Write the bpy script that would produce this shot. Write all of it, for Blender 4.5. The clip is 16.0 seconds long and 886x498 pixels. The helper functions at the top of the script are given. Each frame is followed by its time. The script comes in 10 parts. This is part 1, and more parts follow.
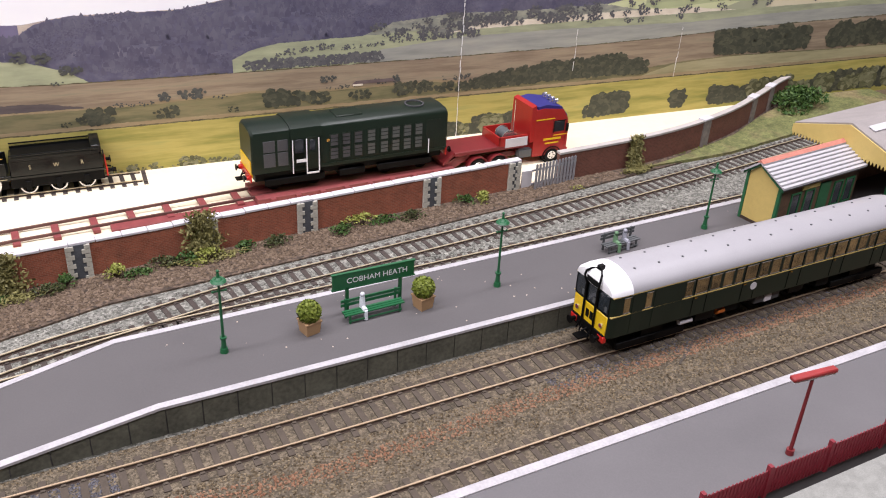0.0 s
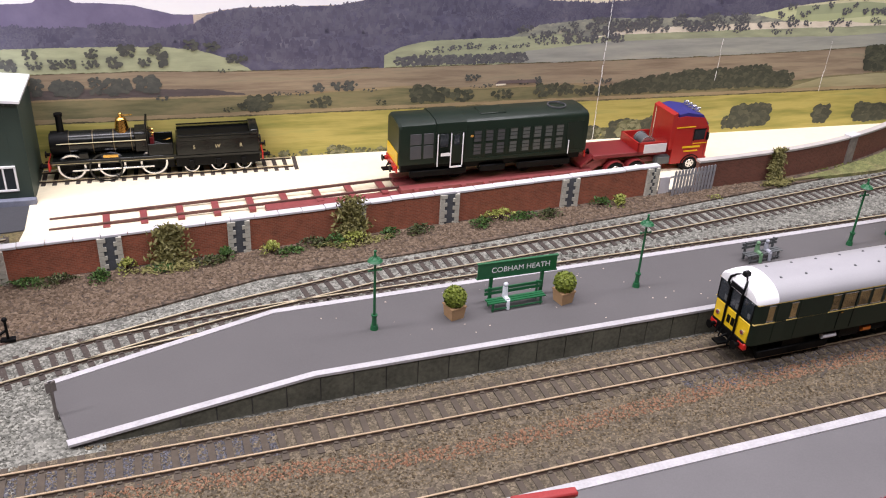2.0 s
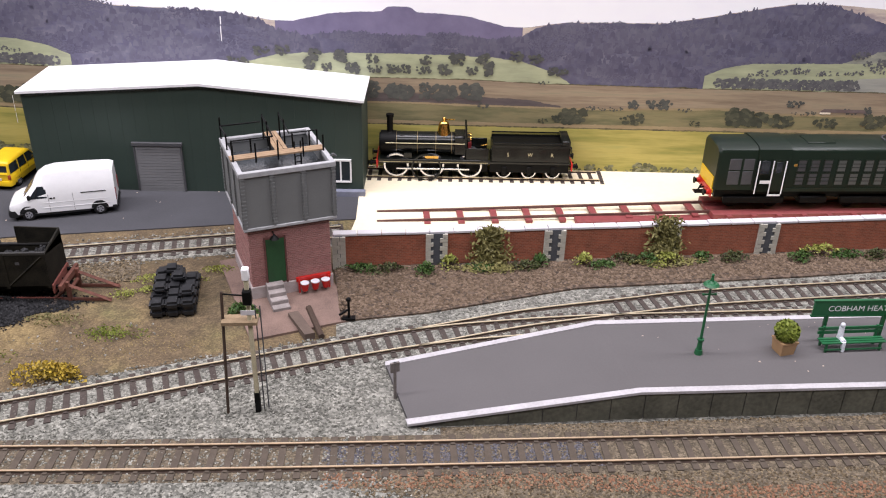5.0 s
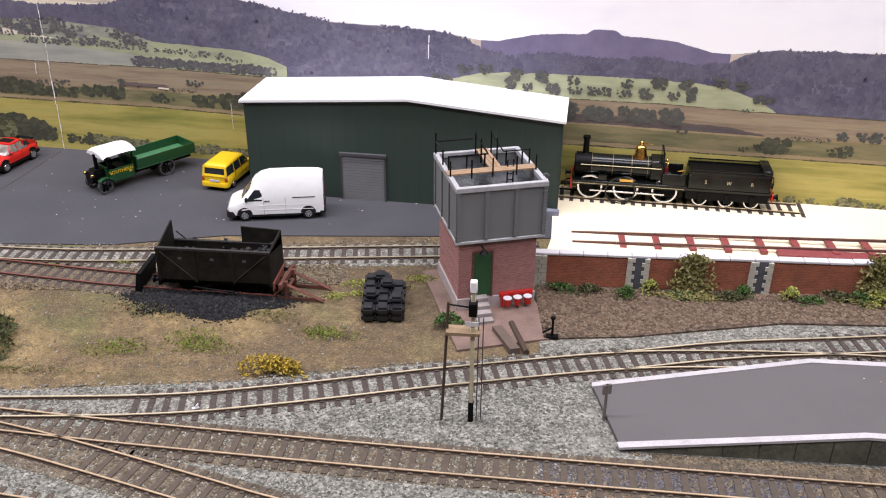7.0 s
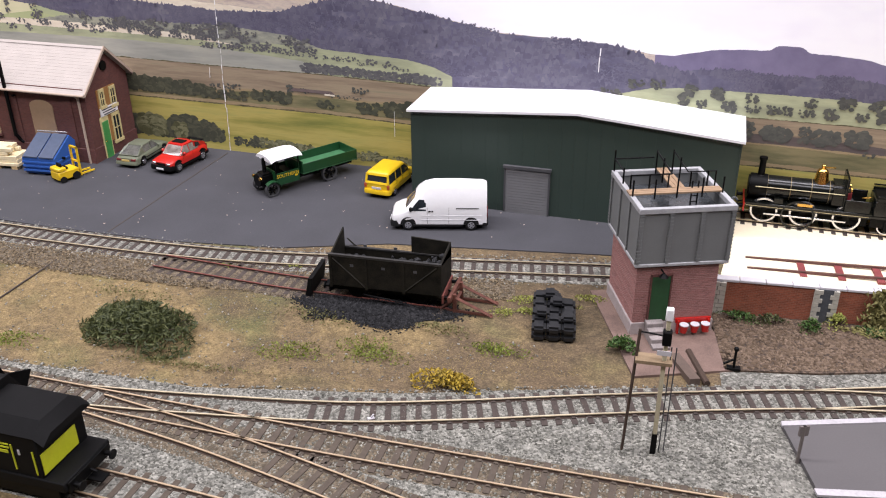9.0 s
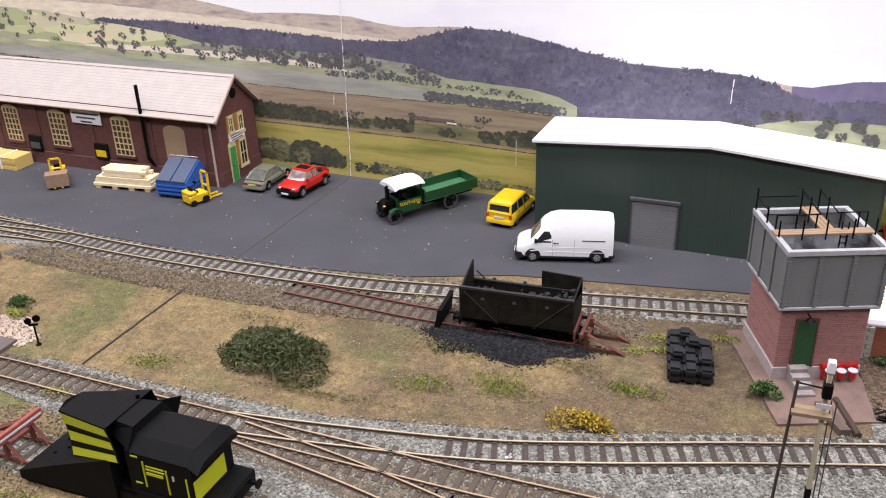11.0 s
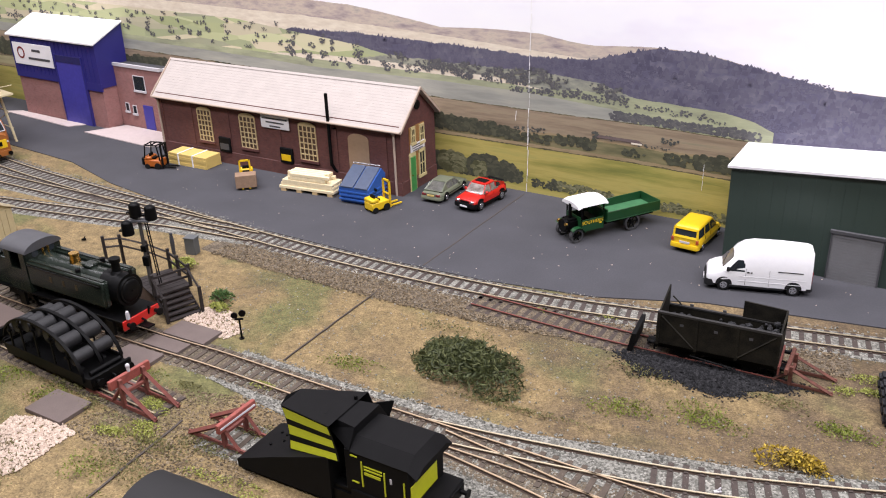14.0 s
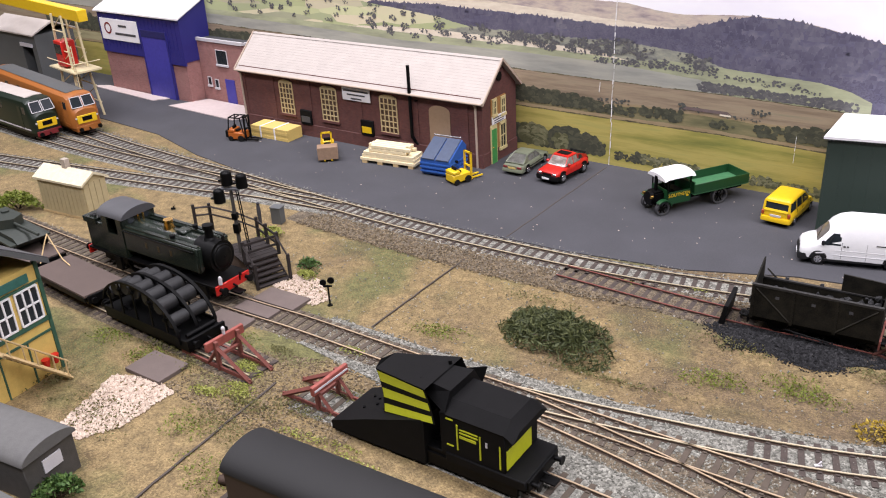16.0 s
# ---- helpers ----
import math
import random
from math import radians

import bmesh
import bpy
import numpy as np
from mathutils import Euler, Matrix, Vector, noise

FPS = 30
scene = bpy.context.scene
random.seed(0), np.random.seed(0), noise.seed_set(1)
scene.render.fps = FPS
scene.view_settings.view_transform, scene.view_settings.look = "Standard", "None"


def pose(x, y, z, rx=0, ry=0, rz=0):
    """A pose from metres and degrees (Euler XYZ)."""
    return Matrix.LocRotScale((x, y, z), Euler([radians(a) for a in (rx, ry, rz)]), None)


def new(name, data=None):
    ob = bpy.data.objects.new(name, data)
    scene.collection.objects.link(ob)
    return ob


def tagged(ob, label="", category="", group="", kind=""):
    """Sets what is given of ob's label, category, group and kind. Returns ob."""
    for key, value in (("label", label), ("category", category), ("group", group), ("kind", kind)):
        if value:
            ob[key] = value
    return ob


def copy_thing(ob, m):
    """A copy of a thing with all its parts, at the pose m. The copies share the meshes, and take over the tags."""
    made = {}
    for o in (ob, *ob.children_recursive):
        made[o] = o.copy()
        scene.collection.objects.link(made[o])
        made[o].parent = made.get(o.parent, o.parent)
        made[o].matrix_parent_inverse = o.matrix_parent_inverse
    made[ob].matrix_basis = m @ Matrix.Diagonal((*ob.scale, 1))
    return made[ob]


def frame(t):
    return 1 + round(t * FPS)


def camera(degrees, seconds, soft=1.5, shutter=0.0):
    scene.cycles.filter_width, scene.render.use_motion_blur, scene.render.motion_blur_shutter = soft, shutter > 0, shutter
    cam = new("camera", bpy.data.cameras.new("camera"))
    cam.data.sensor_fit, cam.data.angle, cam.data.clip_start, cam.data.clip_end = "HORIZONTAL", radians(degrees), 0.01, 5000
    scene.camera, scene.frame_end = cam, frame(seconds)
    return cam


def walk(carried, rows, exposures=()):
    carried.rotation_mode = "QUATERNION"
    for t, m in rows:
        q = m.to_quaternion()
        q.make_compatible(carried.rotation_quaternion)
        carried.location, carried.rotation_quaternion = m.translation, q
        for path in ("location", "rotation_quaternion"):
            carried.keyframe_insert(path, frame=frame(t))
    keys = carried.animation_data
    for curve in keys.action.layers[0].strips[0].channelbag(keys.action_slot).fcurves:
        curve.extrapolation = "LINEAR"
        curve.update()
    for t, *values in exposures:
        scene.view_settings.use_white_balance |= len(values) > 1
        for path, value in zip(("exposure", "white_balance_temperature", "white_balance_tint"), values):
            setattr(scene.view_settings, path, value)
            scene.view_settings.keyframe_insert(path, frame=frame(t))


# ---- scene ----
cam = camera(53.8, 16.0, soft=1.1)
METRES, EYE, TILT, LEAN, TURN = 0.3, 0.3020, -4.98, -2.02, -28.11
ROWS = [
    (0.0, 0.0, 0.0, 0.0, 0.34, -23.78, -0.77),
    (0.5, -0.0134, -0.0106, 0.0019, 1.2, -23.7, -1.24),
    (1.0, -0.0311, -0.0275, 0.0008, 2.71, -23.69, -1.5),
    (1.5, -0.0469, -0.0493, -0.0023, 5.26, -23.57, -1.39),
    (2.0, -0.0808, -0.0671, -0.0053, 8.01, -23.54, -1.56),
    (2.5, -0.1142, -0.0752, -0.0158, 10.6, -23.49, -1.61),
    (3.0, -0.1528, -0.0834, -0.0168, 13.54, -23.49, -1.75),
    (3.5, -0.1917, -0.0842, -0.0151, 16.37, -23.49, -1.73),
    (4.0, -0.2223, -0.0975, -0.0151, 19.06, -23.46, -1.61),
    (6.5, -0.3503, -0.215, 0.0044, 31.09, -22.13, -1.36),
    (7.0, -0.3941, -0.2347, 0.0011, 33.44, -22.06, -1.44),
    (7.5, -0.4205, -0.2419, -0.0102, 35.5, -21.98, -1.32),
    (8.0, -0.4464, -0.2504, -0.0154, 37.5, -21.99, -1.27),
    (8.5, -0.4729, -0.2614, -0.0091, 39.24, -21.91, -1.25),
    (9.0, -0.5261, -0.2843, 0.0033, 41.23, -21.78, -1.34),
    (9.5, -0.5584, -0.3026, 0.0158, 43.07, -21.55, -1.15),
    (12.0, -0.6607, -0.3831, 0.0414, 49.03, -20.32, -0.79),
    (12.5, -0.6842, -0.4175, 0.0412, 50.37, -20.04, -1.16),
    (13.0, -0.7018, -0.44, 0.0439, 52.06, -20.01, -1.15),
    (13.5, -0.7177, -0.4639, 0.0448, 53.59, -19.99, -1.21),
    (14.0, -0.732, -0.4872, 0.0454, 55.25, -20.15, -1.14),
    (14.5, -0.7422, -0.5063, 0.0406, 56.55, -20.38, -0.88),
    (15.0, -0.7542, -0.5167, 0.0251, 57.67, -20.8, -0.69),
    (15.5, -0.7633, -0.5308, 0.0219, 58.6, -21.18, -0.6),
    (16.0, -0.758, -0.5425, 0.02, 59.27, -21.5, -0.29),
]
walk(cam, [(t, pose(0, 0, EYE, TILT, LEAN, TURN) @ pose(METRES * x, METRES * y, METRES * z, 90 + pitch, roll, yaw)) for t, x, y, z, yaw, pitch, roll in ROWS],
     [(0.0, 0.72), (4.0, 0.66), (8.0, 0.68), (12.0, 0.76), (16.0, 0.82)])

# the hall's white daylight-balanced ceiling panels, over and behind the layout
world = bpy.data.worlds.new("hall_air")
scene.world = world
world.use_nodes = True
world.node_tree.nodes["Background"].inputs[0].default_value = (0.92, 0.93, 1.0, 1)
world.node_tree.nodes["Background"].inputs[1].default_value = 0.008
scene.view_settings.exposure = 0.75


def ceiling_lamp(x, y, z, sx, sy, power):
    data = bpy.data.lights.new("ceiling_lamp", "AREA")
    data.shape, data.size, data.size_y, data.energy = "RECTANGLE", sx, sy, power
    data.color = (1.0, 0.955, 1.03)
    ob = new("ceiling_lamp", data)
    ob.matrix_world = pose(x, y, z)
    return ob


ceiling_lamp(-0.4, 0.46, 1.25, 3.2, 0.20, 25)
ceiling_lamp(-0.4, -0.35, 1.35, 3.2, 0.40, 23.5)

# ---- materials ----
U = 0.001


def mat(name, col, rough=0.6, metal=0.0, var=0.18, scale=250.0, bump=0.15, fine=1500.0, col2=None, spec=0.5, coat=0.0, courses=None):
    """A painted or natural surface: colour that drifts at two scales, and a fine relief."""
    m = bpy.data.materials.new(name)
    m.use_nodes = True
    t = m.node_tree
    n, l = t.nodes, t.links
    b = n["Principled BSDF"]
    geo = n.new("ShaderNodeNewGeometry")
    a = n.new("ShaderNodeTexNoise")
    a.inputs["Scale"].default_value, a.inputs["Detail"].default_value = scale, 4
    f = n.new("ShaderNodeTexNoise")
    f.inputs["Scale"].default_value, f.inputs["Detail"].default_value = fine, 2
    l.new(geo.outputs["Position"], a.inputs["Vector"])
    l.new(geo.outputs["Position"], f.inputs["Vector"])
    add = n.new("ShaderNodeMath")
    add.operation = "MULTIPLY_ADD"
    add.inputs[1].default_value = 0.45
    l.new(f.outputs["Fac"], add.inputs[0])
    sc = n.new("ShaderNodeMath")
    sc.operation = "MULTIPLY"
    sc.inputs[1].default_value = 0.55
    l.new(a.outputs["Fac"], sc.inputs[0])
    l.new(sc.outputs[0], add.inputs[2])
    ramp = n.new("ShaderNodeValToRGB")
    lo = [max(0, c * (1 - var)) for c in col]
    hi = [min(1, c * (1 + var)) for c in (col2 or col)]
    ramp.color_ramp.elements[0].position, ramp.color_ramp.elements[1].position = 0.32, 0.68
    ramp.color_ramp.elements[0].color, ramp.color_ramp.elements[1].color = (*lo, 1), (*hi, 1)
    l.new(add.outputs[0], ramp.inputs[0])
    out = ramp.outputs[0]
    height = add.outputs[0]
    if courses:
        xyz, run, uv = n.new("ShaderNodeSeparateXYZ"), n.new("ShaderNodeMath"), n.new("ShaderNodeCombineXYZ")
        l.new(geo.outputs["Position"], xyz.inputs[0])
        l.new(xyz.outputs[0], run.inputs[0])
        l.new(xyz.outputs[1], run.inputs[1])
        l.new(run.outputs[0], uv.inputs[0])
        l.new(xyz.outputs[2], uv.inputs[1])
        bk = n.new("ShaderNodeTexBrick")
        bk.inputs["Scale"].default_value, bk.inputs["Mortar Size"].default_value = 1.0, 0.00014
        bk.inputs["Brick Width"].default_value, bk.inputs["Row Height"].default_value = 0.0031, 0.00125
        bk.inputs["Mortar"].default_value = (*courses, 1)
        l.new(uv.outputs[0], bk.inputs["Vector"])
        dark = n.new("ShaderNodeHueSaturation")
        dark.inputs["Value"].default_value = 0.72
        l.new(out, dark.inputs["Color"])
        l.new(out, bk.inputs["Color1"])
        l.new(dark.outputs[0], bk.inputs["Color2"])
        out = bk.outputs["Color"]
    l.new(out, b.inputs["Base Color"])
    b.inputs["Roughness"].default_value, b.inputs["Metallic"].default_value = rough, metal
    b.inputs["Specular IOR Level"].default_value = spec
    b.inputs["Coat Weight"].default_value = coat
    if bump:
        bp = n.new("ShaderNodeBump")
        bp.inputs["Strength"].default_value, bp.inputs["Distance"].default_value = bump, 0.0004
        l.new(height, bp.inputs["Height"])
        l.new(bp.outputs[0], b.inputs["Normal"])
    return m


def gravel(name, cols, scale=900.0, bump=0.8, size=0.0007, patch=None, patch_scale=9.0, lo=0.45, hi=0.6, soil=None, drift=0.0):
    """Loose stone: every cell its own colour and height. patch: a second set of colours that takes over in drifts."""
    m = bpy.data.materials.new(name)
    m.use_nodes = True
    t = m.node_tree
    n, l = t.nodes, t.links
    b = n["Principled BSDF"]
    b.inputs["Roughness"].default_value = 0.85
    geo = n.new("ShaderNodeNewGeometry")
    v = n.new("ShaderNodeTexVoronoi")
    v.inputs["Scale"].default_value = scale
    l.new(geo.outputs["Position"], v.inputs["Vector"])
    sep = n.new("ShaderNodeSeparateColor")
    l.new(v.outputs["Color"], sep.inputs[0])

    def ramp_of(cs):
        r = n.new("ShaderNodeValToRGB")
        e = r.color_ramp.elements
        while len(e) < len(cs):
            e.new(0.5)
        for i, c in enumerate(cs):
            e[i].position, e[i].color = i / (len(cs) - 1), (*c, 1)
        l.new(sep.outputs[0], r.inputs[0])
        return r.outputs[0]

    out = ramp_of(cols)
    if patch:
        nz = n.new("ShaderNodeTexNoise")
        nz.inputs["Scale"].default_value, nz.inputs["Detail"].default_value = patch_scale, 6
        l.new(geo.outputs["Position"], nz.inputs["Vector"])
        mr = n.new("ShaderNodeMapRange")
        mr.inputs["From Min"].default_value, mr.inputs["From Max"].default_value = lo, hi
        l.new(nz.outputs["Fac"], mr.inputs["Value"])
        mx = n.new("ShaderNodeMix")
        mx.data_type = "RGBA"
        l.new(mr.outputs[0], mx.inputs[0])
        l.new(out, mx.inputs[6])
        l.new(ramp_of(patch), mx.inputs[7])
        out = mx.outputs[2]
    if soil:
        nz = n.new("ShaderNodeTexNoise")
        nz.inputs["Scale"].default_value, nz.inputs["Detail"].default_value, nz.inputs["Roughness"].default_value = 12.0, 8, 0.6
        l.new(geo.outputs["Position"], nz.inputs["Vector"])
        mr = n.new("ShaderNodeMapRange")
        mr.inputs["From Min"].default_value, mr.inputs["From Max"].default_value, mr.inputs["To Max"].default_value = 0.20, 0.40, 0.85
        xyz, east = n.new("ShaderNodeSeparateXYZ"), n.new("ShaderNodeMath")
        east.operation, east.inputs[1].default_value = "MULTIPLY_ADD", drift
        l.new(geo.outputs["Position"], xyz.inputs[0])
        l.new(xyz.outputs[0], east.inputs[0])
        l.new(nz.outputs["Fac"], east.inputs[2])
        l.new(east.outputs[0], mr.inputs["Value"])
        mx = n.new("ShaderNodeMix")
        mx.data_type = "RGBA"
        l.new(mr.outputs[0], mx.inputs[0])
        l.new(out, mx.inputs[6])
        l.new(ramp_of(soil), mx.inputs[7])
        out = mx.outputs[2]
    mo = n.new("ShaderNodeTexNoise")
    mo.inputs["Scale"].default_value, mo.inputs["Detail"].default_value, mo.inputs["Roughness"].default_value = 110.0, 6, 0.7
    l.new(geo.outputs["Position"], mo.inputs["Vector"])
    shade = n.new("ShaderNodeMapRange")
    shade.inputs["From Min"].default_value, shade.inputs["From Max"].default_value = 0.3, 0.7
    shade.inputs["To Min"].default_value, shade.inputs["To Max"].default_value = 0.55, 1.4
    l.new(mo.outputs["Fac"], shade.inputs["Value"])
    mottle = n.new("ShaderNodeMix")
    mottle.data_type, mottle.blend_type = "RGBA", "MULTIPLY"
    mottle.inputs[0].default_value = 1.0
    l.new(out, mottle.inputs[6])
    l.new(shade.outputs[0], mottle.inputs[7])
    l.new(mottle.outputs[2], b.inputs["Base Color"])
    bp = n.new("ShaderNodeBump")
    bp.invert = True
    bp.inputs["Strength"].default_value, bp.inputs["Distance"].default_value = bump, size
    l.new(v.outputs["Distance"], bp.inputs["Height"])
    l.new(bp.outputs[0], b.inputs["Normal"])
    return m


ASPHALT = mat("asphalt_card", (0.050, 0.050, 0.057), 0.9, var=0.2, scale=22, fine=900, bump=0.3)
PLATFORM = mat("platform_grey", (0.093, 0.086, 0.087), 0.85, var=0.07, scale=25, fine=1200, bump=0.1)
PLATFORM_LIGHT = mat("platform_pale_grey", (0.122, 0.115, 0.118), 0.8, var=0.08, scale=25, fine=1200, bump=0.1)
WHITE = mat("white_paint", (0.78, 0.77, 0.78), 0.6, var=0.06, scale=60)
OFFWHITE = mat("grey_white_paint", (0.55, 0.53, 0.55), 0.7, var=0.08, scale=60)
CREAM = mat("bare_board", (0.78, 0.69, 0.50), 0.8, var=0.06, scale=12, fine=200, bump=0.05)
CONCRETE = mat("stained_concrete", (0.085, 0.083, 0.062), 0.85, var=0.45, scale=60, fine=500, bump=0.3)
BRICK = mat("red_brick", (0.30, 0.085, 0.044), 0.85, var=0.35, scale=120, fine=900, bump=0.3, courses=(0.28, 0.13, 0.085))
BRICK_PINK = mat("pink_brick", (0.32, 0.145, 0.132), 0.85, var=0.14, scale=120, fine=900, courses=(0.34, 0.20, 0.18))
BRICK_BROWN = mat("brown_brick", (0.13, 0.044, 0.036), 0.85, var=0.2, scale=120, fine=900, courses=(0.10, 0.05, 0.045))
STONE = mat("pale_stone", (0.42, 0.40, 0.34), 0.85, var=0.15, scale=200)
SLATE = mat("dark_slate", (0.07, 0.075, 0.085), 0.8, var=0.25, scale=200)
RAIL = mat("rail_steel", (0.78, 0.67, 0.47), 0.35, metal=0.7, var=0.12, scale=60)
RUST = mat("rusty_rail", (0.05, 0.03, 0.02), 0.8, var=0.3, scale=300)
RUSTRED = mat("rust_red", (0.17, 0.05, 0.038), 0.7, var=0.3, scale=250)
SLEEPER = mat("sleeper_brown", (0.052, 0.039, 0.033), 0.9, var=0.3, scale=300)
BLACK = mat("black_paint", (0.0022, 0.0022, 0.0024), 0.5, var=0.3, scale=150, bump=0.05, spec=0.14)
MATT_BLACK = mat("matt_black", (0.0034, 0.0033, 0.0036), 0.7, var=0.3, scale=150, spec=0.16)
GREY = mat("grey_paint", (0.085, 0.09, 0.092), 0.55, var=0.08, scale=80)
DARKGREY = mat("dark_grey", (0.06, 0.06, 0.065), 0.6, var=0.15, scale=80)
GREEN_SHED = mat("shed_green", (0.028, 0.045, 0.036), 0.55, var=0.08, scale=40, bump=0.05)
GREEN_LOCO = mat("loco_green", (0.0075, 0.0150, 0.0088), 0.38, var=0.15, scale=80, bump=0.03, spec=0.4)
GREEN_BRIGHT = mat("bright_green", (0.012, 0.10, 0.036), 0.4, var=0.1)
GREEN_LORRY = mat("lorry_green", (0.010, 0.055, 0.018), 0.35, var=0.1, bump=0.03)
YELLOW = mat("yellow_paint", (0.72, 0.47, 0.012), 0.4, var=0.06, bump=0.03)
PALE_YELLOW = mat("pale_yellow", (0.58, 0.43, 0.14), 0.6, var=0.06)
ORANGE = mat("orange_paint", (0.42, 0.11, 0.015), 0.4, var=0.08, bump=0.03)
RED = mat("red_paint", (0.48, 0.014, 0.010), 0.3, var=0.06, bump=0.02)
DARKRED = mat("dark_red", (0.17, 0.014, 0.017), 0.5, var=0.1)
BLUE = mat("blue_paint", (0.022, 0.020, 0.16), 0.5, var=0.06, bump=0.03)
SKIPBLUE = mat("skip_blue", (0.03, 0.11, 0.40), 0.45, var=0.08)
BRASS = mat("brass", (0.75, 0.45, 0.12), 0.25, metal=1.0, var=0.1)
CHROME = mat("bright_metal", (0.7, 0.7, 0.72), 0.25, metal=0.9, var=0.05)
TIMBER = mat("pale_timber", (0.50, 0.36, 0.18), 0.75, var=0.15, scale=150)
ROOF_PALE = mat("pale_roof", (0.43, 0.385, 0.352), 0.85, var=0.08, scale=80)
DARK_GLASS = mat("dark_glass", (0.02, 0.025, 0.03), 0.12, var=0.2)
RUBBER = mat("rubber", (0.007, 0.007, 0.007), 0.8, spec=0.25)
COAL = gravel("coal", [(0.004, 0.004, 0.0045), (0.011, 0.011, 0.012), (0.028, 0.028, 0.031)], 700)
BALLAST = gravel("grey_ballast", [(0.07, 0.068, 0.057), (0.13, 0.127, 0.108), (0.195, 0.19, 0.164), (0.29, 0.28, 0.245)], 750)
BALLAST_BROWN = gravel("brown_ballast", [(0.055, 0.042, 0.026), (0.085, 0.066, 0.042), (0.12, 0.094, 0.062), (0.17, 0.134, 0.092)], 1000)
EARTH = gravel("bark_earth", [(0.035, 0.023, 0.015), (0.085, 0.057, 0.038), (0.155, 0.108, 0.075)], 500)
GRASS = gravel("scatter_grass", [(0.125, 0.086, 0.038), (0.185, 0.131, 0.058), (0.265, 0.194, 0.090)], 1100, 0.5, 0.0005,
               [(0.070, 0.068, 0.023), (0.105, 0.101, 0.034), (0.145, 0.136, 0.050)], 13.0, 0.51, 0.63, [(0.058, 0.039, 0.022), (0.088, 0.060, 0.034), (0.125, 0.088, 0.050)], 0.5)
HALL = mat("hall_wall", (0.07, 0.068, 0.066), 0.9, var=0.04, scale=2)

# ---- shapes, in millimetres ----


class Shape:
    """A bmesh with a few ways to add to it."""

    def __init__(self):
        self.bm = bmesh.new()

    def box(self, x0, x1, y0, y1, z0, z1, taper=0.0, m=None):
        c = Matrix.Translation(((x0 + x1) / 2, (y0 + y1) / 2, (z0 + z1) / 2)) @ Matrix.Diagonal((x1 - x0, y1 - y0, z1 - z0, 1))
        r = bmesh.ops.create_cube(self.bm, size=1, matrix=(m @ c) if m else c)
        if taper:
            for v in r["verts"]:
                if v.co.z > (z0 + z1) / 2:
                    v.co.x += taper if v.co.x < (x0 + x1) / 2 else -taper
                    v.co.y += taper if v.co.y < (y0 + y1) / 2 else -taper
        return self

    def cyl(self, a, b, r, r2=None, n=16):
        a, b = Vector(a), Vector(b)
        d = b - a
        m = Matrix.Translation((a + b) / 2) @ d.to_track_quat("Z", "Y").to_matrix().to_4x4()
        bmesh.ops.create_cone(self.bm, cap_ends=True, segments=n, radius1=r, radius2=r if r2 is None else r2, depth=d.length, matrix=m)
        return self

    def ball(self, c, r, sx=1, sy=1, sz=1, u=12, v=8):
        m = Matrix.Translation(c) @ Matrix.Diagonal((sx, sy, sz, 1))
        bmesh.ops.create_uvsphere(self.bm, u_segments=u, v_segments=v, radius=r, matrix=m)
        return self

    def lump(self, c, r, sub=1, rough=0.25, sz=1.0, rng=random):
        m = Matrix.Translation(c) @ Matrix.Rotation(rng.uniform(0, 6.28), 4, "Z") @ Matrix.Diagonal((1, 1, sz, 1))
        res = bmesh.ops.create_icosphere(self.bm, subdivisions=sub, radius=r, matrix=m)
        for v in res["verts"]:
            v.co += (v.co - Vector(c)) * rng.uniform(-rough, rough)
        return self

    def prism(self, pts, axis, lo, hi):
        """A closed outline of (u, v) pushed along an axis: x takes (y, z), y takes (x, z), z takes (x, y)."""
        def at(p, w):
            return {"x": (w, p[0], p[1]), "y": (p[0], w, p[1]), "z": (p[0], p[1], w)}[axis]
        a = [self.bm.verts.new(at(p, lo)) for p in pts]
        b = [self.bm.verts.new(at(p, hi)) for p in pts]
        k = len(pts)
        for i in range(k):
            self.bm.faces.new((a[i], a[(i + 1) % k], b[(i + 1) % k], b[i]))
        self.bm.faces.new(a[::-1])
        self.bm.faces.new(b)
        return self

    def loft(self, rings, closed=True, caps=True):
        """Rings of equally many points, joined one to the next."""
        vs = [[self.bm.verts.new(p) for p in r] for r in rings]
        k = len(rings[0])
        for r, s in zip(vs, vs[1:]):
            for i in range(k if closed else k - 1):
                self.bm.faces.new((r[i], r[(i + 1) % k], s[(i + 1) % k], s[i]))
        if caps and closed:
            self.bm.faces.new(vs[0][::-1])
            self.bm.faces.new(vs[-1])
        return self

    def tube(self, pts, r, n=6):
        for a, b in zip(pts, pts[1:]):
            self.cyl(a, b, r, n=n)
        return self

    def ring(self, c, axis, r, w, depth, n=24):
        """A flat hoop round an axis (x, y or z)."""
        def at(ang, rad, off):
            u, v = rad * math.cos(ang), rad * math.sin(ang)
            return Vector(c) + Vector({"x": (off, u, v), "y": (u, off, v), "z": (u, v, off)}[axis])
        rings = []
        for i in range(n + 1):
            g = 2 * math.pi * i / n
            rings.append([at(g, r, -depth / 2), at(g, r, depth / 2), at(g, r - w, depth / 2), at(g, r - w, -depth / 2)])
        return self.loft(rings, caps=False)

    def bevel(self, w=0.3, seg=1, angle=30):
        es = [e for e in self.bm.edges if len(e.link_faces) == 2 and e.calc_face_angle(0) > radians(angle)]
        bmesh.ops.bevel(self.bm, geom=es, offset=w, segments=seg, affect="EDGES", clamp_overlap=True)
        return self

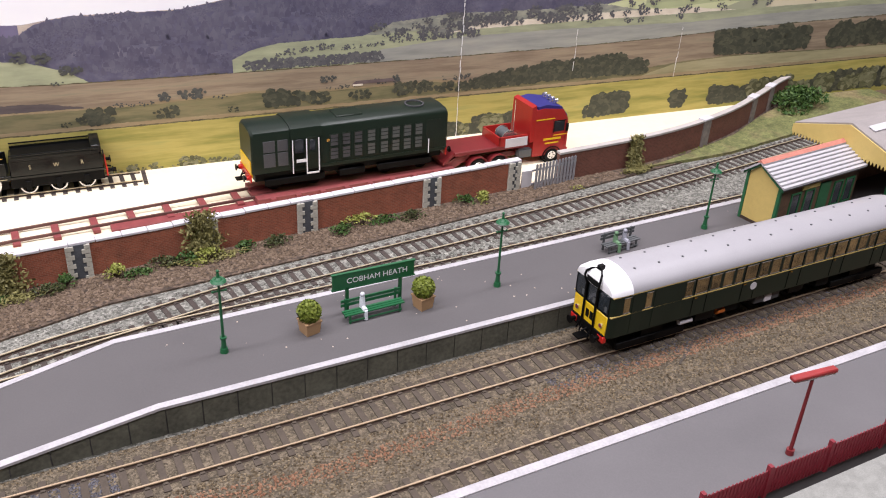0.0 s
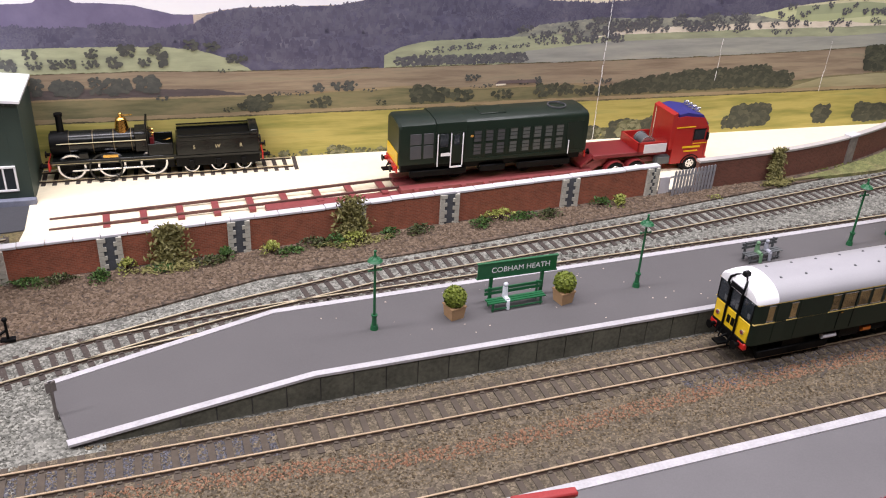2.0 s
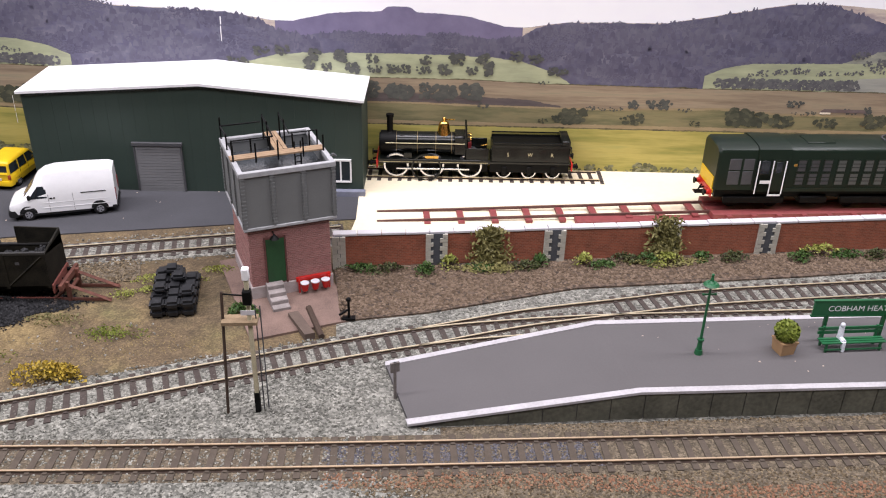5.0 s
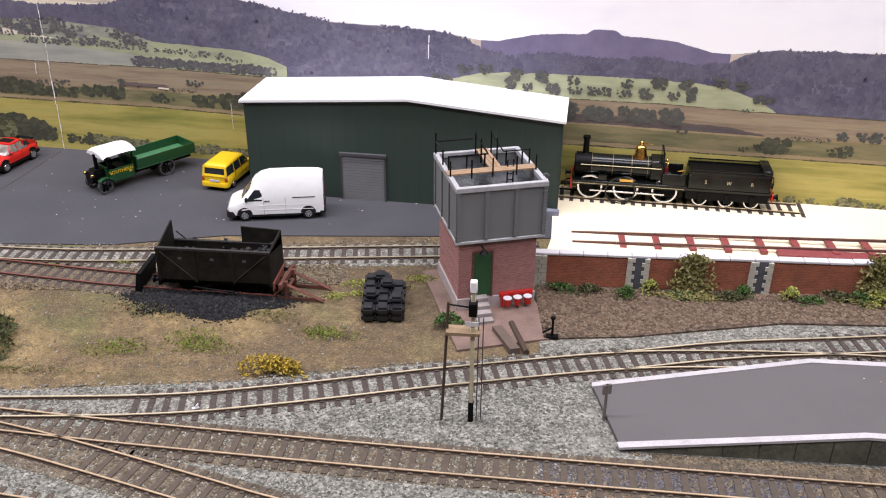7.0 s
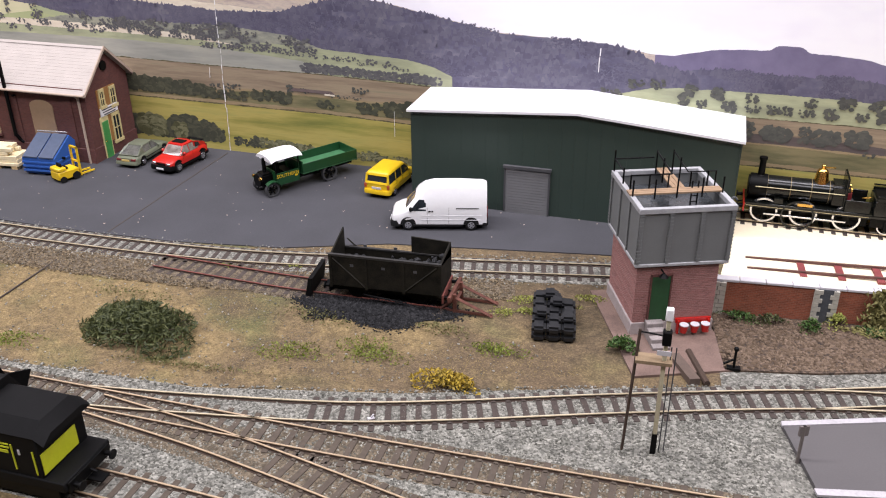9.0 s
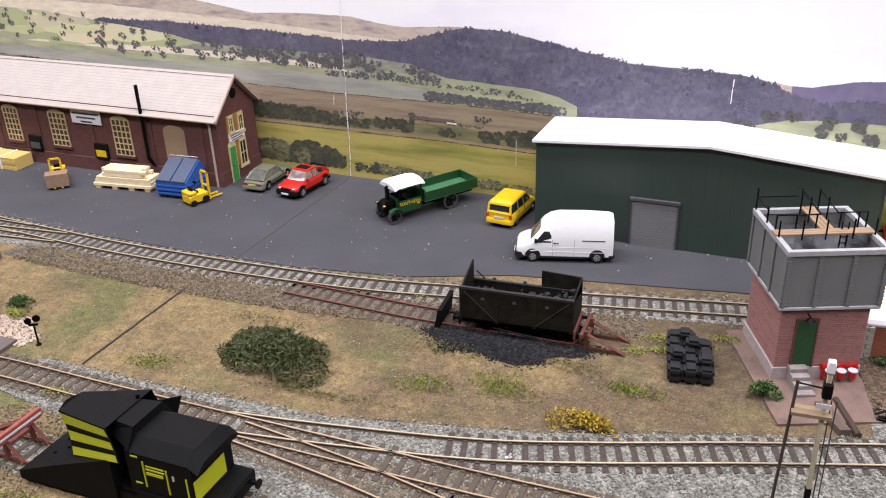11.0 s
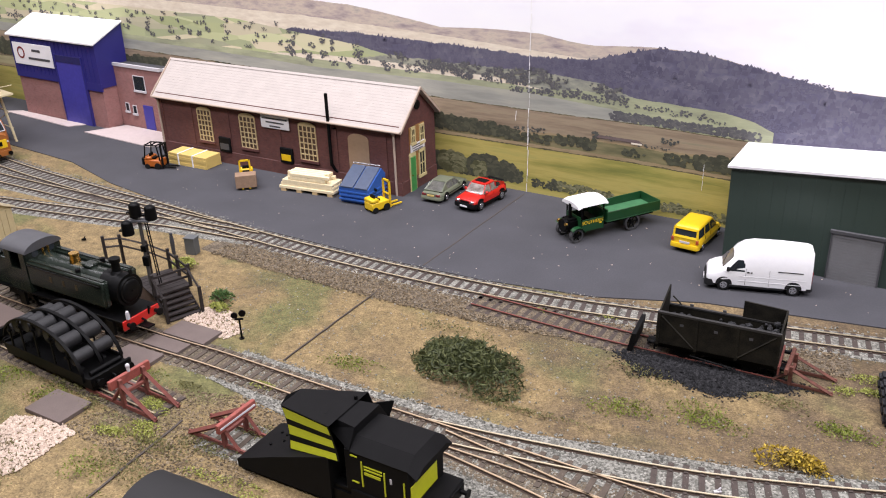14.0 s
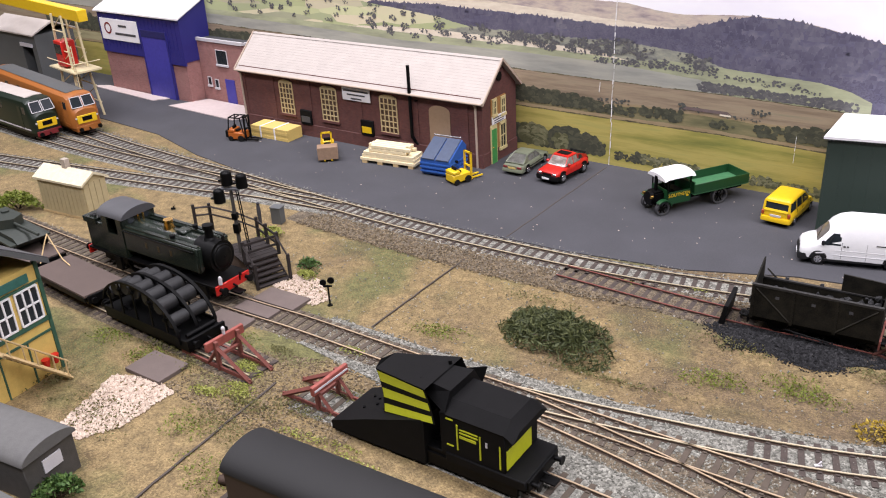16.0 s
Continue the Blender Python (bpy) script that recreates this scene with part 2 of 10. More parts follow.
    def mesh(self, name, material, smooth=40):
        bmesh.ops.recalc_face_normals(self.bm, faces=self.bm.faces)
        self.bm.transform(Matrix.Scale(U, 4))
        me = bpy.data.meshes.new(name)
        self.bm.to_mesh(me)
        self.bm.free()
        me.materials.append(material)
        if smooth:
            for p in me.polygons:
                p.use_smooth = True
            me.set_sharp_from_angle(angle=radians(smooth))
        return me


def part(name, shape, material, parent, label="", smooth=40):
    ob = new(name, shape.mesh(name, material, smooth))
    ob.parent = parent
    if label:
        ob["label"] = label
    return ob


def at(x, y, z=0, rz=0, rx=0, ry=0):
    return pose(x * U, y * U, z * U, rx, ry, rz)


def thing(name, label, category, x=0, y=0, z=0, rz=0, group="", kind=""):
    ob = new(name)
    ob.empty_display_size = 0.005
    ob.matrix_world = at(x, y, z, rz)
    return tagged(ob, label, category, group, kind)


def solo(name, shape, material, label, category, x=0, y=0, z=0, rz=0, group="", kind="", smooth=40):
    ob = new(name, shape.mesh(name, material, smooth))
    ob.matrix_world = at(x, y, z, rz)
    return tagged(ob, label, category, group, kind)


def curve_points(pts, step):
    """Points every step mm along a smooth line through pts, each with its heading."""
    p = [Vector((*q, 0)) for q in pts]
    p = [2 * p[0] - p[1]] + p + [2 * p[-1] - p[-2]]
    fine = []
    for i in range(1, len(p) - 2):
        a, b, c, d = p[i - 1:i + 3]
        k = max(2, int((c - b).length / 4))
        for j in range(k):
            t = j / k
            fine.append(0.5 * (2 * b + (c - a) * t + (2 * a - 5 * b + 4 * c - d) * t * t + (3 * b - a - 3 * c + d) * t ** 3))
    fine.append(p[-2])
    out, run, want = [], 0.0, 0.0
    for a, b in zip(fine, fine[1:]):
        seg = (b - a).length
        while want <= run + seg:
            t = (want - run) / seg if seg else 0
            h = (b - a).normalized()
            out.append((a.lerp(b, t), h))
            want += step
        run += seg
    return out


def ribbon(pts, half, z0, z1, step=8.0, shoulder=5.0):
    """A low bank along a line, with sloping shoulders."""
    s = Shape()
    rings = []
    for q, h in curve_points(pts, step):
        nrm = Vector((-h.y, h.x, 0))
        rings.append([q + nrm * (half + shoulder) + Vector((0, 0, z0)), q + nrm * half + Vector((0, 0, z1)),
                      q - nrm * half + Vector((0, 0, z1)), q - nrm * (half + shoulder) + Vector((0, 0, z0))])
    s.loft(rings)
    return s

# ---- setting ----
def back_y(x):
    return 752 - 0.085 * (x + 575)


ground = solo("ground", Shape().box(-1750, 1100, 60, 900, -20, 0), GRASS, "layout board covered with dry and green scatter grass", "ground", kind="structure")
car_park = Shape().prism([(-1500, 700), (-1100, 640), (-1000, 604), (-915, 585), (-774, 566), (-642, 555), (-532, 552), (-440, 560), (-361, 584), (-201, 600), (-108, 606),
                          (-104, back_y(-104)), (-1500, back_y(-1500))], "z", -2, 0.9)
car_park = solo("car_park", car_park, ASPHALT, "dark grey asphalt yard with a crack across it", "car park", kind="structure", smooth=0)
board = Shape().prism([(-108, 606), (-118, 548), (-122, 536), (380, 553), (412, 550), (500, 556), (634, 578), (700, 605), (820, 641), (820, 650), (-104, back_y(-104))], "z", -2, 1.2)
board = solo("bare_board", board, CREAM, "bare cream-coloured board behind the brick wall", "board", kind="structure", smooth=0)
earth = Shape().prism([(-115, 462), (-60, 470), (40, 496), (200, 506), (380, 522), (600, 545), (900, 600), (900, 700), (700, 610), (560, 556), (420, 550), (372, 547), (-122, 530)], "z", -2, 1.6)
earth = solo("embankment", earth, EARTH, "strip of brown bark-like earth below the wall", "earth", kind="structure", smooth=0)

# tracks
beds = iter(range(40))


def track(pts, label, sleeper_mesh, bed=None, rail_top=None, step=8.6, half=15, bare=()):
    tr = thing("railway_track", label, "railway track", kind="structure")
    if bed:
        part("ballast_bed", ribbon(pts, half, -1, 0.72 + 0.045 * next(beds)), bed, tr)
    line = curve_points(pts, 6.0)
    for side in (-1, 1):
        web, head = Shape(), Shape()
        r1, r2 = [], []
        for q, h in line:
            n = Vector((-h.y, h.x, 0)) * side
            c = q + n * 8.75
            r1.append([c - n * 1.0 + Vector((0, 0, 0.9)), c + n * 1.0 + Vector((0, 0, 0.9)), c + n * 0.35 + Vector((0, 0, 1.5)), c + n * 0.35 + Vector((0, 0, 2.6)), c - n * 0.35 + Vector((0, 0, 2.6)), c - n * 0.35 + Vector((0, 0, 1.5))])
            r2.append([c - n * 0.48 + Vector((0, 0, 2.6)), c + n * 0.48 + Vector((0, 0, 2.6)), c + n * 0.48 + Vector((0, 0, 3.1)), c - n * 0.48 + Vector((0, 0, 3.1))])
        part("rail_web", web.loft(r1), RUST, tr, "rusty brown side of the rail", smooth=30)
        part("rail_head", head.loft(r2), rail_top or RAIL, tr, "bright worn top of the rail", smooth=30)
    for q, h in curve_points(pts, step):
        if any(a < q.x < b for a, b in bare):
            continue
        s = new("sleeper", sleeper_mesh)
        s.parent = tr
        s.matrix_basis = Matrix.Translation(q * U) @ Matrix.Rotation(math.atan2(h.y, h.x) + random.uniform(-0.03, 0.03), 4, "Z")
    return tr


def sleeper_of(material):
    s = Shape().box(-1.7, 1.7, -15, 15, 0.2, 1.35)
    for y in (-8.75, 8.75):
        s.box(-1.1, 1.1, y - 1.9, y + 1.9, 1.45, 1.95)
    return s.mesh("sleeper", material, 0)


SLEEPER_BROWN = mat("sleeper_dusty", (0.072, 0.055, 0.041), 0.9, var=0.25, scale=300)
sl_dark, sl_brown = sleeper_of(SLEEPER), sleeper_of(SLEEPER_BROWN)
P_T2 = [(900, 333.5), (280, 333.5), (-77, 337.5), (-301, 344), (-420, 350), (-560, 358), (-650, 364), (-720, 366), (-880, 376), (-1000, 388), (-1300, 425)]
P_T3A = [(-480, 354), (-420, 359.5), (-330, 371), (-264, 387), (-175, 413), (-70, 440), (0, 449), (60, 452), (130, 452.5), (560, 454), (900, 458)]
P_T3B = [(-70, 440), (0, 459), (70, 471), (130, 480), (260, 488.5), (390, 498), (560, 515), (800, 545), (960, 570)]
P_T1 = [(900, 267), (50, 267), (-50, 270), (-150, 279), (-240, 295), (-290, 308), (-350, 324), (-400, 336), (-470, 349)]
P_PLOUGH = [(-597, 300), (-480, 294), (-370, 285), (-250, 270), (-100, 243), (0, 220)]
P_ROLLER = [(-640, 305), (-720, 314), (-810, 322), (-900, 335), (-1000, 352), (-1200, 390)]
P_SIDE = [(-118, 582), (-200, 571), (-302, 557), (-405, 543), (-481, 536), (-581, 536), (-698, 542), (-806, 554), (-906, 568), (-1000, 578), (-1182, 606), (-1500, 680)]
P_SIDE2 = [(-806, 553), (-906, 558), (-1031, 560), (-1215, 574), (-1500, 618)]
P_SIDE3 = [(-760, 546), (-850, 542), (-930, 530), (-1088, 512), (-1300, 492), (-1500, 476)]
P_RUST = [(-520, 517), (-450, 510), (-399, 506), (-290, 503)]
RAIL_DULL = mat("dull_bronze_rail", (0.56, 0.42, 0.28), 0.4, metal=0.55, var=0.2, scale=60)
track(P_T2, "main line with dusty brown sleepers and bronze rails", sl_brown, BALLAST_BROWN, RAIL_DULL)
track(P_T3A, "line behind the platform with dark sleepers in grey ballast", sl_dark, BALLAST, bare=((-600, -345),))
track(P_T3B, "diverging line below the brick wall, dark sleepers in grey ballast", sl_dark, BALLAST, bare=((-100, 62),))
track(P_T1, "front line beside the pale platform with dusty sleepers", sl_brown, BALLAST_BROWN, RAIL_DULL, bare=((-600, -350),))
track(P_PLOUGH, "short line that ends at a red buffer stop", sl_brown, BALLAST, RAIL_DULL)
track(P_ROLLER, "overgrown line that ends at a red buffer stop", sl_dark, BALLAST_BROWN)
track(P_SIDE, "siding along the edge of the asphalt yard", sl_dark, BALLAST)
track(P_SIDE2, "siding that leads to the green diesel", sl_dark, BALLAST, bare=((-960, -700),))
track(P_SIDE3, "line that leads off behind the pale hut", sl_dark, BALLAST, bare=((-860, -700),))
track([(-575, 208.5), (-520, 208), (-300, 206)], "front siding under the dark coach", sl_dark, BALLAST_BROWN)
track(P_RUST, "disused siding with rust-red rails", sl_dark, BALLAST_BROWN, RUSTRED)

# ballast between the lines
def spread(name, pts, material, label, z=0.6):
    return solo(name, Shape().prism(pts, "z", -1, z), material, label, "ballast", kind="structure", smooth=0)


spread("ballast_yard", [(-115, 232), (900, 238), (900, 560), (600, 548), (380, 526), (200, 510), (40, 500), (-60, 474), (-118, 464), (-115, 380)], BALLAST, "grey ballast under and between the station lines", 0.25)
spread("ballast_fan", [(-560, 330), (-500, 310), (-420, 290), (-300, 250), (-100, 235), (-100, 380), (-90, 385), (-60, 428), (-70, 455), (-200, 425), (-300, 398), (-420, 378), (-540, 378), (-640, 384), (-640, 345)], BALLAST,
       "grey ballast between the fanning lines", 0.42)
spread("brown_ballast", [(-110, 318), (-40, 300), (10, 244), (900, 242), (900, 312), (-110, 330)], BALLAST_BROWN, "brown and orange ballast between the lines", 0.5)
spread("brown_ballast", [(-60, 312), (900, 312), (900, 356), (-60, 359)], BALLAST_BROWN, "brown ballast along the platform", 0.46)

BANK = gravel("bank_grass", [(0.09, 0.10, 0.032), (0.14, 0.15, 0.05), (0.20, 0.20, 0.075)], 1000, 0.5, 0.0005, [(0.15, 0.12, 0.055), (0.21, 0.17, 0.08), (0.26, 0.21, 0.10)], 20.0, 0.5, 0.62)
solo("grass_bank", Shape().prism([(505, 540), (560, 550), (640, 572), (700, 600), (900, 676), (900, 575), (700, 552), (600, 538)], "z", -1, 3.2), BANK, "green grassy bank below the curved wall", "grass", kind="structure", smooth=0)
EDGE = mat("worn_white_edge", (0.40, 0.382, 0.395), 0.7, var=0.18, scale=90, fine=700)
# platforms
ZP = 18.0


def platform_one():
    p = thing("platform_1", "station platform with dark grey surface, white edges and a ramp", "platform", kind="structure")
    y0, y1 = 362.0, 429.0
    deck = Shape().loft([[(-76, 360, 3), (-88, 414, 3), (-88, 414, -1), (-76, 360, -1)],
                         [(46, y0, ZP), (36, y1, ZP), (36, y1, -1), (46, y0, -1)],
                         [(900, y0 - 4, ZP), (900, y1 + 6, ZP), (900, y1 + 6, -1), (900, y0 - 4, -1)]])
    part("deck", deck, PLATFORM, p, "dark grey deck", 0)
    part("front_edging", Shape().loft([[(-77, 358.5, 3.5), (-78, 363, 3.5), (-78, 363, 2), (-77, 358.5, 2)], [(46, 360.5, ZP + 0.6), (46, 364.6, ZP + 0.6), (46, 364.6, ZP - 1), (46, 360.5, ZP - 1)],
                                      [(900, 356, ZP + 0.6), (900, 360.5, ZP + 0.6), (900, 360.5, ZP - 1), (900, 356, ZP - 1)]]), EDGE, p, "white painted edge", 0)
    part("back_edging", Shape().loft([[(-88, 411, 3.5), (-88, 415, 3.5), (-88, 415, 2), (-88, 411, 2)], [(36, 426, ZP + 0.6), (36, 430, ZP + 0.6), (36, 430, ZP - 1), (36, 426, ZP - 1)],
                                     [(900, 432, ZP + 0.6), (900, 436.5, ZP + 0.6), (900, 436.5, ZP - 1), (900, 432, ZP - 1)]]), EDGE, p, "white painted edge", 0)
    x = -60.0
    while x < 560:
        w = 17.6
        k = lambda q: 3 + (ZP - 3) * min(1, max(0, (q + 76) / 122)) - 1.4
        yy = lambda q: 360.2 + 1.6 * min(1, max(0, (q + 76) / 122)) - 4 * max(0, q - 46) / 854
        part("wall_panel", Shape().loft([[(x, yy(x) - 0.5, -0.5), (x, yy(x) + 2, -0.5), (x, yy(x) + 2, k(x)), (x, yy(x) - 0.5, k(x))],
                                         [(x + w, yy(x + w) - 0.5, -0.5), (x + w, yy(x + w) + 2, -0.5), (x + w, yy(x + w) + 2, k(x + w)), (x + w, yy(x + w) - 0.5, k(x + w))]]), CONCRETE, p, smooth=0)
        x += 18.2
    return p


platform_one()


def platform_two():
    p = thing("platform_2", "second platform with pale grey surface and a white edge", "platform", kind="structure")
    part("deck", Shape().box(60, 900, 192, 248, -1, ZP), PLATFORM_LIGHT, p, "pale grey deck", 0)
    part("edging", Shape().box(60, 900, 244.5, 249.5, ZP - 1.5, ZP + 0.8), EDGE, p, "white painted edge", 0)
    return p


platform_two()


# brick retaining wall
def wall_line(x):
    return 530 + (x + 122) * 0.0345


def brick_wall():
    w = thing("wall_brick", "low red brick retaining wall with white coping and stone-quoined piers", "wall", kind="structure")
    a, b = -122.0, 374.0
    part("brickwork", Shape().prism([(a, wall_line(a)), (b, wall_line(b)), (b, wall_line(b) + 4), (a, wall_line(a) + 4)], "z", -1, 25.5), BRICK, w, smooth=0)
    slab = Shape().box(-8.1, 8.1, -1.1, 5.2, 25.5, 27.5).bevel(0.35).mesh("coping", OFFWHITE, 0)
    x = a + 8.3
    while x < b:
        ob = new("coping", slab)
        ob.parent = w
        ob["label"] = "pale stone coping"
        ob.matrix_basis = at(x, wall_line(x), random.uniform(-0.25, 0.2), 1.98 + random.uniform(-0.4, 0.4))
        x += 16.55
    return w


brick_wall()
BRICK_RUST = mat("rust_brown_brick", (0.16, 0.058, 0.038), 0.85, var=0.25, scale=90, fine=900, courses=(0.17, 0.085, 0.06))
pts2 = [(412, 546), (460, 547), (520, 551), (580, 561), (640, 578), (700, 603), (760, 630), (830, 655)]
w2 = thing("wall_curved", "curving brick wall with pale coping that runs back to the hills", "wall", kind="structure")
cp = curve_points(pts2, 10)
s1, s2 = [], []
for q, h in cp:
    n = Vector((-h.y, h.x, 0))
    s1.append([q + Vector((0, 0, -1)), q + n * 4 + Vector((0, 0, -1)), q + n * 4 + Vector((0, 0, 26)), q + Vector((0, 0, 26))])
    s2.append([q - n * 1.0 + Vector((0, 0, 26)), q + n * 5 + Vector((0, 0, 26)), q + n * 5 + Vector((0, 0, 27.8)), q - n * 1.0 + Vector((0, 0, 27.8))])
part("brickwork", Shape().loft(s1), BRICK_RUST, w2, smooth=30)
part("coping", Shape().loft(s2), mat("weathered_coping", (0.42, 0.385, 0.36), 0.75, var=0.2, scale=60), w2, "pale stone coping", smooth=30)

# hall round the layout, added out of view; dark, to bounce little light
hall_floor = solo("floor", Shape().box(-3500, 3500, -3000, 2500, -1020, -1000), HALL, "plain hall floor below the layout", "floor", kind="structure", smooth=0)
hall_ceiling = solo("ceiling", Shape().box(-3500, 3500, -3000, 2500, 1600, 1620), HALL, "plain dark ceiling added out of view above the layout", "ceiling", kind="structure", smooth=0)
solo("layout_skirt", Shape().box(-1750, 1100, 60, 900, -1000, -20.2), HALL, "plain skirt that closes the space under the layout", "skirt", kind="structure", smooth=0)
for nm, d in (("wall_north", (-3500, 3500, 2500, 2520)), ("wall_south", (-3500, 3500, -3020, -3000)), ("wall_west", (-3520, -3500, -3000, 2500)), ("wall_east", (3500, 3520, -3000, 2500))):
    solo(nm, Shape().box(*d, -1000, 1600), HALL, "plain dark hall wall added out of view", "wall", kind="structure", smooth=0)


shoulder = [(-255, 540), (-302, 531), (-405, 516), (-481, 510), (-581, 510), (-698, 518), (-790, 528)]
solo("siding_shoulder", ribbon(shoulder, 15, -0.5, 0.6, shoulder=8.0), BALLAST_BROWN, "stony brown shoulder of the siding", "ballast", kind="structure")
# ---- printed paper backdrop: flat shapes laid on one panel ----
def ink(name, cols, scale=40.0, detail=6.0, stretch=(1, 1, 1), island=False, single=0.6):
    """Printing ink: a noise through a few colours, or one colour for each loose shape."""
    m = bpy.data.materials.new(name)
    m.use_nodes = True
    n, l = m.node_tree.nodes, m.node_tree.links
    b = n["Principled BSDF"]
    b.inputs["Roughness"].default_value, b.inputs["Specular IOR Level"].default_value = 0.55, 0.25
    geo = n.new("ShaderNodeNewGeometry")
    mp = n.new("ShaderNodeMapping")
    mp.inputs["Scale"].default_value = stretch
    l.new(geo.outputs["Position"], mp.inputs["Vector"])
    nz = n.new("ShaderNodeTexNoise")
    nz.inputs["Scale"].default_value, nz.inputs["Detail"].default_value, nz.inputs["Roughness"].default_value = scale, detail, 0.65
    l.new(mp.outputs[0], nz.inputs["Vector"])
    r = n.new("ShaderNodeValToRGB")
    e = r.color_ramp.elements
    while len(e) < len(cols):
        e.new(0.5)
    for i, c in enumerate(cols):
        k = i / (len(cols) - 1)
        e[i].position, e[i].color = (k if island else 0.3 + 0.4 * k), (*c, 1)
    if island:
        mix = n.new("ShaderNodeMath")
        mix.operation = "MULTIPLY_ADD"
        mix.inputs[1].default_value = single
        l.new(geo.outputs["Random Per Island"], mix.inputs[0])
        sub = n.new("ShaderNodeMath")
        sub.operation = "MULTIPLY"
        sub.inputs[1].default_value = 1 - single
        l.new(nz.outputs["Fac"], sub.inputs[0])
        l.new(sub.outputs[0], mix.inputs[2])
        l.new(mix.outputs[0], r.inputs[0])
    else:
        l.new(nz.outputs["Fac"], r.inputs[0])
    l.new(r.outputs[0], b.inputs["Base Color"])
    return m


SKY = ink("print_sky", [(0.84, 0.80, 0.90), (0.93, 0.92, 0.95), (0.95, 0.95, 0.95)], 5, 4, (1, 1, 2.5))
I_MAUVE = ink("print_mauve", [(0.150, 0.130, 0.215), (0.200, 0.175, 0.275)], 60)
I_WHITE = ink("print_bare_paper", [(0.810, 0.783, 0.743), (0.900, 0.900, 0.900)], 200)

bd = Shape().prism([(-1750, back_y(-1750)), (1100, back_y(1100)), (1100, back_y(1100) + 4), (-1750, back_y(-1750) + 4)], "z", -20, 420)
backdrop = solo("backdrop", bd, SKY, "printed paper backdrop of hills and fields under a white sky", "backdrop", kind="structure", smooth=0)
AXIS = -72.0
prng = random.Random(7)


def lerp_table(tab):
    def f(x):
        if x <= tab[0][0]:
            return tab[0][1]
        for (a, p), (b, q) in zip(tab, tab[1:]):
            if x <= b:
                return p + (q - p) * (x - a) / (b - a)
        return tab[-1][1]
    return f


# the print comes twice, turned over at AXIS; the sheet west of it hangs a little higher and is a little larger
stretch = lerp_table([(0, 0), (101, 101), (360, 392), (453, 501), (1700, 1870)])
lift = lerp_table([(0, 0), (60, 0), (360, 8.5), (1700, 9.5)])


def on(side, d, z, depth):
    """A place on the paper: side -1 or 1, d from the turning line, z above the board."""
    x = AXIS + d if side > 0 else AXIS - stretch(d)
    zz = z + (lift(d) if side < 0 else 0.0)
    return (x, back_y(x) - depth, zz)


def wob(x, a, s, seed=0.0):
    return a * noise.noise(Vector((x * s, seed, 0)))


def patchwork_ink(name, cols):
    """Far fields: long flat cells, each of one colour, with thin dark hedges between."""
    m = ink(name, cols, 30, 4, (1, 1, 5))
    n, l = m.node_tree.nodes, m.node_tree.links
    mp = n.new("ShaderNodeMapping")
    mp.inputs["Scale"].default_value = (14, 0, 105)
    l.new(n["Geometry"].outputs["Position"], mp.inputs["Vector"])
    v = n.new("ShaderNodeTexVoronoi")
    l.new(mp.outputs[0], v.inputs["Vector"])
    v.inputs["Scale"].default_value = 1.0
    sep = n.new("ShaderNodeSeparateColor")
    l.new(v.outputs["Color"], sep.inputs[0])
    k = n.new("ShaderNodeMath")
    k.operation = "MULTIPLY_ADD"
    k.inputs[1].default_value, k.inputs[2].default_value = 0.4, 0.3
    l.new(sep.outputs[0], k.inputs[0])
    l.new(k.outputs[0], n["Color Ramp"].inputs[0])
    return m


I_MOOR = ink("print_moor", [(0.30, 0.25, 0.26), (0.46, 0.38, 0.35), (0.60, 0.51, 0.42), (0.40, 0.36, 0.33)], 45, 7, (1, 1, 4))
I_STRIP = ink("print_pale_strip", [(0.66, 0.57, 0.45), (0.82, 0.74, 0.60)], 60, 3, (1, 1, 4))
I_WOOD = ink("print_hill_wood", [(0.085, 0.080, 0.125), (0.125, 0.118, 0.175), (0.19, 0.18, 0.22)], 60, 7, (1, 1, 1.4))
I_PATCH = patchwork_ink("print_patchwork", [(0.38, 0.42, 0.22), (0.60, 0.62, 0.36), (0.70, 0.62, 0.44), (0.30, 0.33, 0.22), (0.52, 0.56, 0.30)])
I_MIXED = ink("print_mixed_green", [(0.17, 0.17, 0.165), (0.28, 0.285, 0.235), (0.42, 0.41, 0.31)], 70, 6, (1, 1, 2.5))
I_LEA = ink("print_lea", [(0.27, 0.28, 0.195), (0.36, 0.38, 0.245), (0.46, 0.475, 0.30)], 22, 5, (1, 1, 5))
I_GREY = ink("print_grey_field", [(0.26, 0.265, 0.235), (0.34, 0.34, 0.30), (0.42, 0.41, 0.34)], 14, 6, (1, 1, 9))
I_BROWN = ink("print_brown_field", [(0.19, 0.145, 0.10), (0.26, 0.20, 0.14), (0.34, 0.27, 0.185), (0.26, 0.23, 0.155)], 12, 7, (1, 1, 14))
I_PLOUGHED = ink("print_ploughed", [(0.085, 0.07, 0.072), (0.135, 0.11, 0.105)], 30, 5, (1, 1, 8))
I_OLIVE = ink("print_olive", [(0.115, 0.105, 0.058), (0.165, 0.155, 0.082), (0.24, 0.205, 0.11), (0.19, 0.185, 0.095)], 18, 7, (1, 1, 9))
I_TAN = ink("print_tan", [(0.27, 0.20, 0.115), (0.37, 0.29, 0.17)], 30, 4, (1, 1, 4))
I_STUBBLE = ink("print_stubble", [(0.25, 0.225, 0.125), (0.35, 0.315, 0.18), (0.42, 0.37, 0.22)], 14, 6, (1, 1, 10))
I_HEDGE = ink("print_hedge", [(0.055, 0.05, 0.035), (0.17, 0.145, 0.075)], 160, 4)
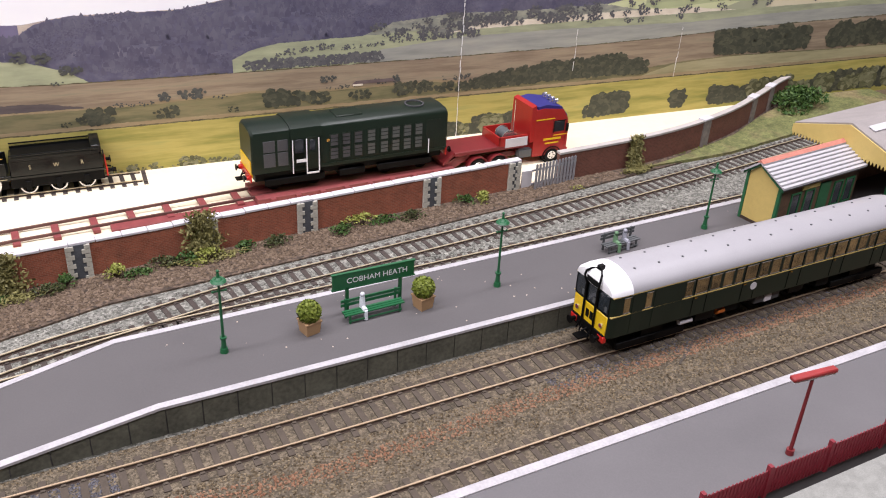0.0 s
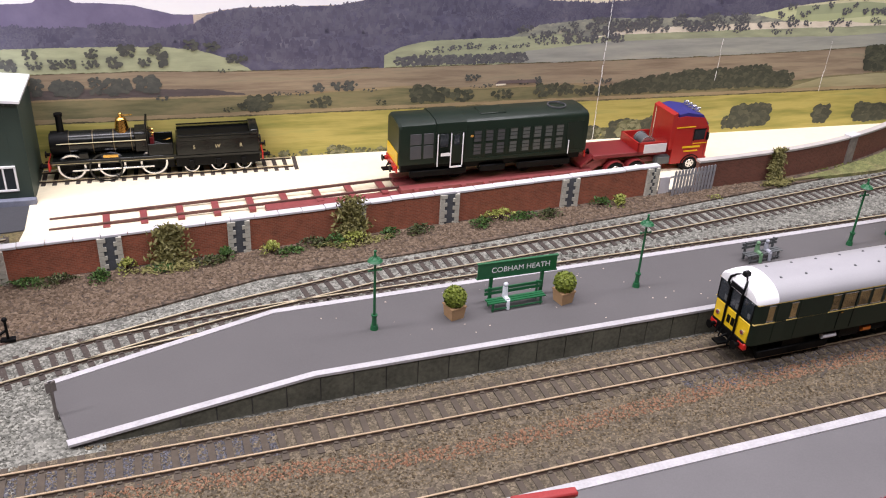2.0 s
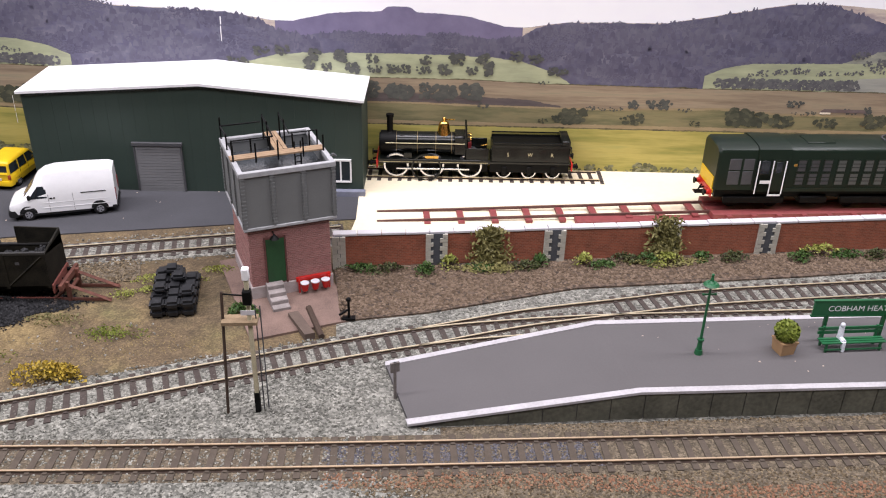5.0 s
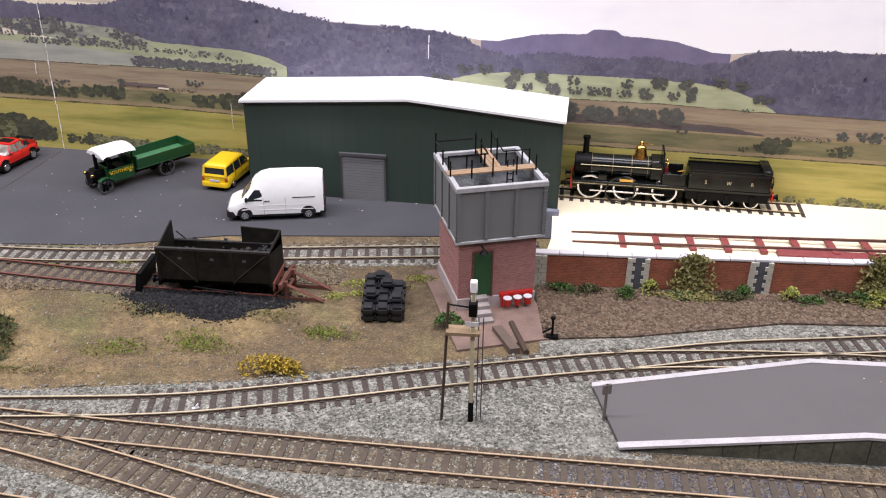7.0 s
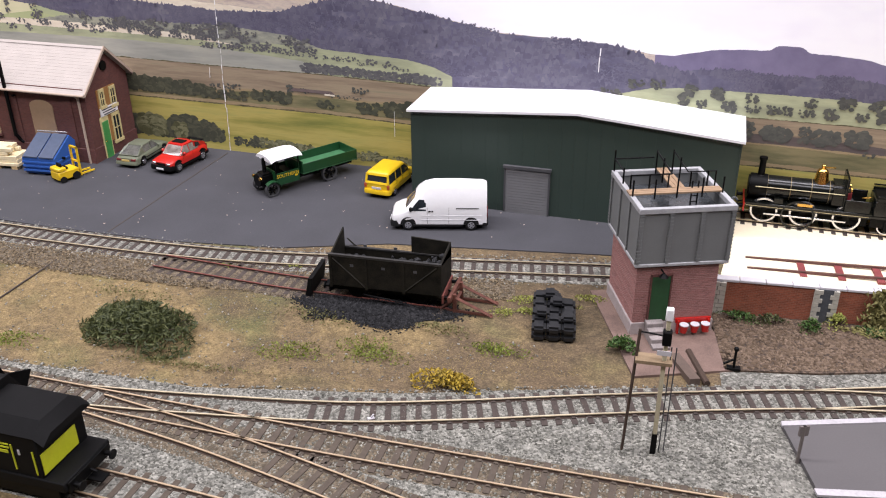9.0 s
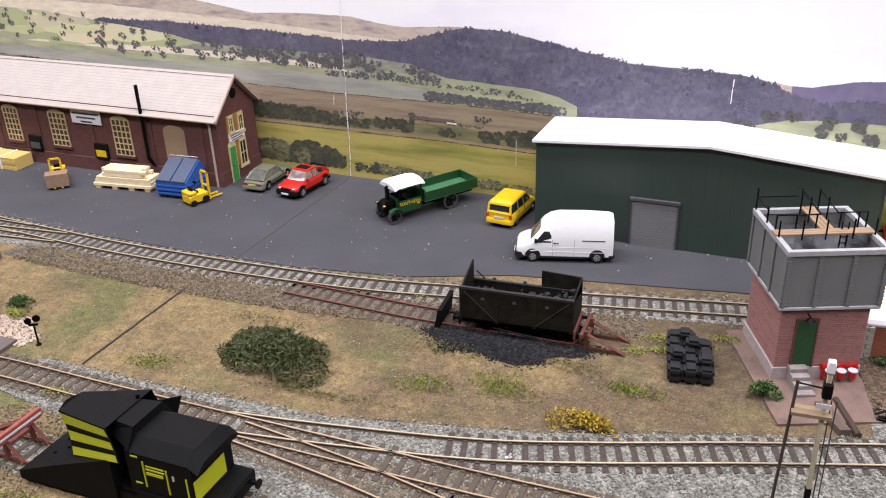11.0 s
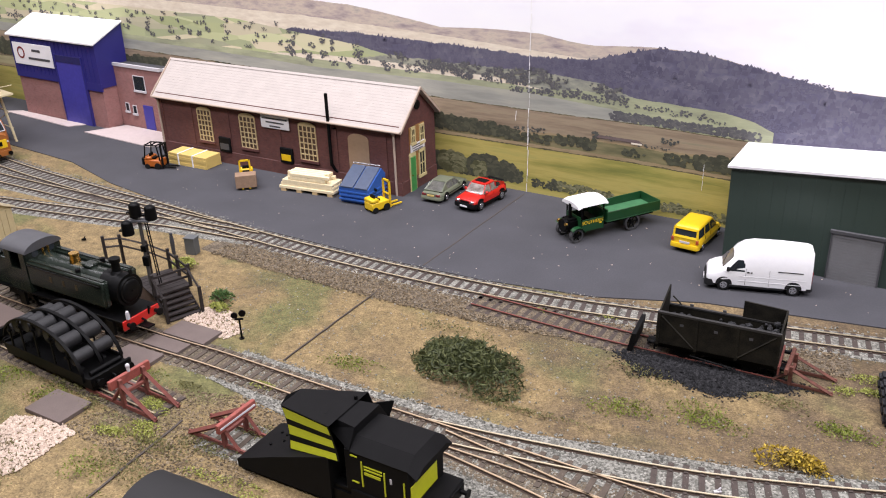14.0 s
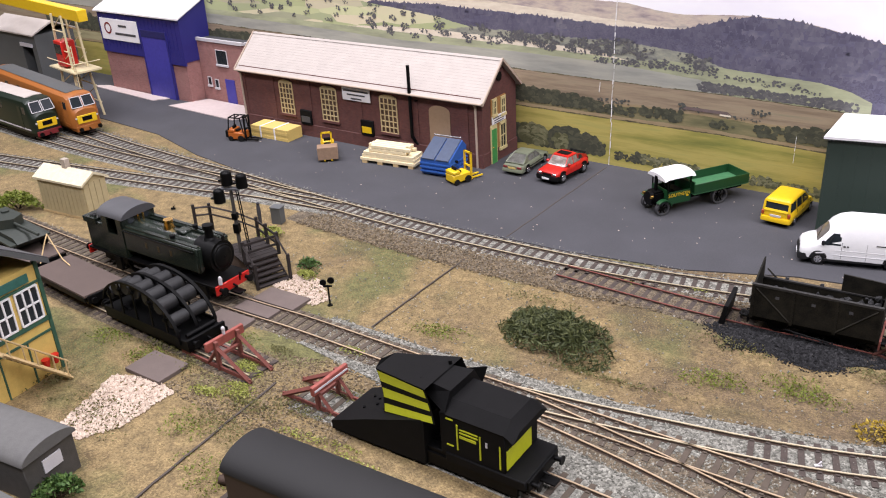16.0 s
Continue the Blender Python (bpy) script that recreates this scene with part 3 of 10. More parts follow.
I_YELLOW = ink("print_yellow", [(0.20, 0.205, 0.055), (0.32, 0.29, 0.078), (0.45, 0.375, 0.115), (0.34, 0.33, 0.105)], 9, 5, (1, 1, 11))

skyline = lerp_table([(0, 139), (9, 138.5), (14, 135), (36, 134), (58, 132), (85, 125), (103, 124.5), (122, 127.5), (136, 129.5), (214, 130.5), (240, 135), (311, 148), (348, 148.5),
                      (396, 145), (418, 147), (444, 152), (494, 152.5), (541, 150), (565, 154), (640, 165), (760, 170), (1700, 186)])
wood_top = lerp_table([(0, 115), (40, 118), (77, 114), (100, 117), (110, 124), (122, 127.2), (136, 129.2), (214, 130.2), (240, 134.6), (311, 147.6), (345, 148), (372, 140), (396, 132),
                       (440, 129), (541, 134), (640, 136), (720, 134), (800, 118), (1700, 118)])
brown_top = lerp_table([(0, 80), (60, 80), (122, 78), (255, 77), (445, 77), (560, 78), (660, 80), (740, 83), (830, 86), (1700, 100)])
# from the back of the view to the front: name, ink, jag of the edge, from, to, upper edge
LAND = (
    ("printed_ridge", I_MAUVE, 0.5, 0, 140, skyline),
    ("printed_moor", I_MOOR, 0.5, 100, 1700, skyline),
    ("printed_strip", I_STRIP, 0.6, 384, 1700, lerp_table([(384, 128), (396, 132), (440, 135), (541, 142), (700, 150), (1700, 170)])),
    ("printed_wood", I_WOOD, 1.3, 0, 1700, wood_top),
    ("printed_patchwork", I_PATCH, 0.8, 556, 1700, lerp_table([(556, 100), (600, 116), (640, 124), (700, 130), (800, 140), (1700, 156)])),
    ("printed_mixed", I_MIXED, 1.5, 352, 650, lerp_table([(352, 98), (390, 111), (440, 116), (541, 115), (600, 117), (650, 108)])),
    ("printed_lea", I_LEA, 0.8, 0, 142, lerp_table([(0, 101), (65, 100), (100, 97), (128, 88), (142, 79)])),
    ("printed_strip", I_STRIP, 0.7, 440, 800, lerp_table([(440, 99), (475, 106), (541, 107.5), (620, 109.5), (700, 109), (760, 104), (800, 98)])),
    ("printed_lea", I_LEA, 0.6, 434, 1700, lerp_table([(434, 98), (470, 101), (560, 102.5), (700, 103.5), (1700, 118)])),
    ("printed_lea", I_LEA, 0.7, 252, 470, lerp_table([(252, 88), (266, 95), (290, 99.5), (360, 101), (412, 103), (435, 99), (470, 96)])),
    ("printed_grey_field", I_GREY, 0.4, 362, 1700, lerp_table([(362, 80), (380, 88.5), (457, 95), (560, 96), (700, 94.5), (760, 97), (880, 100), (1700, 112)])),
    ("printed_hedge", I_HEDGE, 0.9, 0, 1700, lambda d: brown_top(d) + 0.7),
    ("printed_brown_field", I_BROWN, 0.4, 0, 1700, brown_top),
    ("printed_ploughed", I_PLOUGHED, 0.8, 0, 136, lerp_table([(0, 68), (60, 66), (110, 64), (136, 59)])),
    ("printed_tan_line", I_TAN, 0.5, 0, 470, lerp_table([(0, 60), (60, 59), (170, 58), (270, 61), (320, 57.5), (430, 57.5), (470, 53)])),
    ("printed_olive", I_OLIVE, 0.7, 0, 1700, lerp_table([(0, 58.6), (60, 57.5), (170, 56.5), (270, 59), (320, 55.5), (430, 55.5), (460, 51), (640, 50), (700, 55), (760, 57), (900, 55), (1700, 58)])),
    ("printed_stubble", I_STUBBLE, 0.6, 650, 1700, lerp_table([(650, 43), (690, 53), (760, 56), (900, 54), (1700, 57)])),
    ("printed_tan_line", I_TAN, 0.7, 0, 1700, lambda d: 43.6),
    ("printed_hedge", I_HEDGE, 0.9, 0, 1700, lambda d: 40.6),
    ("printed_yellow", I_YELLOW, 0.5, 0, 1700, lambda d: 39.6),
)
DEPTH = [0.1 + 0.045 * i + (0.05 if i > 3 else 0.0) for i in range(len(LAND))]


def strip(i, side):
    name, material, jag, d0, d1, top = LAND[i]
    d1 = min(d1, 1165 if side > 0 else 1520)
    count = int((d1 - d0) / 1.6)
    rings = []
    for k in range(count + 1):
        d = d0 + (d1 - d0) * k / count
        z = top(d) + wob(d, jag, 0.07, i) + wob(d, jag * 0.8, 0.4, i + 30 * side)
        rings.append([on(side, d, -14 if i > 16 else 20, DEPTH[i]), on(side, d, z, DEPTH[i])])
    part(name, Shape().loft(rings, closed=False), material, backdrop, "printed band of the landscape", smooth=0)


for i in range(len(LAND)):
    for sd in (-1, 1):
        strip(i, sd)


class Print:
    """Small flat shapes of one ink, each a hair nearer than the last."""

    def __init__(self, depth):
        self.v, self.f, self.depth = [], [], depth

    def shape(self, side, pts):
        k = len(self.v)
        hair = self.depth + 0.0004 * (len(self.f) % 97)
        self.v += [tuple(q * U for q in on(side, d, z, hair)) for d, z in pts]
        self.f.append(tuple(range(k, k + len(pts))))

    def tree(self, side, d, z, w, h, rng):
        """A round-headed tree: clumps of leaf heaped over a short foot."""
        n = max(8, int(6 + w * h / 9))
        for i in range(n):
            u = (i + rng.random()) / n
            zz = z + h * (0.94 - 0.74 * u)
            half = 0.5 * w * math.sin(math.pi * min(1, 0.22 + 0.62 * u)) ** 0.7
            c = d + rng.uniform(-1, 1) * half * 0.8
            r = max(0.7, min(w, h) * rng.uniform(0.10, 0.20))
            a0 = rng.uniform(0, 6.28)
            self.shape(side, [(c + r * rng.uniform(0.75, 1.25) * math.cos(a0 + q * 0.8976), max(z, zz + r * 0.85 * rng.uniform(0.75, 1.25) * math.sin(a0 + q * 0.8976))) for q in range(7)])

    def finish(self, name, material, label):
        me = bpy.data.meshes.new(name)
        me.from_pydata(self.v, [], self.f)
        me.materials.append(material)
        ob = new(name, me)
        ob.parent = backdrop
        tagged(ob, kind="stuff")
        ob["label"] = label


T_NEAR = ink("print_near_trees", [(0.034, 0.036, 0.028), (0.066, 0.068, 0.048), (0.15, 0.147, 0.090)], 160, 4, island=True, single=0.4)
T_MID = ink("print_mid_trees", [(0.055, 0.057, 0.055), (0.086, 0.088, 0.08), (0.14, 0.14, 0.115)], 160, 4, island=True, single=0.4)
T_FAR = ink("print_far_trees", [(0.075, 0.074, 0.088), (0.115, 0.113, 0.118), (0.20, 0.198, 0.18)], 90, 4, island=True, single=0.4)
T_FIR = ink("print_firs", [(0.050, 0.046, 0.082), (0.088, 0.082, 0.128), (0.150, 0.142, 0.188), (0.27, 0.265, 0.26)], 26, 7, island=True, single=0.22)
T_BUSH = ink("print_bushes", [(0.040, 0.045, 0.024), (0.10, 0.10, 0.05), (0.20, 0.195, 0.11), (0.30, 0.29, 0.18)], 300, 3, island=True)

wood_foot = lerp_table([(0, 101), (77, 96), (122, 95), (140, 90), (168, 82), (255, 79), (276, 99), (360, 101), (396, 108), (440, 117), (640, 118), (720, 128), (1700, 120)])
firs, far, mid, near, low = Print(DEPTH[3] + 0.02), Print(DEPTH[12] + 0.003), Print(DEPTH[-1] + 0.04), Print(DEPTH[-1] + 0.09), Print(DEPTH[-1] + 0.14)
for sd in (-1, 1):
    spots = []
    for k in range(5200):
        d = prng.uniform(0, 730)
        a, b = wood_foot(d), wood_top(d)
        if b > a:
            spots.append((b - (b - a) * prng.random() ** 1.1, d))
    # glades where the ground shows between the stands
    spots = [(z, d) for z, d in spots if noise.noise(Vector((d * 0.028, z * 0.11, 4.0 + sd))) > -0.28]
    for z, d in sorted(spots, reverse=True):
        w, h = prng.uniform(1.4, 2.6), prng.uniform(2.6, 5.4)
        if noise.noise(Vector((d * 0.02, z * 0.07, 11.0))) > 0.12:
            firs.tree(sd, d, z - 1.5, 2.4 * w, 0.8 * h, prng)
        else:
            firs.shape(sd, [(d - w, z - 3), (d + w, z - 3), (d + 0.75 * w, z), (d + prng.uniform(-0.3, 0.3), z + h - 2), (d - 0.8 * w, z + 0.2)])
    # hedgerow trees of the middle distance
    for k in range(62):
        d = prng.uniform(372, 600)
        far.tree(sd, d, prng.uniform(99, 112) - (5 if d < 420 else 0), prng.uniform(9, 19), prng.uniform(5, 8.5), prng)
    for z, h, d0, d1, gap in ((106, 8, 470, 740, 18), (115, 8, 590, 1500, 24), (122, 7, 640, 1500, 22), (130, 6, 680, 1500, 20), (109, 8, 640, 1500, 34), (137, 6, 740, 1500, 24), (101.5, 8, 455, 700, 24), (95, 8, 404, 470, 9)):
        d = d0
        while d < min(d1, 1150 if sd > 0 else 1500):
            far.tree(sd, d, z + wob(d, 3.5, 0.012, z) - 2, prng.uniform(0.8, 1.9) * h, h * prng.uniform(0.7, 1.1), prng)
            d += gap * prng.uniform(0.3, 1.9)
    for d in range(266, 380, 5):
        far.tree(sd, d, 77, 13, 10 + wob(d, 3, 0.08, 3.0), prng)
    for d in range(290, 470, 9):
        far.tree(sd, d + prng.uniform(-3, 3), 88 + 0.045 * (d - 290) + prng.uniform(-1, 1), prng.uniform(8, 15), prng.uniform(3, 7), prng)
    # single trees and clumps of the valley: d, foot, width, height
    for d, z, w, h in ((22, 91, 12, 9), (48, 91, 14, 12), (69, 92, 12, 11), (4, 83, 18, 9), (20, 83, 16, 8), (38, 82, 14, 11), (60, 83, 11, 9), (74, 82, 11, 14), (96, 95, 14, 10), (112, 94, 16, 9), (130, 84, 22, 9), (120, 77, 12, 4)):
        mid.tree(sd, d, z, w, h, prng)
    for d, z, w, h in ((2, 60, 24, 15), (22, 60, 12, 18), (38, 60, 26, 15), (60, 61, 24, 16), (70, 55, 13, 6), (196, 57, 13, 9), (217, 57, 30, 10), (170, 55.5, 46, 4.5), (240, 56, 14, 4), (330, 62, 20, 7), (378, 57, 15, 6), (392, 57, 9, 8), (345, 56, 40, 4), (450, 55, 40, 6)):
        mid.tree(sd, d, z, w, h, prng)
    for d, z, w, h in ((146, 41.5, 28, 16), (134, 44, 14, 8), (197, 43, 25, 11), (122, 43, 10, 5), (250, 43.5, 12, 6), (284, 43, 24, 18), (300, 43, 26, 16), (322, 43, 28, 13), (360, 44, 24, 10), (400, 44, 24, 14), (418, 45, 26, 13), (440, 44, 24, 11)):
        near.tree(sd, d, z, w, h, prng)
    for d in range(456, 656, 7):
        near.tree(sd, d, 43.5, 17, lerp_table([(456, 11), (490, 16), (540, 21), (620, 25), (656, 16)])(d) * prng.uniform(0.85, 1.1), prng)
    for d0, d1, z, h in ((745, 862, 55, 30), (898, 985, 54, 31), (1040, 1120, 56, 24), (1180, 1330, 56, 26)):
        for d in range(d0, d1, 9):
            near.tree(sd, d, z, 24, h * prng.uniform(0.72, 1.05), prng)
    # bushes along the foot of the paper
    d = 95.0
    while d < (1140 if sd > 0 else 640):
        h = prng.uniform(6, 13) if d < 446 else prng.uniform(15, 27)
        if d < 446 or noise.noise(Vector((d * 0.017, 3.3, sd))) > -0.12:
            (low if d < 420 or prng.random() < 0.2 else near).tree(sd, d, -3.0 if d < 560 else 3.0, h * prng.uniform(0.8, 1.4), h, prng)
        d += prng.uniform(4, 9)
firs.finish("printed_firs", T_FIR, "printed fir woods on the hills")
far.finish("printed_far_trees", T_FAR, "printed far trees and hedgerows")
mid.finish("printed_mid_trees", T_MID, "printed trees of the valley")
near.finish("printed_near_trees", T_NEAR, "printed dark clumps of trees")
low.finish("printed_bushes", T_BUSH, "printed pale bushes at the foot of the view")
I_ROOF = ink("print_roof", [(0.13, 0.095, 0.09), (0.18, 0.14, 0.135)], 90)
for sd in (-1, 1):
    house = Print(DEPTH[-1] + 0.20)
    house.shape(sd, [(352, 59.5), (392, 59.5), (389, 62.5), (356, 62.5)])
    house.finish("printed_farm", I_ROOF, "printed farm roof")
    house = Print(DEPTH[-1] + 0.22)
    house.shape(sd, [(353, 58), (362, 58), (362, 59.6), (353, 59.6)])
    house.finish("printed_farm_wall", I_STRIP, "printed white farm wall")
seams = Shape()
for x, z0, z1, w in ((-573, 0, 240, 1.0), (381, -2, 150, 1.0), (-398, 33, 58, 0.8), (-216, 108, 128, 0.9), (500, 55, 95, 0.9), (620, 40, 90, 0.7), (-586, 74, 84, 1.2)):
    z = z0
    while z < z1:
        dz = prng.uniform(3, 10)
        ww = w * prng.uniform(0.3, 1.0)
        x2 = x + prng.uniform(-0.5, 0.5) + (z - z0) * 0.015
        seams.prism([(x2 - ww / 2, z), (x2 + ww / 2, z), (x2 + ww / 2 + 0.2, min(z1, z + dz)), (x2 - ww / 2 + 0.2, min(z1, z + dz))], "y", back_y(x) - 1.45, back_y(x) - 1.35)
        z += dz * prng.uniform(0.9, 1.3)
part("paper_seam", seams, I_WHITE, backdrop, "torn white paper seams", smooth=0)

# ---- rolling stock ----
def S():
    return Shape()


def wheelset(parent, xs, r, zc, half=8.6, material=BLACK, spokes=0, rim=None, y_off=0.0):
    """Pairs of wheels on axles, each wheel with a rim, and spokes where they show."""
    for x in xs:
        for sd in (-1, 1):
            y = y_off + sd * half
            w = S()
            if spokes:
                w.cyl((x, y - 0.6, zc), (x, y + 0.6, zc), r * 0.22, n=12)
                for k in range(spokes):
                    g = 2 * math.pi * k / spokes
                    w.cyl((x, y, zc), (x + r * 0.9 * math.cos(g), y, zc + r * 0.9 * math.sin(g)), 0.32, n=5)
            else:
                w.cyl((x, y - 0.9, zc), (x, y + 0.9, zc), r * 0.86, n=20)
            wheel = part("wheel", w, material, parent)
            part("tyre", S().ring((x, y, zc), "y", r, r * 0.14, 2.2, 24), rim or material, wheel, "bright metal tyre" if rim else "")
        part("axle", S().cyl((x, y_off - half, zc), (x, y_off + half, zc), 0.8, n=8), BLACK, parent)


def buffers(parent, x, z, sgn, spread=11.5, material=BLACK, beam=RED, width=30, depth=3.2):
    part("buffer_beam", S().box(x - 0.6, x + 0.6, -width / 2, width / 2, z - depth, z + depth).bevel(0.2), beam, parent, "red buffer beam")
    for sd in (-1, 1):
        b = part("buffer", S().cyl((x, sd * spread, z), (x + sgn * 4.2, sd * spread, z), 1.3, n=10).cyl((x + sgn * 4.2, sd * spread, z), (x + sgn * 5, sd * spread, z), 2.6, n=16), material, parent)
    part("coupling_hook", S().cyl((x, 0, z - 0.5), (x + sgn * 4, 0, z - 1.5), 0.7, n=8).box(min(x, x + sgn * 8), max(x, x + sgn * 8), -3, 3, z - 5, z - 4), BLACK, parent)


def text(name, body, size, m, material, parent, label=""):
    """Raised lettering in the built-in font, as a mesh. m places it in millimetres: the face looks along its z."""
    cu = bpy.data.curves.new(name, "FONT")
    cu.body, cu.size, cu.extrude, cu.align_x, cu.align_y = body, size, 0.05, "CENTER", "CENTER"
    tmp = bpy.data.objects.new(name, cu)
    scene.collection.objects.link(tmp)
    me = bpy.data.meshes.new_from_object(tmp)
    bpy.data.objects.remove(tmp)
    bpy.data.curves.remove(cu)
    me.transform(Matrix.Scale(U, 4) @ m)
    me.materials.clear()
    me.materials.append(material)
    ob = new(name, me)
    ob.parent = parent
    if label:
        ob["label"] = label
    return ob


def face(x, y, z, rz=0, tilt=90):
    """The pose of lettering that stands upright and faces -y, turned by rz."""
    return Matrix.Translation((x, y, z)) @ Matrix.Rotation(radians(rz), 4, "Z") @ Matrix.Rotation(radians(tilt), 4, "X")


def railcar():
    t = thing("diesel_railcar", "green diesel railcar with grey roof, white dome and yellow front", "railcar", 288, 334.5, 0, -0.1)
    L = 257.0
    # the warm light of the cabin is painted into the pane colour
    LIT_TAN_GLASS = mat("lit_tan_window", (0.035, 0.026, 0.014), 0.12, var=0.7, scale=90, col2=(0.20, 0.13, 0.055), bump=0)
    xs = [0, 1.2, 6, L - 6, L - 1.2, L]
    inset = [1.6, 0.6, 0, 0, 0.6, 1.6]

    def side(i, z0, z1):
        w = 17.6 - inset[i]
        return [(xs[i], -w, z0), (xs[i], w, z0), (xs[i], w, z1), (xs[i], -w, z1)]
    part("body", S().loft([side(i, 13, 41) for i in range(6)]), GREEN_LOCO, t, "dark green body")
    rs = []
    for i, x in enumerate(xs):
        w = 18 - inset[i]
        h = 9.6 - (2.6 if i in (0, 5) else 0.7 if i in (1, 4) else 0)
        rs.append([(x, w * math.cos(g), 41 + h * math.sin(g)) for g in [math.pi * k / 14 for k in range(15)]])
    roof_mat = mat("railcar_roof", (0.32, 0.31, 0.325), 0.45, var=0.06, scale=40)
    part("roof", S().loft(rs), roof_mat, t, "grey roof")
    dome = [[(x, (w + 0.25) * math.cos(g), 41 + (h + 0.25) * math.sin(g)) for g in [math.pi * k / 14 for k in range(15)]] for x, w, h in ((-0.3, 16.4, 7), (1.2, 17.4, 8.9), (6, 18, 9.6), (14, 18, 9.6))]
    part("cab_dome", S().loft(dome), WHITE, t, "white painted cab dome")
    for k in range(13):
        for sd in (-1, 1):
            part("roof_vent", S().ball((22 + k * 18, sd * 6.5, 49.9), 0.9, 1, 1, 0.6, 8, 5), DARKGREY, t)
    part("waist_line", S().box(0.5, L - 0.5, -17.85, 17.85, 27.2, 27.8), PALE_YELLOW, t, "cream lining")
    part("cantrail_line", S().box(0.5, L - 0.5, -17.9, 17.9, 40.2, 40.8), PALE_YELLOW, t, "cream lining")
    part("front_panel", S().box(-0.5, 1.0, -15.6, 15.6, 14, 27).bevel(0.4), YELLOW, t, "yellow warning panel")
    for y0, y1 in ((-15.4, -6), (-4.4, 4.4), (6, 15.4)):
        w = part("cab_window", S().box(-0.35, 0.6, y0, y1, 28, 40.4).bevel(0.5), DARK_GLASS, t)
        part("window_reflection", S().box(-0.42, -0.34, y0 + 1.2, y0 + 3.4, 29.4, 33), GREY, w)
        part("window_frame", S().box(-0.5, -0.1, y0 - 0.5, y1 + 0.5, 28, 28.6).box(-0.5, -0.1, y0 - 0.5, y0, 28, 40.4).box(-0.5, -0.1, y1, y1 + 0.5, 28, 40.4), BLACK, w)
    part("headcode_box", S().box(-1.6, 3, -6.4, 6.4, 40.5, 46.5).bevel(0.8, 2), WHITE, t, "white headcode box")
    part("headcode_blind", S().box(-1.9, -1.5, -5.2, 5.2, 41.6, 45), MATT_BLACK, t)
    for sd in (-1, 1):
        part("exhaust_pipe", S().tube([(-1.3, sd * 5.3, 14), (-1.3, sd * 5.3, 40), (-2.4, sd * 6.9, 44), (-1.6, sd * 6.6, 47), (0.8, sd * 4.6, 49), (2.6, sd * 1.2, 50.2)], 0.75, 8), BLACK, t, "black exhaust pipe")
        lamp = part("marker_lamp", S().cyl((-1.3, sd * 11.5, 19.5), (-0.2, sd * 11.5, 19.5), 1.5, n=14), CHROME, t)
        part("lens", S().cyl((-1.5, sd * 11.5, 19.5), (-1.2, sd * 11.5, 19.5), 1.0, n=12), DARKRED, lamp)
    part("front_grille", S().box(-0.9, -0.4, -3.2, -0.6, 18, 23).box(-0.9, -0.4, 0.6, 3.2, 18, 23), BLACK, t)
    part("horn", S().box(1, 5, -1.6, 1.6, 50, 53).bevel(0.4), BLACK, t)
    # windows and doors along both sides
    x = 8.0
    for w, kind in ((6, "w"), (8, "g"), (6, "w"), (22, "g")) + ((7, "w"), (11, "d"), (9, "w"), (9, "w")) * 5:
        for sd in (-1, 1):
            y = sd * 17.6
            if kind == "g":
                part("luggage_door", S().box(x, x + w, y - 0.25, y + 0.25, 14, 39.6), GREEN_LOCO, t)
            else:
                win = part("side_window", S().box(x + 0.8, x + w - 0.8, y - 0.2, y + 0.2, 29, 38.6).bevel(0.5), LIT_TAN_GLASS, t, "side window with the lit tan interior painted in")
                part("window_frame", S().box(x + 0.5, x + w - 0.5, y - 0.3, y + 0.3, 38.6, 39.1).box(x + 0.5, x + w - 0.5, y - 0.3, y + 0.3, 28.5, 29), CHROME, win)
                if kind == "d":
                    part("passenger_door", S().box(x, x + 0.35, y - 0.25, y + 0.25, 14, 39.6).box(x + w - 0.35, x + w, y - 0.25, y + 0.25, 14, 39.6), BLACK, t)
                    part("door_handle", S().box(x + 1.2, x + 2.8, y - 0.55, y + 0.55, 25.6, 26.3), BRASS, t)
        x += w + 1.0
    part("crest", S().cyl((112, -17.5, 23), (112, -17.95, 23), 2.6, n=20), OFFWHITE, t, "pale round crest")
    part("underframe", S().box(4, L - 4, -15, 15, 10.5, 13.2), BLACK, t)
    for i, (bx, bw, bz) in enumerate(((70, 16, 5), (94, 12, 6), (120, 22, 5.5), (150, 14, 6), (176, 12, 5))):
        for sd in (-1, 1):
            part("equipment_box", S().box(bx, bx + bw, sd * 12 - 3, sd * 12 + 3, bz, 11).bevel(0.5), (BLACK, MATT_BLACK, DARKGREY)[i % 3], t)
    part("orange_tank", S().cyl((88, -14, 8), (94, -14, 8), 2.0, n=12), ORANGE, t, "orange tank")
    part("pale_cylinder", S().cyl((58, -14, 7.5), (68, -14, 7.5), 1.7, n=12), OFFWHITE, t)
    part("pale_panel", S().box(128, 134, -15.6, -14.8, 6, 11), OFFWHITE, t)
    for bx in (38, L - 38):
        bogie = part("bogie", S().box(bx - 26, bx + 26, -14, -12, 6, 11).box(bx - 26, bx + 26, 12, 14, 6, 11).box(bx - 4, bx + 4, -14, 14, 6, 10.5).bevel(0.4), BLACK, t)
        wheelset(t, (bx - 17, bx + 17), 6.3, 9.4)
    buffers(t, -0.6, 11.5, -1, beam=BLACK)
    buffers(t, L + 0.6, 11.5, 1, beam=BLACK)
    for sd in (-1, 1):
        part("corner_step", S().box(-1.4, 1.2, sd * 13 - 3, sd * 13 + 3, 9.5, 13.5).bevel(0.3), RED, t, "red corner of the buffer beam")
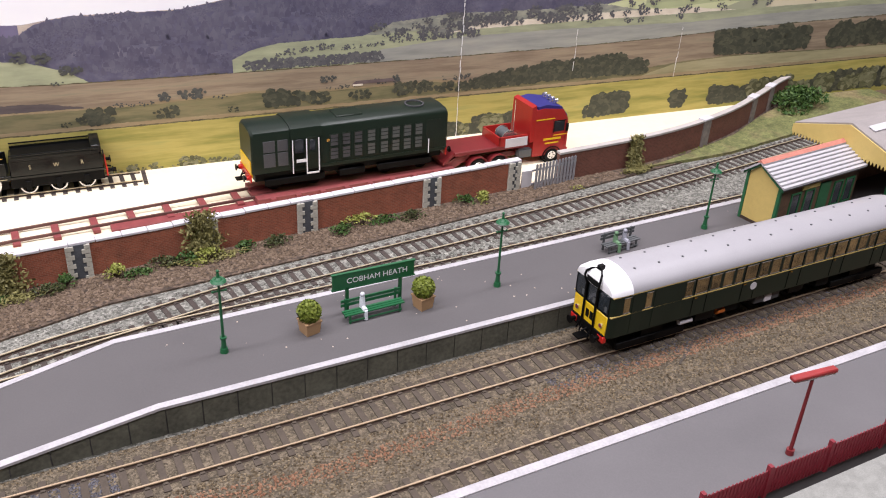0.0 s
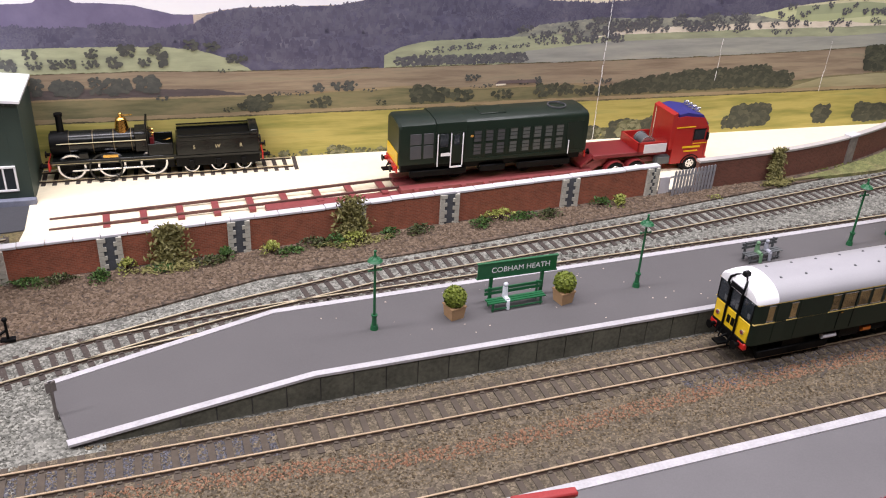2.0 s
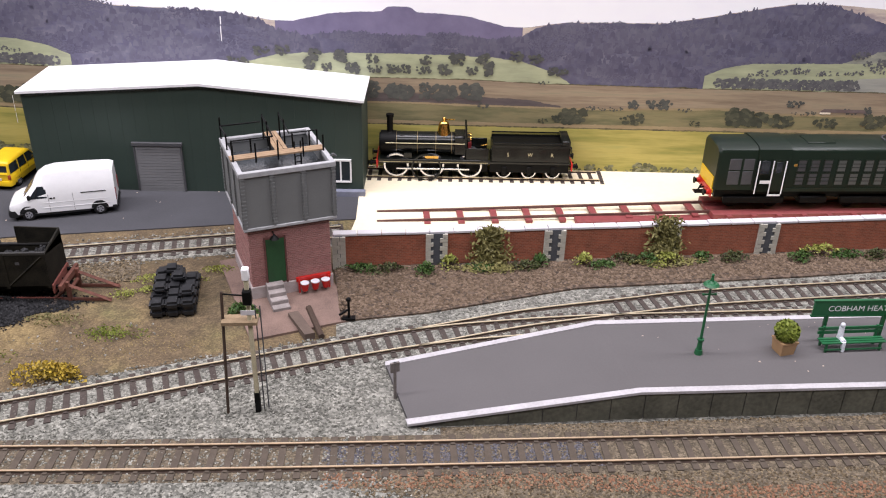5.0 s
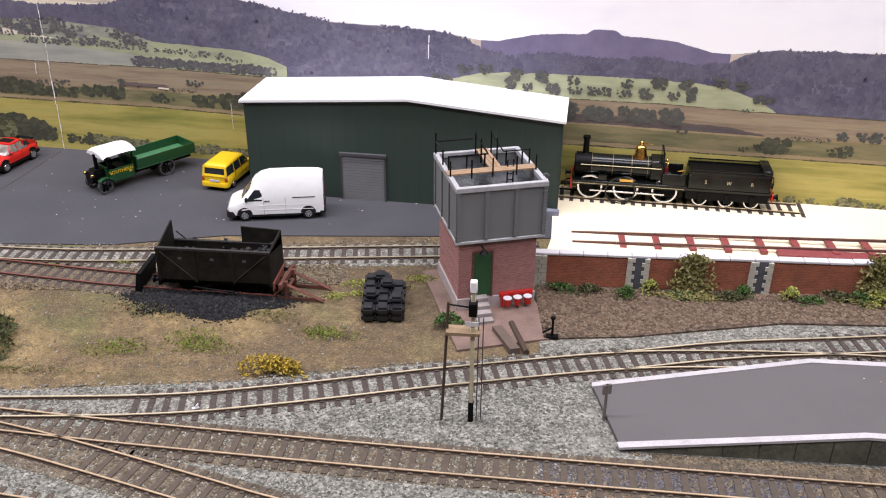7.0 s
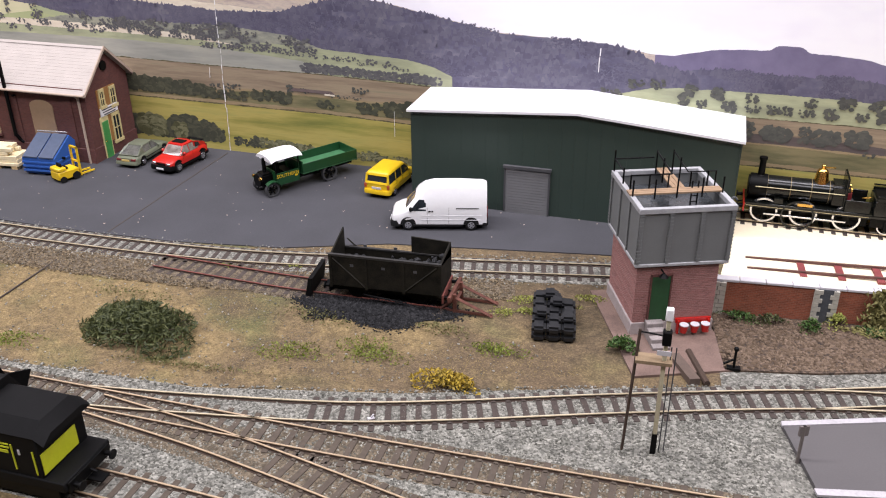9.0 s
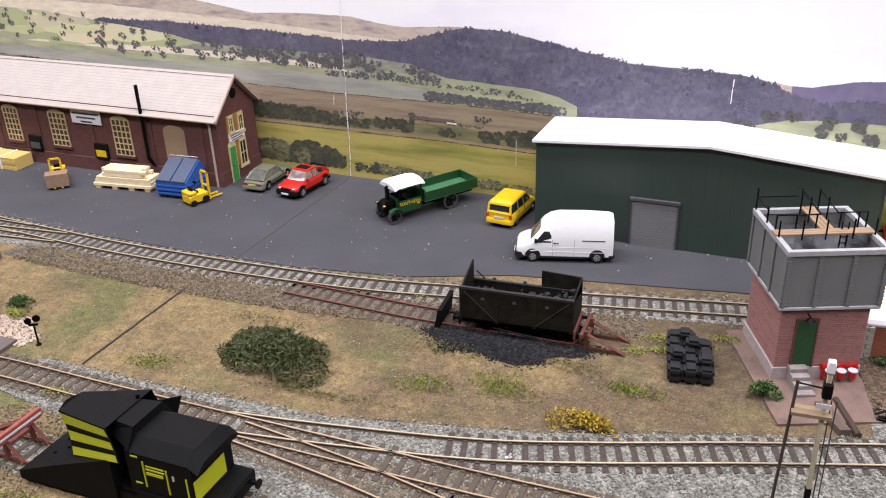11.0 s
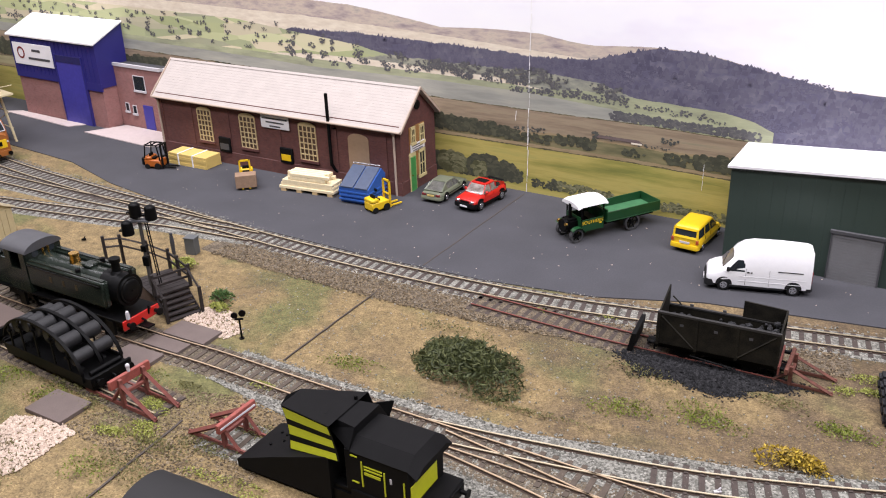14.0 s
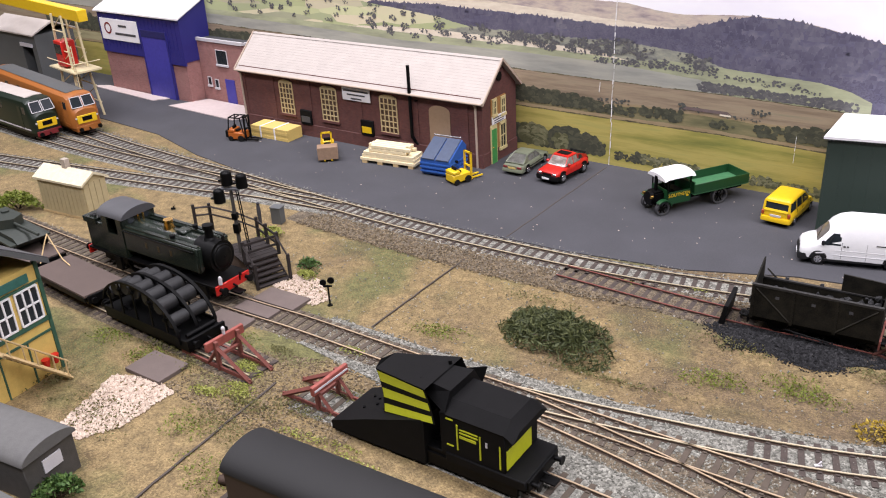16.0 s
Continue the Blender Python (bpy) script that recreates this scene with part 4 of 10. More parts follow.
    part("brake_pipes", S().tube([(-1.5, 4, 12), (-3.2, 4, 8), (-2.5, 4, 6)], 0.5).tube([(-1.5, -4, 12), (-3.2, -4, 8), (-2.5, -4, 6)], 0.5).tube([(-1.5, 7, 12), (-3.2, 7, 8)], 0.5), BLACK, t)
    # the body rides high over its bogies
    for piece in t.children:
        if piece.name.split(".")[0] not in ("wheel", "axle", "bogie"):
            piece.location.z = 6.5 * U
    part("bogie_bolster", S().box(30, 46, -13, 13, 9, 16).box(L - 46, L - 30, -13, 13, 9, 16), BLACK, t)
    return t


railcar()


def box_diesel():
    t = thing("diesel_locomotive", "dark green diesel locomotive with one cab and grille-covered sides", "locomotive", 165, 610, 10.5, -1.3)
    L = 163.0
    GRILLE = mat("grille_grey", (0.10, 0.105, 0.10), 0.5, var=0.08, scale=80)

    def sec(x, w, top):
        return [(x, -w, 17.5), (x, w, 17.5), (x, w, top - 5.5), (x, w * 0.95, top - 2.8), (x, w * 0.74, top - 0.8), (x, 0, top), (x, -w * 0.74, top - 0.8), (x, -w * 0.95, top - 2.8), (x, -w, top - 5.5)]
    part("body", S().loft([sec(0, 15.5, 51), (sec(2, 17, 52.5)), sec(L - 2, 17, 52.5), sec(L, 16.4, 51.5)]), GREEN_LOCO, t, "dark green body with rounded roof")
    part("cab_roof", S().loft([[(30, y, z) for y, z in ((-18.2, 17.5), (-16, 17.5), (-16, 44), (-18.2, 43))], [(54, y, z) for y, z in ((-18.2, 17.5), (-16, 17.5), (-16, 44), (-18.2, 43))]]), GREEN_LOCO, t)
    part("cab_top", S().loft([sec(30, 18.2, 53.4), sec(55, 18.2, 53.4)]), GREEN_LOCO, t)
    part("nose_panel", S().box(-0.7, 1, -14, 14, 14, 27), YELLOW, t, "yellow nose panel")
    for x, w, z0, z1 in ((9, 9, 25, 36), (20, 8, 25, 36), (9, 9, 37, 46), (20, 8, 37, 46)):
        for sd in (-1, 1):
            part("nose_louvre", S().box(x, x + w, sd * 17 - 0.25, sd * 17 + 0.25, z0 - 3, z1 - 3).bevel(0.2), DARKGREY, t)
    for sd in (-1, 1):
        y = sd * 18.3
        part("cab_window", S().box(33, 40, y - 0.2, y + 0.2, 31, 42).bevel(0.4), DARK_GLASS, t)
        part("cab_door", S().box(43, 51, y - 0.3, y + 0.3, 18, 43), GREEN_LOCO, t)
        part("door_window", S().box(44.5, 49.5, y - 0.5, y + 0.5, 32, 41).bevel(0.4), DARK_GLASS, t)
        for hx in (31.2, 42.2, 52):
            part("handrail", S().cyl((hx, y + sd * 0.6, 15), (hx, y + sd * 0.6, 42), 0.45, n=6), WHITE, t, "white handrail")
        part("step_plate", S().box(42, 52, y - 0.4, y + 0.4, 13, 14.2), WHITE, t)
        for i, gx in enumerate((62, 72, 82, 93, 104, 114, 124, 134)):
            cols = DARKGREY if i < 3 else GRILLE
            for z0, z1 in ((22, 31), (33, 42)):
                if i in (3, 4, 5, 6, 7) or z0 > 30 or i < 3:
                    g = part("side_grille", S().box(gx, gx + 6, sd * 17 - 0.25, sd * 17 + 0.25, z0, z1), cols, t)
                    for zb in (z0 + 2.8, z0 + 5.8):
                        part("grille_bar", S().box(gx, gx + 6, sd * 17 - 0.4, sd * 17 + 0.4, zb, zb + 0.5), GREEN_LOCO, g)
                    part("grille_frame", S().box(gx - 0.5, gx + 6.5, sd * 17 - 0.5, sd * 17 + 0.5, z1, z1 + 0.6).box(gx - 0.5, gx, sd * 17 - 0.5, sd * 17 + 0.5, z0 - 0.4, z1).box(gx + 6, gx + 6.5, sd * 17 - 0.5, sd * 17 + 0.5, z0 - 0.4, z1), GREEN_LOCO, g)
        part("end_door", S().box(144, 158, sd * 17 - 0.25, sd * 17 + 0.25, 22, 44), GREEN_LOCO, t)
        part("handrail", S().cyl((146, sd * 17.8, 16), (146, sd * 17.8, 28), 0.4, n=6), WHITE, t)
        part("crest", S().cyl((60, sd * 17, 38), (60, sd * 17.3, 38), 1.3, n=14), BRASS, t)
        part("valance", S().box(30, L - 2, sd * 17.2 - 0.4, sd * 17.2 + 0.4, 16.4, 19), GREEN_LOCO, t)
    part("number_bar", S().box(34, 42, -18.75, -18.55, 23.4, 26), WHITE, t, "white number bar")
    part("roof_hatch", S().box(70, 92, -8, 8, 51.6, 53).bevel(0.4), GREEN_LOCO, t)
    part("roof_fan", S().ring((140, 0, 52.8), "z", 8, 1, 1.0, 20), DARKGREY, t)
    part("underframe", S().box(3, L - 3, -12, 12, 9.5, 17.6), BLACK, t)
    part("fuel_tank", S().box(70, 92, -15, 15, 5, 11).bevel(0.8), BLACK, t)
    for bx in (34, L - 36):
        part("bogie", S().box(bx - 24, bx + 24, -14.5, -12.5, 5, 10.5).box(bx - 24, bx + 24, 12.5, 14.5, 5, 10.5).box(bx - 3, bx + 3, -14, 14, 5, 10).bevel(0.5), BLACK, t)
        wheelset(t, (bx - 16, bx + 16), 6.6, 9.6 - 3 + 0.1)
    buffers(t, -0.8, 13.5, -1, beam=RED)
    buffers(t, L + 0.8, 13.5, 1, beam=RED)
    for sd in (-1, 1):
        part("red_buffer_shank", S().cyl((-1.4, sd * 11.5, 13.5), (-3.6, sd * 11.5, 13.5), 2.0, n=12), RED, t)
    part("brake_pipe", S().tube([(-1.4, 5, 13), (-3.5, 5, 9), (-3, 5, 5)], 0.6), BLACK, t)
    return t


box_diesel()


def spoked_loco():
    """The old tender engine; it faces -x."""
    t = thing("steam_locomotive", "black lined steam locomotive with brass dome and spoked wheels", "locomotive", 11, 686, 1.3, -4.0)
    t.scale = (1.10, 1.05, 1.08)
    IVORY = mat("lining_ivory", (0.55, 0.48, 0.30), 0.4, metal=0.4)
    DULL = mat("dull_lining", (0.16, 0.12, 0.06), 0.4, metal=0.4)
    LB = mat("gloss_black", (0.006, 0.0068, 0.006), 0.18, var=0.3, bump=0.02, spec=0.35)
    part("running_plate", S().box(-92, -6, -13, 13, 16.5, 17.8).bevel(0.3), LB, t)
    part("boiler", S().cyl((-84, 0, 27), (-34, 0, 27), 8.6, n=28), LB, t, "gloss black boiler")
    part("smokebox", S().cyl((-90, 0, 27), (-78, 0, 27), 9.0, n=28).cyl((-91, 0, 27), (-90, 0, 27), 7.5, n=24), BLACK, t)
    for bx in (-78, -62, -48, -36):
        part("boiler_band", S().ring((bx, 0, 27), "x", 8.72, 0.4, 0.5, 28), DULL, t)
    part("chimney", S().cyl((-83, 0, 35), (-83, 0, 48), 2.5, 2.2, n=18).cyl((-83, 0, 47.5), (-83, 0, 49.5), 2.9, n=18).cyl((-83, 0, 34.5), (-83, 0, 36), 4, 2.6, n=18), BLACK, t, "black chimney")
    part("dome", S().cyl((-42, 0, 34), (-42, 0, 42), 5.2, 4.0, n=20).ball((-42, 0, 42), 4.0, 1, 1, 0.8, 16, 8).cyl((-42, 0, 43), (-42, 0, 46.5), 1.3, n=12).cyl((-42, 0, 46), (-34, 0, 46), 0.5, n=8).ball((-42, 0, 46.8), 1.6, 1, 1, 0.8, 12, 6), BRASS, t, "polished brass dome")
    part("firebox", S().box(-36, -22, -8.6, 8.6, 18, 36).bevel(2.5, 3), LB, t)
    part("cab_sheet", S().box(-26, -24.5, -11.5, 11.5, 17.8, 43).bevel(1.8, 3), LB, t)
    part("cab_fittings", S().cyl((-24, -4, 32), (-21, -4, 32), 1.8, n=12).cyl((-24, 4, 32), (-21, 4, 32), 1.8, n=12).cyl((-14, -8, 28), (-9, -10, 30), 0.5, n=6), BRASS, t)
    part("red_backhead", S().box(-23.5, -21, -7, 7, 22, 30), DARKRED, t)
    for sd in (-1, 1):
        y = sd * 12
        part("handrail", S().cyl((-86, sd * 9.6, 29.5), (-26, sd * 9.6, 29.5), 0.35, n=6), IVORY, t)
        part("splasher", S().ring((-55, y, 10.5), "y", 11.5, 1.2, 1.6, 28), LB, t)
        part("name_plate", S().box(-56, -46, y + sd * 0.7 - 0.3, y + sd * 0.7 + 0.3, 18.6, 20.6), BRASS, t, "brass name plate")
        part("valance", S().box(-91, -7, y - 0.4, y + 0.4, 14, 16.6), LB, t)
        part("lining", S().box(-91, -7, y - 0.5, y + 0.5, 15, 15.4), IVORY, t)
        part("coupling_rod", S().box(-78, -22, sd * 11 - 0.4, sd * 11 + 0.4, 8.4, 9.8).bevel(0.2), CHROME, t, "bright coupling rod")
        part("cab_side", S().box(-25, -8, sd * 11.9 - 0.5, sd * 11.9 + 0.5, 17.8, 27).bevel(0.3), LB, t)
        part("toolbox", S().box(-72, -66, sd * 10 - 1.5, sd * 10 + 1.5, 18, 22), LB, t)
    wheelset(t, (-78, -51, -22), 9.6, 11.4, material=BLACK, spokes=14, rim=CHROME)
    part("frames", S().box(-88, -8, -7.4, -6.4, 6, 17).box(-88, -8, 6.4, 7.4, 6, 17), BLACK, t)
    buffers(t, -92.4, 14, -1)
    td = thing("locomotive_tender", "black coal tender with gold letters and three axles", "tender", 2, 686.6, 1.3, -4.0)
    td.scale = (0.92, 1.0, 1.04)
    part("tank", S().box(3, 74, -13, 13, 17, 29).bevel(0.5), LB, td, "black tender tank")
    for sd in (-1, 1):
        part("coping_plate", S().box(4, 72, sd * 13.4 - 0.5, sd * 13.4 + 0.5, 29, 31.4), LB, td)
        part("coal_rail", S().cyl((4, sd * 13.4, 33.4), (72, sd * 13.4, 33.4), 0.6, n=8), LB, td)
    part("tank_back", S().box(66, 74, -13.2, 13.2, 29, 35.5).bevel(0.6), LB, td)
    part("coal_floor", S().box(5, 66, -12.6, 12.6, 28.8, 30), BLACK, td)
    for i, ch in enumerate("SWR"):
        text("gold_letter", ch, 4.4, face(18 + i * 20, -13.15, 23.4), IVORY, td, "pale gold letter")
        text("gold_letter", ch, 4.4, face(58 - i * 20, 13.15, 23.4, 180), IVORY, td, "pale gold letter")
    part("footplate", S().box(0, 76, -13.4, 13.4, 15.4, 17), LB, td)
    part("frames", S().box(2, 74, -12.4, -11.2, 8, 15.5).box(2, 74, 11.2, 12.4, 8, 15.5), BLACK, td)
    wheelset(td, (15, 38, 60), 7.0, 8.8, material=BLACK, spokes=10, rim=CHROME)
    for sd in (-1, 1):
        for ax in (15, 38, 60):
            part("axlebox", S().box(ax - 2.2, ax + 2.2, sd * 12.8 - 0.8, sd * 12.8 + 0.8, 6, 13).bevel(0.3), BLACK, td)
    part("rear_handrail", S().ring((75, -11, 26), "x", 4.5, 0.7, 0.8, 18), BLACK, td)
    buffers(td, 76.4, 14, 1)
    return t


spoked_loco()
SWR_PTS = [(-106, 694), (-7, 687), (100, 680)]
swr_track = track(SWR_PTS, "short display track on the bare board", sl_dark, None)


def pannier():
    """Tank engine with panniers either side of the boiler; the smokebox faces +x."""
    t = thing("tank_locomotive", "weathered black-green pannier tank locomotive with brass safety bonnet", "locomotive", -722, 370, 0, 176.5)
    t.scale = (1.2, 1.1, 1.16)
    PG = mat("dirty_loco_green", (0.012, 0.017, 0.0125), 0.27, var=0.5, scale=120, bump=0.06, spec=0.5)
    WORN = mat("worn_gold", (0.05, 0.035, 0.015), 0.5)
    # local +x points to the bunker end: the front beam is at 0
    part("footplate", S().box(0, 126, -15, 15, 15.6, 17).bevel(0.3), BLACK, t)
    part("boiler", S().cyl((6, 0, 32), (86, 0, 32), 9.6, n=26), PG, t)
    part("smokebox", S().cyl((5, 0, 32), (22, 0, 32), 10.6, n=28), BLACK, t)
    part("smokebox_door", S().cyl((3.6, 0, 32), (5, 0, 32), 8.4, 8.8, n=26).ball((3.8, 0, 32), 7.6, 0.2, 1, 1).cyl((1.8, 0, 32), (3.5, 0, 32), 1.0, n=8), BLACK, t, "round smokebox door")
    for sd in (-1, 1):
        y0, y1 = (sd * 8.6, sd * 14.6)
        part("pannier_tank", S().box(12, 84, min(y0, y1), max(y0, y1), 22.5, 41).bevel(1.6, 3), PG, t, "dark green side tank")
        part("handrail", S().cyl((14, sd * 15.2, 38), (82, sd * 15.2, 38), 0.4, n=6), BLACK, t)
        part("tank_lettering", S().box(36, 38, sd * 14.6 - 0.15, sd * 14.6 + 0.15, 30, 34).box(48, 50, sd * 14.6 - 0.15, sd * 14.6 + 0.15, 30, 34).box(60, 62, sd * 14.6 - 0.15, sd * 14.6 + 0.15, 30, 34), WORN, t, "worn gold letters")
        part("tank_filler", S().cyl((38, sd * 10, 41), (38, sd * 10, 43), 1.8, n=12), BLACK, t)
        for sx in (8, 92):
            part("step", S().box(sx, sx + 6, sd * 14.5 - 1, sd * 14.5 + 1, 6, 15.5), BLACK, t)
        part("connecting_rod", S().box(30, 84, sd * 11.2 - 0.4, sd * 11.2 + 0.4, 9, 10.4), DARKGREY, t)
        part("cab_side", S().box(84, 104, sd * 14.2 - 0.6, sd * 14.2 + 0.6, 17, 33).box(84, 89, sd * 14.2 - 0.6, sd * 14.2 + 0.6, 33, 45).box(99, 104, sd * 14.2 - 0.6, sd * 14.2 + 0.6, 33, 45), PG, t)
    part("chimney", S().cyl((14, 0, 41), (14, 0, 50), 3.0, 2.6, n=20).cyl((14, 0, 49.5), (14, 0, 52), 3.6, n=20).cyl((14, 0, 41.5), (14, 0, 43.5), 4.4, 3, n=20), BLACK, t, "black capped chimney")
    part("safety_bonnet", S().cyl((52, 0, 41), (52, 0, 46), 3.8, 2.7, n=20).cyl((52, 0, 45.5), (52, 0, 47.5), 3.2, n=20), BRASS, t, "brass safety valve bonnet")
    part("top_feed", S().box(34, 42, -4, 4, 41, 43.5).bevel(0.8), PG, t)
    part("whistles", S().cyl((80, -2, 41), (80, -2, 46), 0.7, n=8).cyl((80, 2, 41), (80, 2, 46), 0.7, n=8), BRASS, t)
    part("cab_front", S().box(83, 84.5, -14, 14, 17, 46), PG, t)
    part("cab_rear", S().box(103.5, 105, -14, 14, 17, 46), PG, t)
    part("cab_window", S().cyl((82.8, -6.5, 43), (83.2, -6.5, 43), 2.6, n=16).cyl((82.8, 6.5, 43), (83.2, 6.5, 43), 2.6, n=16), DARK_GLASS, t)
    part("cab_roof", S().loft([[(x, 15 * math.cos(g), 45 + 6.2 * math.sin(g)) for g in [math.pi * k / 12 for k in range(13)]] for x in (82, 108)]), DARKGREY, t, "dark grey curved cab roof")
    part("bunker", S().box(104, 124, -14, 14, 17, 38).bevel(0.8), PG, t, "coal bunker")
    part("bunker_flare", S().box(112, 126, -14.5, 14.5, 36, 40), PG, t)
    coal = S()
    for i in range(40):
        coal.lump((prng.uniform(106, 122), prng.uniform(-12, 12), 39 + prng.uniform(0, 2)), prng.uniform(1.2, 2.4), 1, 0.3)
    part("coal", coal, COAL, t, "heap of coal", 0)
    part("frames", S().box(4, 120, -7.4, -6.4, 6, 16).box(4, 120, 6.4, 7.4, 6, 16), BLACK, t)
    wheelset(t, (30, 57, 84), 9.2, 12.2, spokes=12)
    buffers(t, -0.4, 14, -1)
    buffers(t, 126.4, 14, 1)
    part("front_lamp", S().cyl((-1.5, 11, 18), (-1.5, 11, 22), 1.3, n=10).ball((-1.5, 11, 22.6), 1.1), OFFWHITE, t, "white lamp")
    part("lamp_iron", S().box(1, 2, -1, 1, 44, 47), BLACK, t)
    part("vacuum_pipe", S().tube([(-0.8, -6, 14), (-2, -6, 20), (-3, -6, 18)], 0.7), BLACK, t)
    return t


pannier()


def plough():
    t = thing("snow_plough", "matt black snow plough wagon with yellow chevrons and panels", "snow plough", -507, 294.5, 0, -3.5)
    t.scale = (1.08, 1.05, 1.0)
    YG = mat("yellow_green_paint", (0.50, 0.53, 0.02), 0.5, var=0.08)
    # local +x is the cab end, the blade points to -x
    part("ramp", S().loft([[(-47, -19, 8), (-47, 17, 8), (-47, 17, 2.5), (-47, -19, 2.5)], [(-22, -18.5, 18.5), (-22, 17.5, 18.5), (-22, 17.5, 2.5), (-22, -18.5, 2.5)],
                           [(14, -17.5, 32), (14, 17.5, 32), (14, 17.5, 2.5), (14, -17.5, 2.5)]]).bevel(0.4), MATT_BLACK, t, "black sloping ramp with a straight front edge")
    for x, y in ((-34, -6), (-30, 3), (-27, -3), (-36, 6), (-24, 6), (-18, -8)):
        part("bolt", S().cyl((x, y, 8), (x, y, 14.6 + (x + 34) * 0.41), 0.8, n=8), BLACK, t)
    # hollow prow that stands on the ramp, its top leaning forward
    def board(u, v, sd, out=0.0):
        x = -16 + 39 * u - 5 * v * v * (1 - u) - 7 * v * u
        y = 8.5 + 8.5 * u + 2.6 * (1 - v) ** 2
        return (x - out * 0.3, sd * (y + out), 21 + 13 * u + (26 - 8 * u) * v)
    for sd in (-1, 1):
        part("blade", S().loft([[board(u / 10, v / 8, sd) for v in range(9)] for u in range(11)], closed=False), MATT_BLACK, t, "curved black blade")
        for v0, v1 in ((0.03, 0.22), (0.36, 0.58), (0.72, 0.96)):
            part("chevron", S().loft([[board(0.02 + 0.95 * u / 10, v0 + (v1 - v0) * k / 4, sd, 0.25) for k in range(5)] for u in range(11)], closed=False), YG, t, "yellow curved stripe")
    part("blade_top", S().loft([[board(u / 10, 1, -1), board(u / 10, 1, 1)] for u in range(11)], closed=False), MATT_BLACK, t, "black deck behind the blade")
    part("blade_front", S().loft([[board(0, v / 8, -1), (board(0, v / 8, 1)[0] - 3, 0, board(0, v / 8, 1)[2]), board(0, v / 8, 1)] for v in range(9)], closed=False), MATT_BLACK, t, "blunt black prow")
    part("side_wing", S().loft([[(12, 15, 44), (12, 17, 28), (13, 17, 28), (13, 15, 44)], [(24, 27, 43), (22, 22, 30), (23, 22, 30), (25, 27, 43)]]), MATT_BLACK, t)
    part("cab_body", S().box(23, 60, -16, 16, 14, 40.6).bevel(0.5), MATT_BLACK, t, "matt black cab")
    part("cab_roof", S().loft([[(x, -16.8, 40.5), (x, -10, 46.5), (x, 10, 46.5), (x, 16.8, 40.5)] for x in (27, 60)]), MATT_BLACK, t, "angular roof")
    part("roof_front", S().loft([[(9, -9, 44), (7, -8, 51), (7, 8, 51), (9, 9, 44)], [(27, -16.9, 41), (27, -11, 51.5), (27, 11, 51.5), (27, 16.9, 41)]]), MATT_BLACK, t)
    part("rear_canopy", S().loft([[(60, -16.8, 40.5), (60, -10, 46.5), (60, 10, 46.5), (60, 16.8, 40.5)], [(65, -16.8, 37), (65, -11, 41), (65, 11, 41), (65, 16.8, 37)]]), MATT_BLACK, t)
    for sd in (-1, 1):
        y = sd * 16.2
        part("grab_rail", S().box(33, 33.7, y - 0.3, y + 0.3, 20, 36), YG, t, "yellow grab rail")
        part("grab_rail", S().box(46, 46.7, y - 0.3, y + 0.3, 19, 34), YG, t, "yellow grab rail")
        part("grab_rail", S().box(57, 57.7, y - 0.3, y + 0.3, 18, 32), YG, t, "yellow grab rail")
        for z, x1, h in ((33.2, 45, 0.7), (31.2, 45, 0.8), (28.2, 44, 1.6)):
            part("lettering_bar", S().box(34.6, x1, y - 0.2, y + 0.2, z, z + h), YG, t, "yellow lettering bars")
        part("edge_mark", S().box(27, 31, y - 0.2, y + 0.2, 37.5, 38.3), YG, t)
        part("edge_mark", S().box(27, 31, y - 0.2, y + 0.2, 21, 21.8), YG, t)
        part("white_mark", S().box(49.4, 50.4, y - 0.2, y + 0.2, 28.5, 31.5), OFFWHITE, t)
    part("rear_panel", S().box(59.8, 60.4, -15, 9, 17.5, 29.5), YG, t, "yellow end panel")
    part("underframe", S().box(2, 66, -15, 15, 8, 14).bevel(0.5), BLACK, t)
    for sd in (-1, 1):
        part("side_skirt", S().box(10, 66, sd * 15.4 - 0.6, sd * 15.4 + 0.6, 3.4, 11), BLACK, t)
    part("rear_platform", S().box(26, 71, -17, 17, 10, 16).bevel(0.6), MATT_BLACK, t, "black footboard round the cab")
    part("roof_lamp", S().cyl((14, 9, 51), (14, 9, 54), 1.0, n=10), BLACK, t)
    wheelset(t, (18, 54), 6.6, 9.7)
    buffers(t, 71.4, 12, 1, beam=BLACK)
    return t


plough()


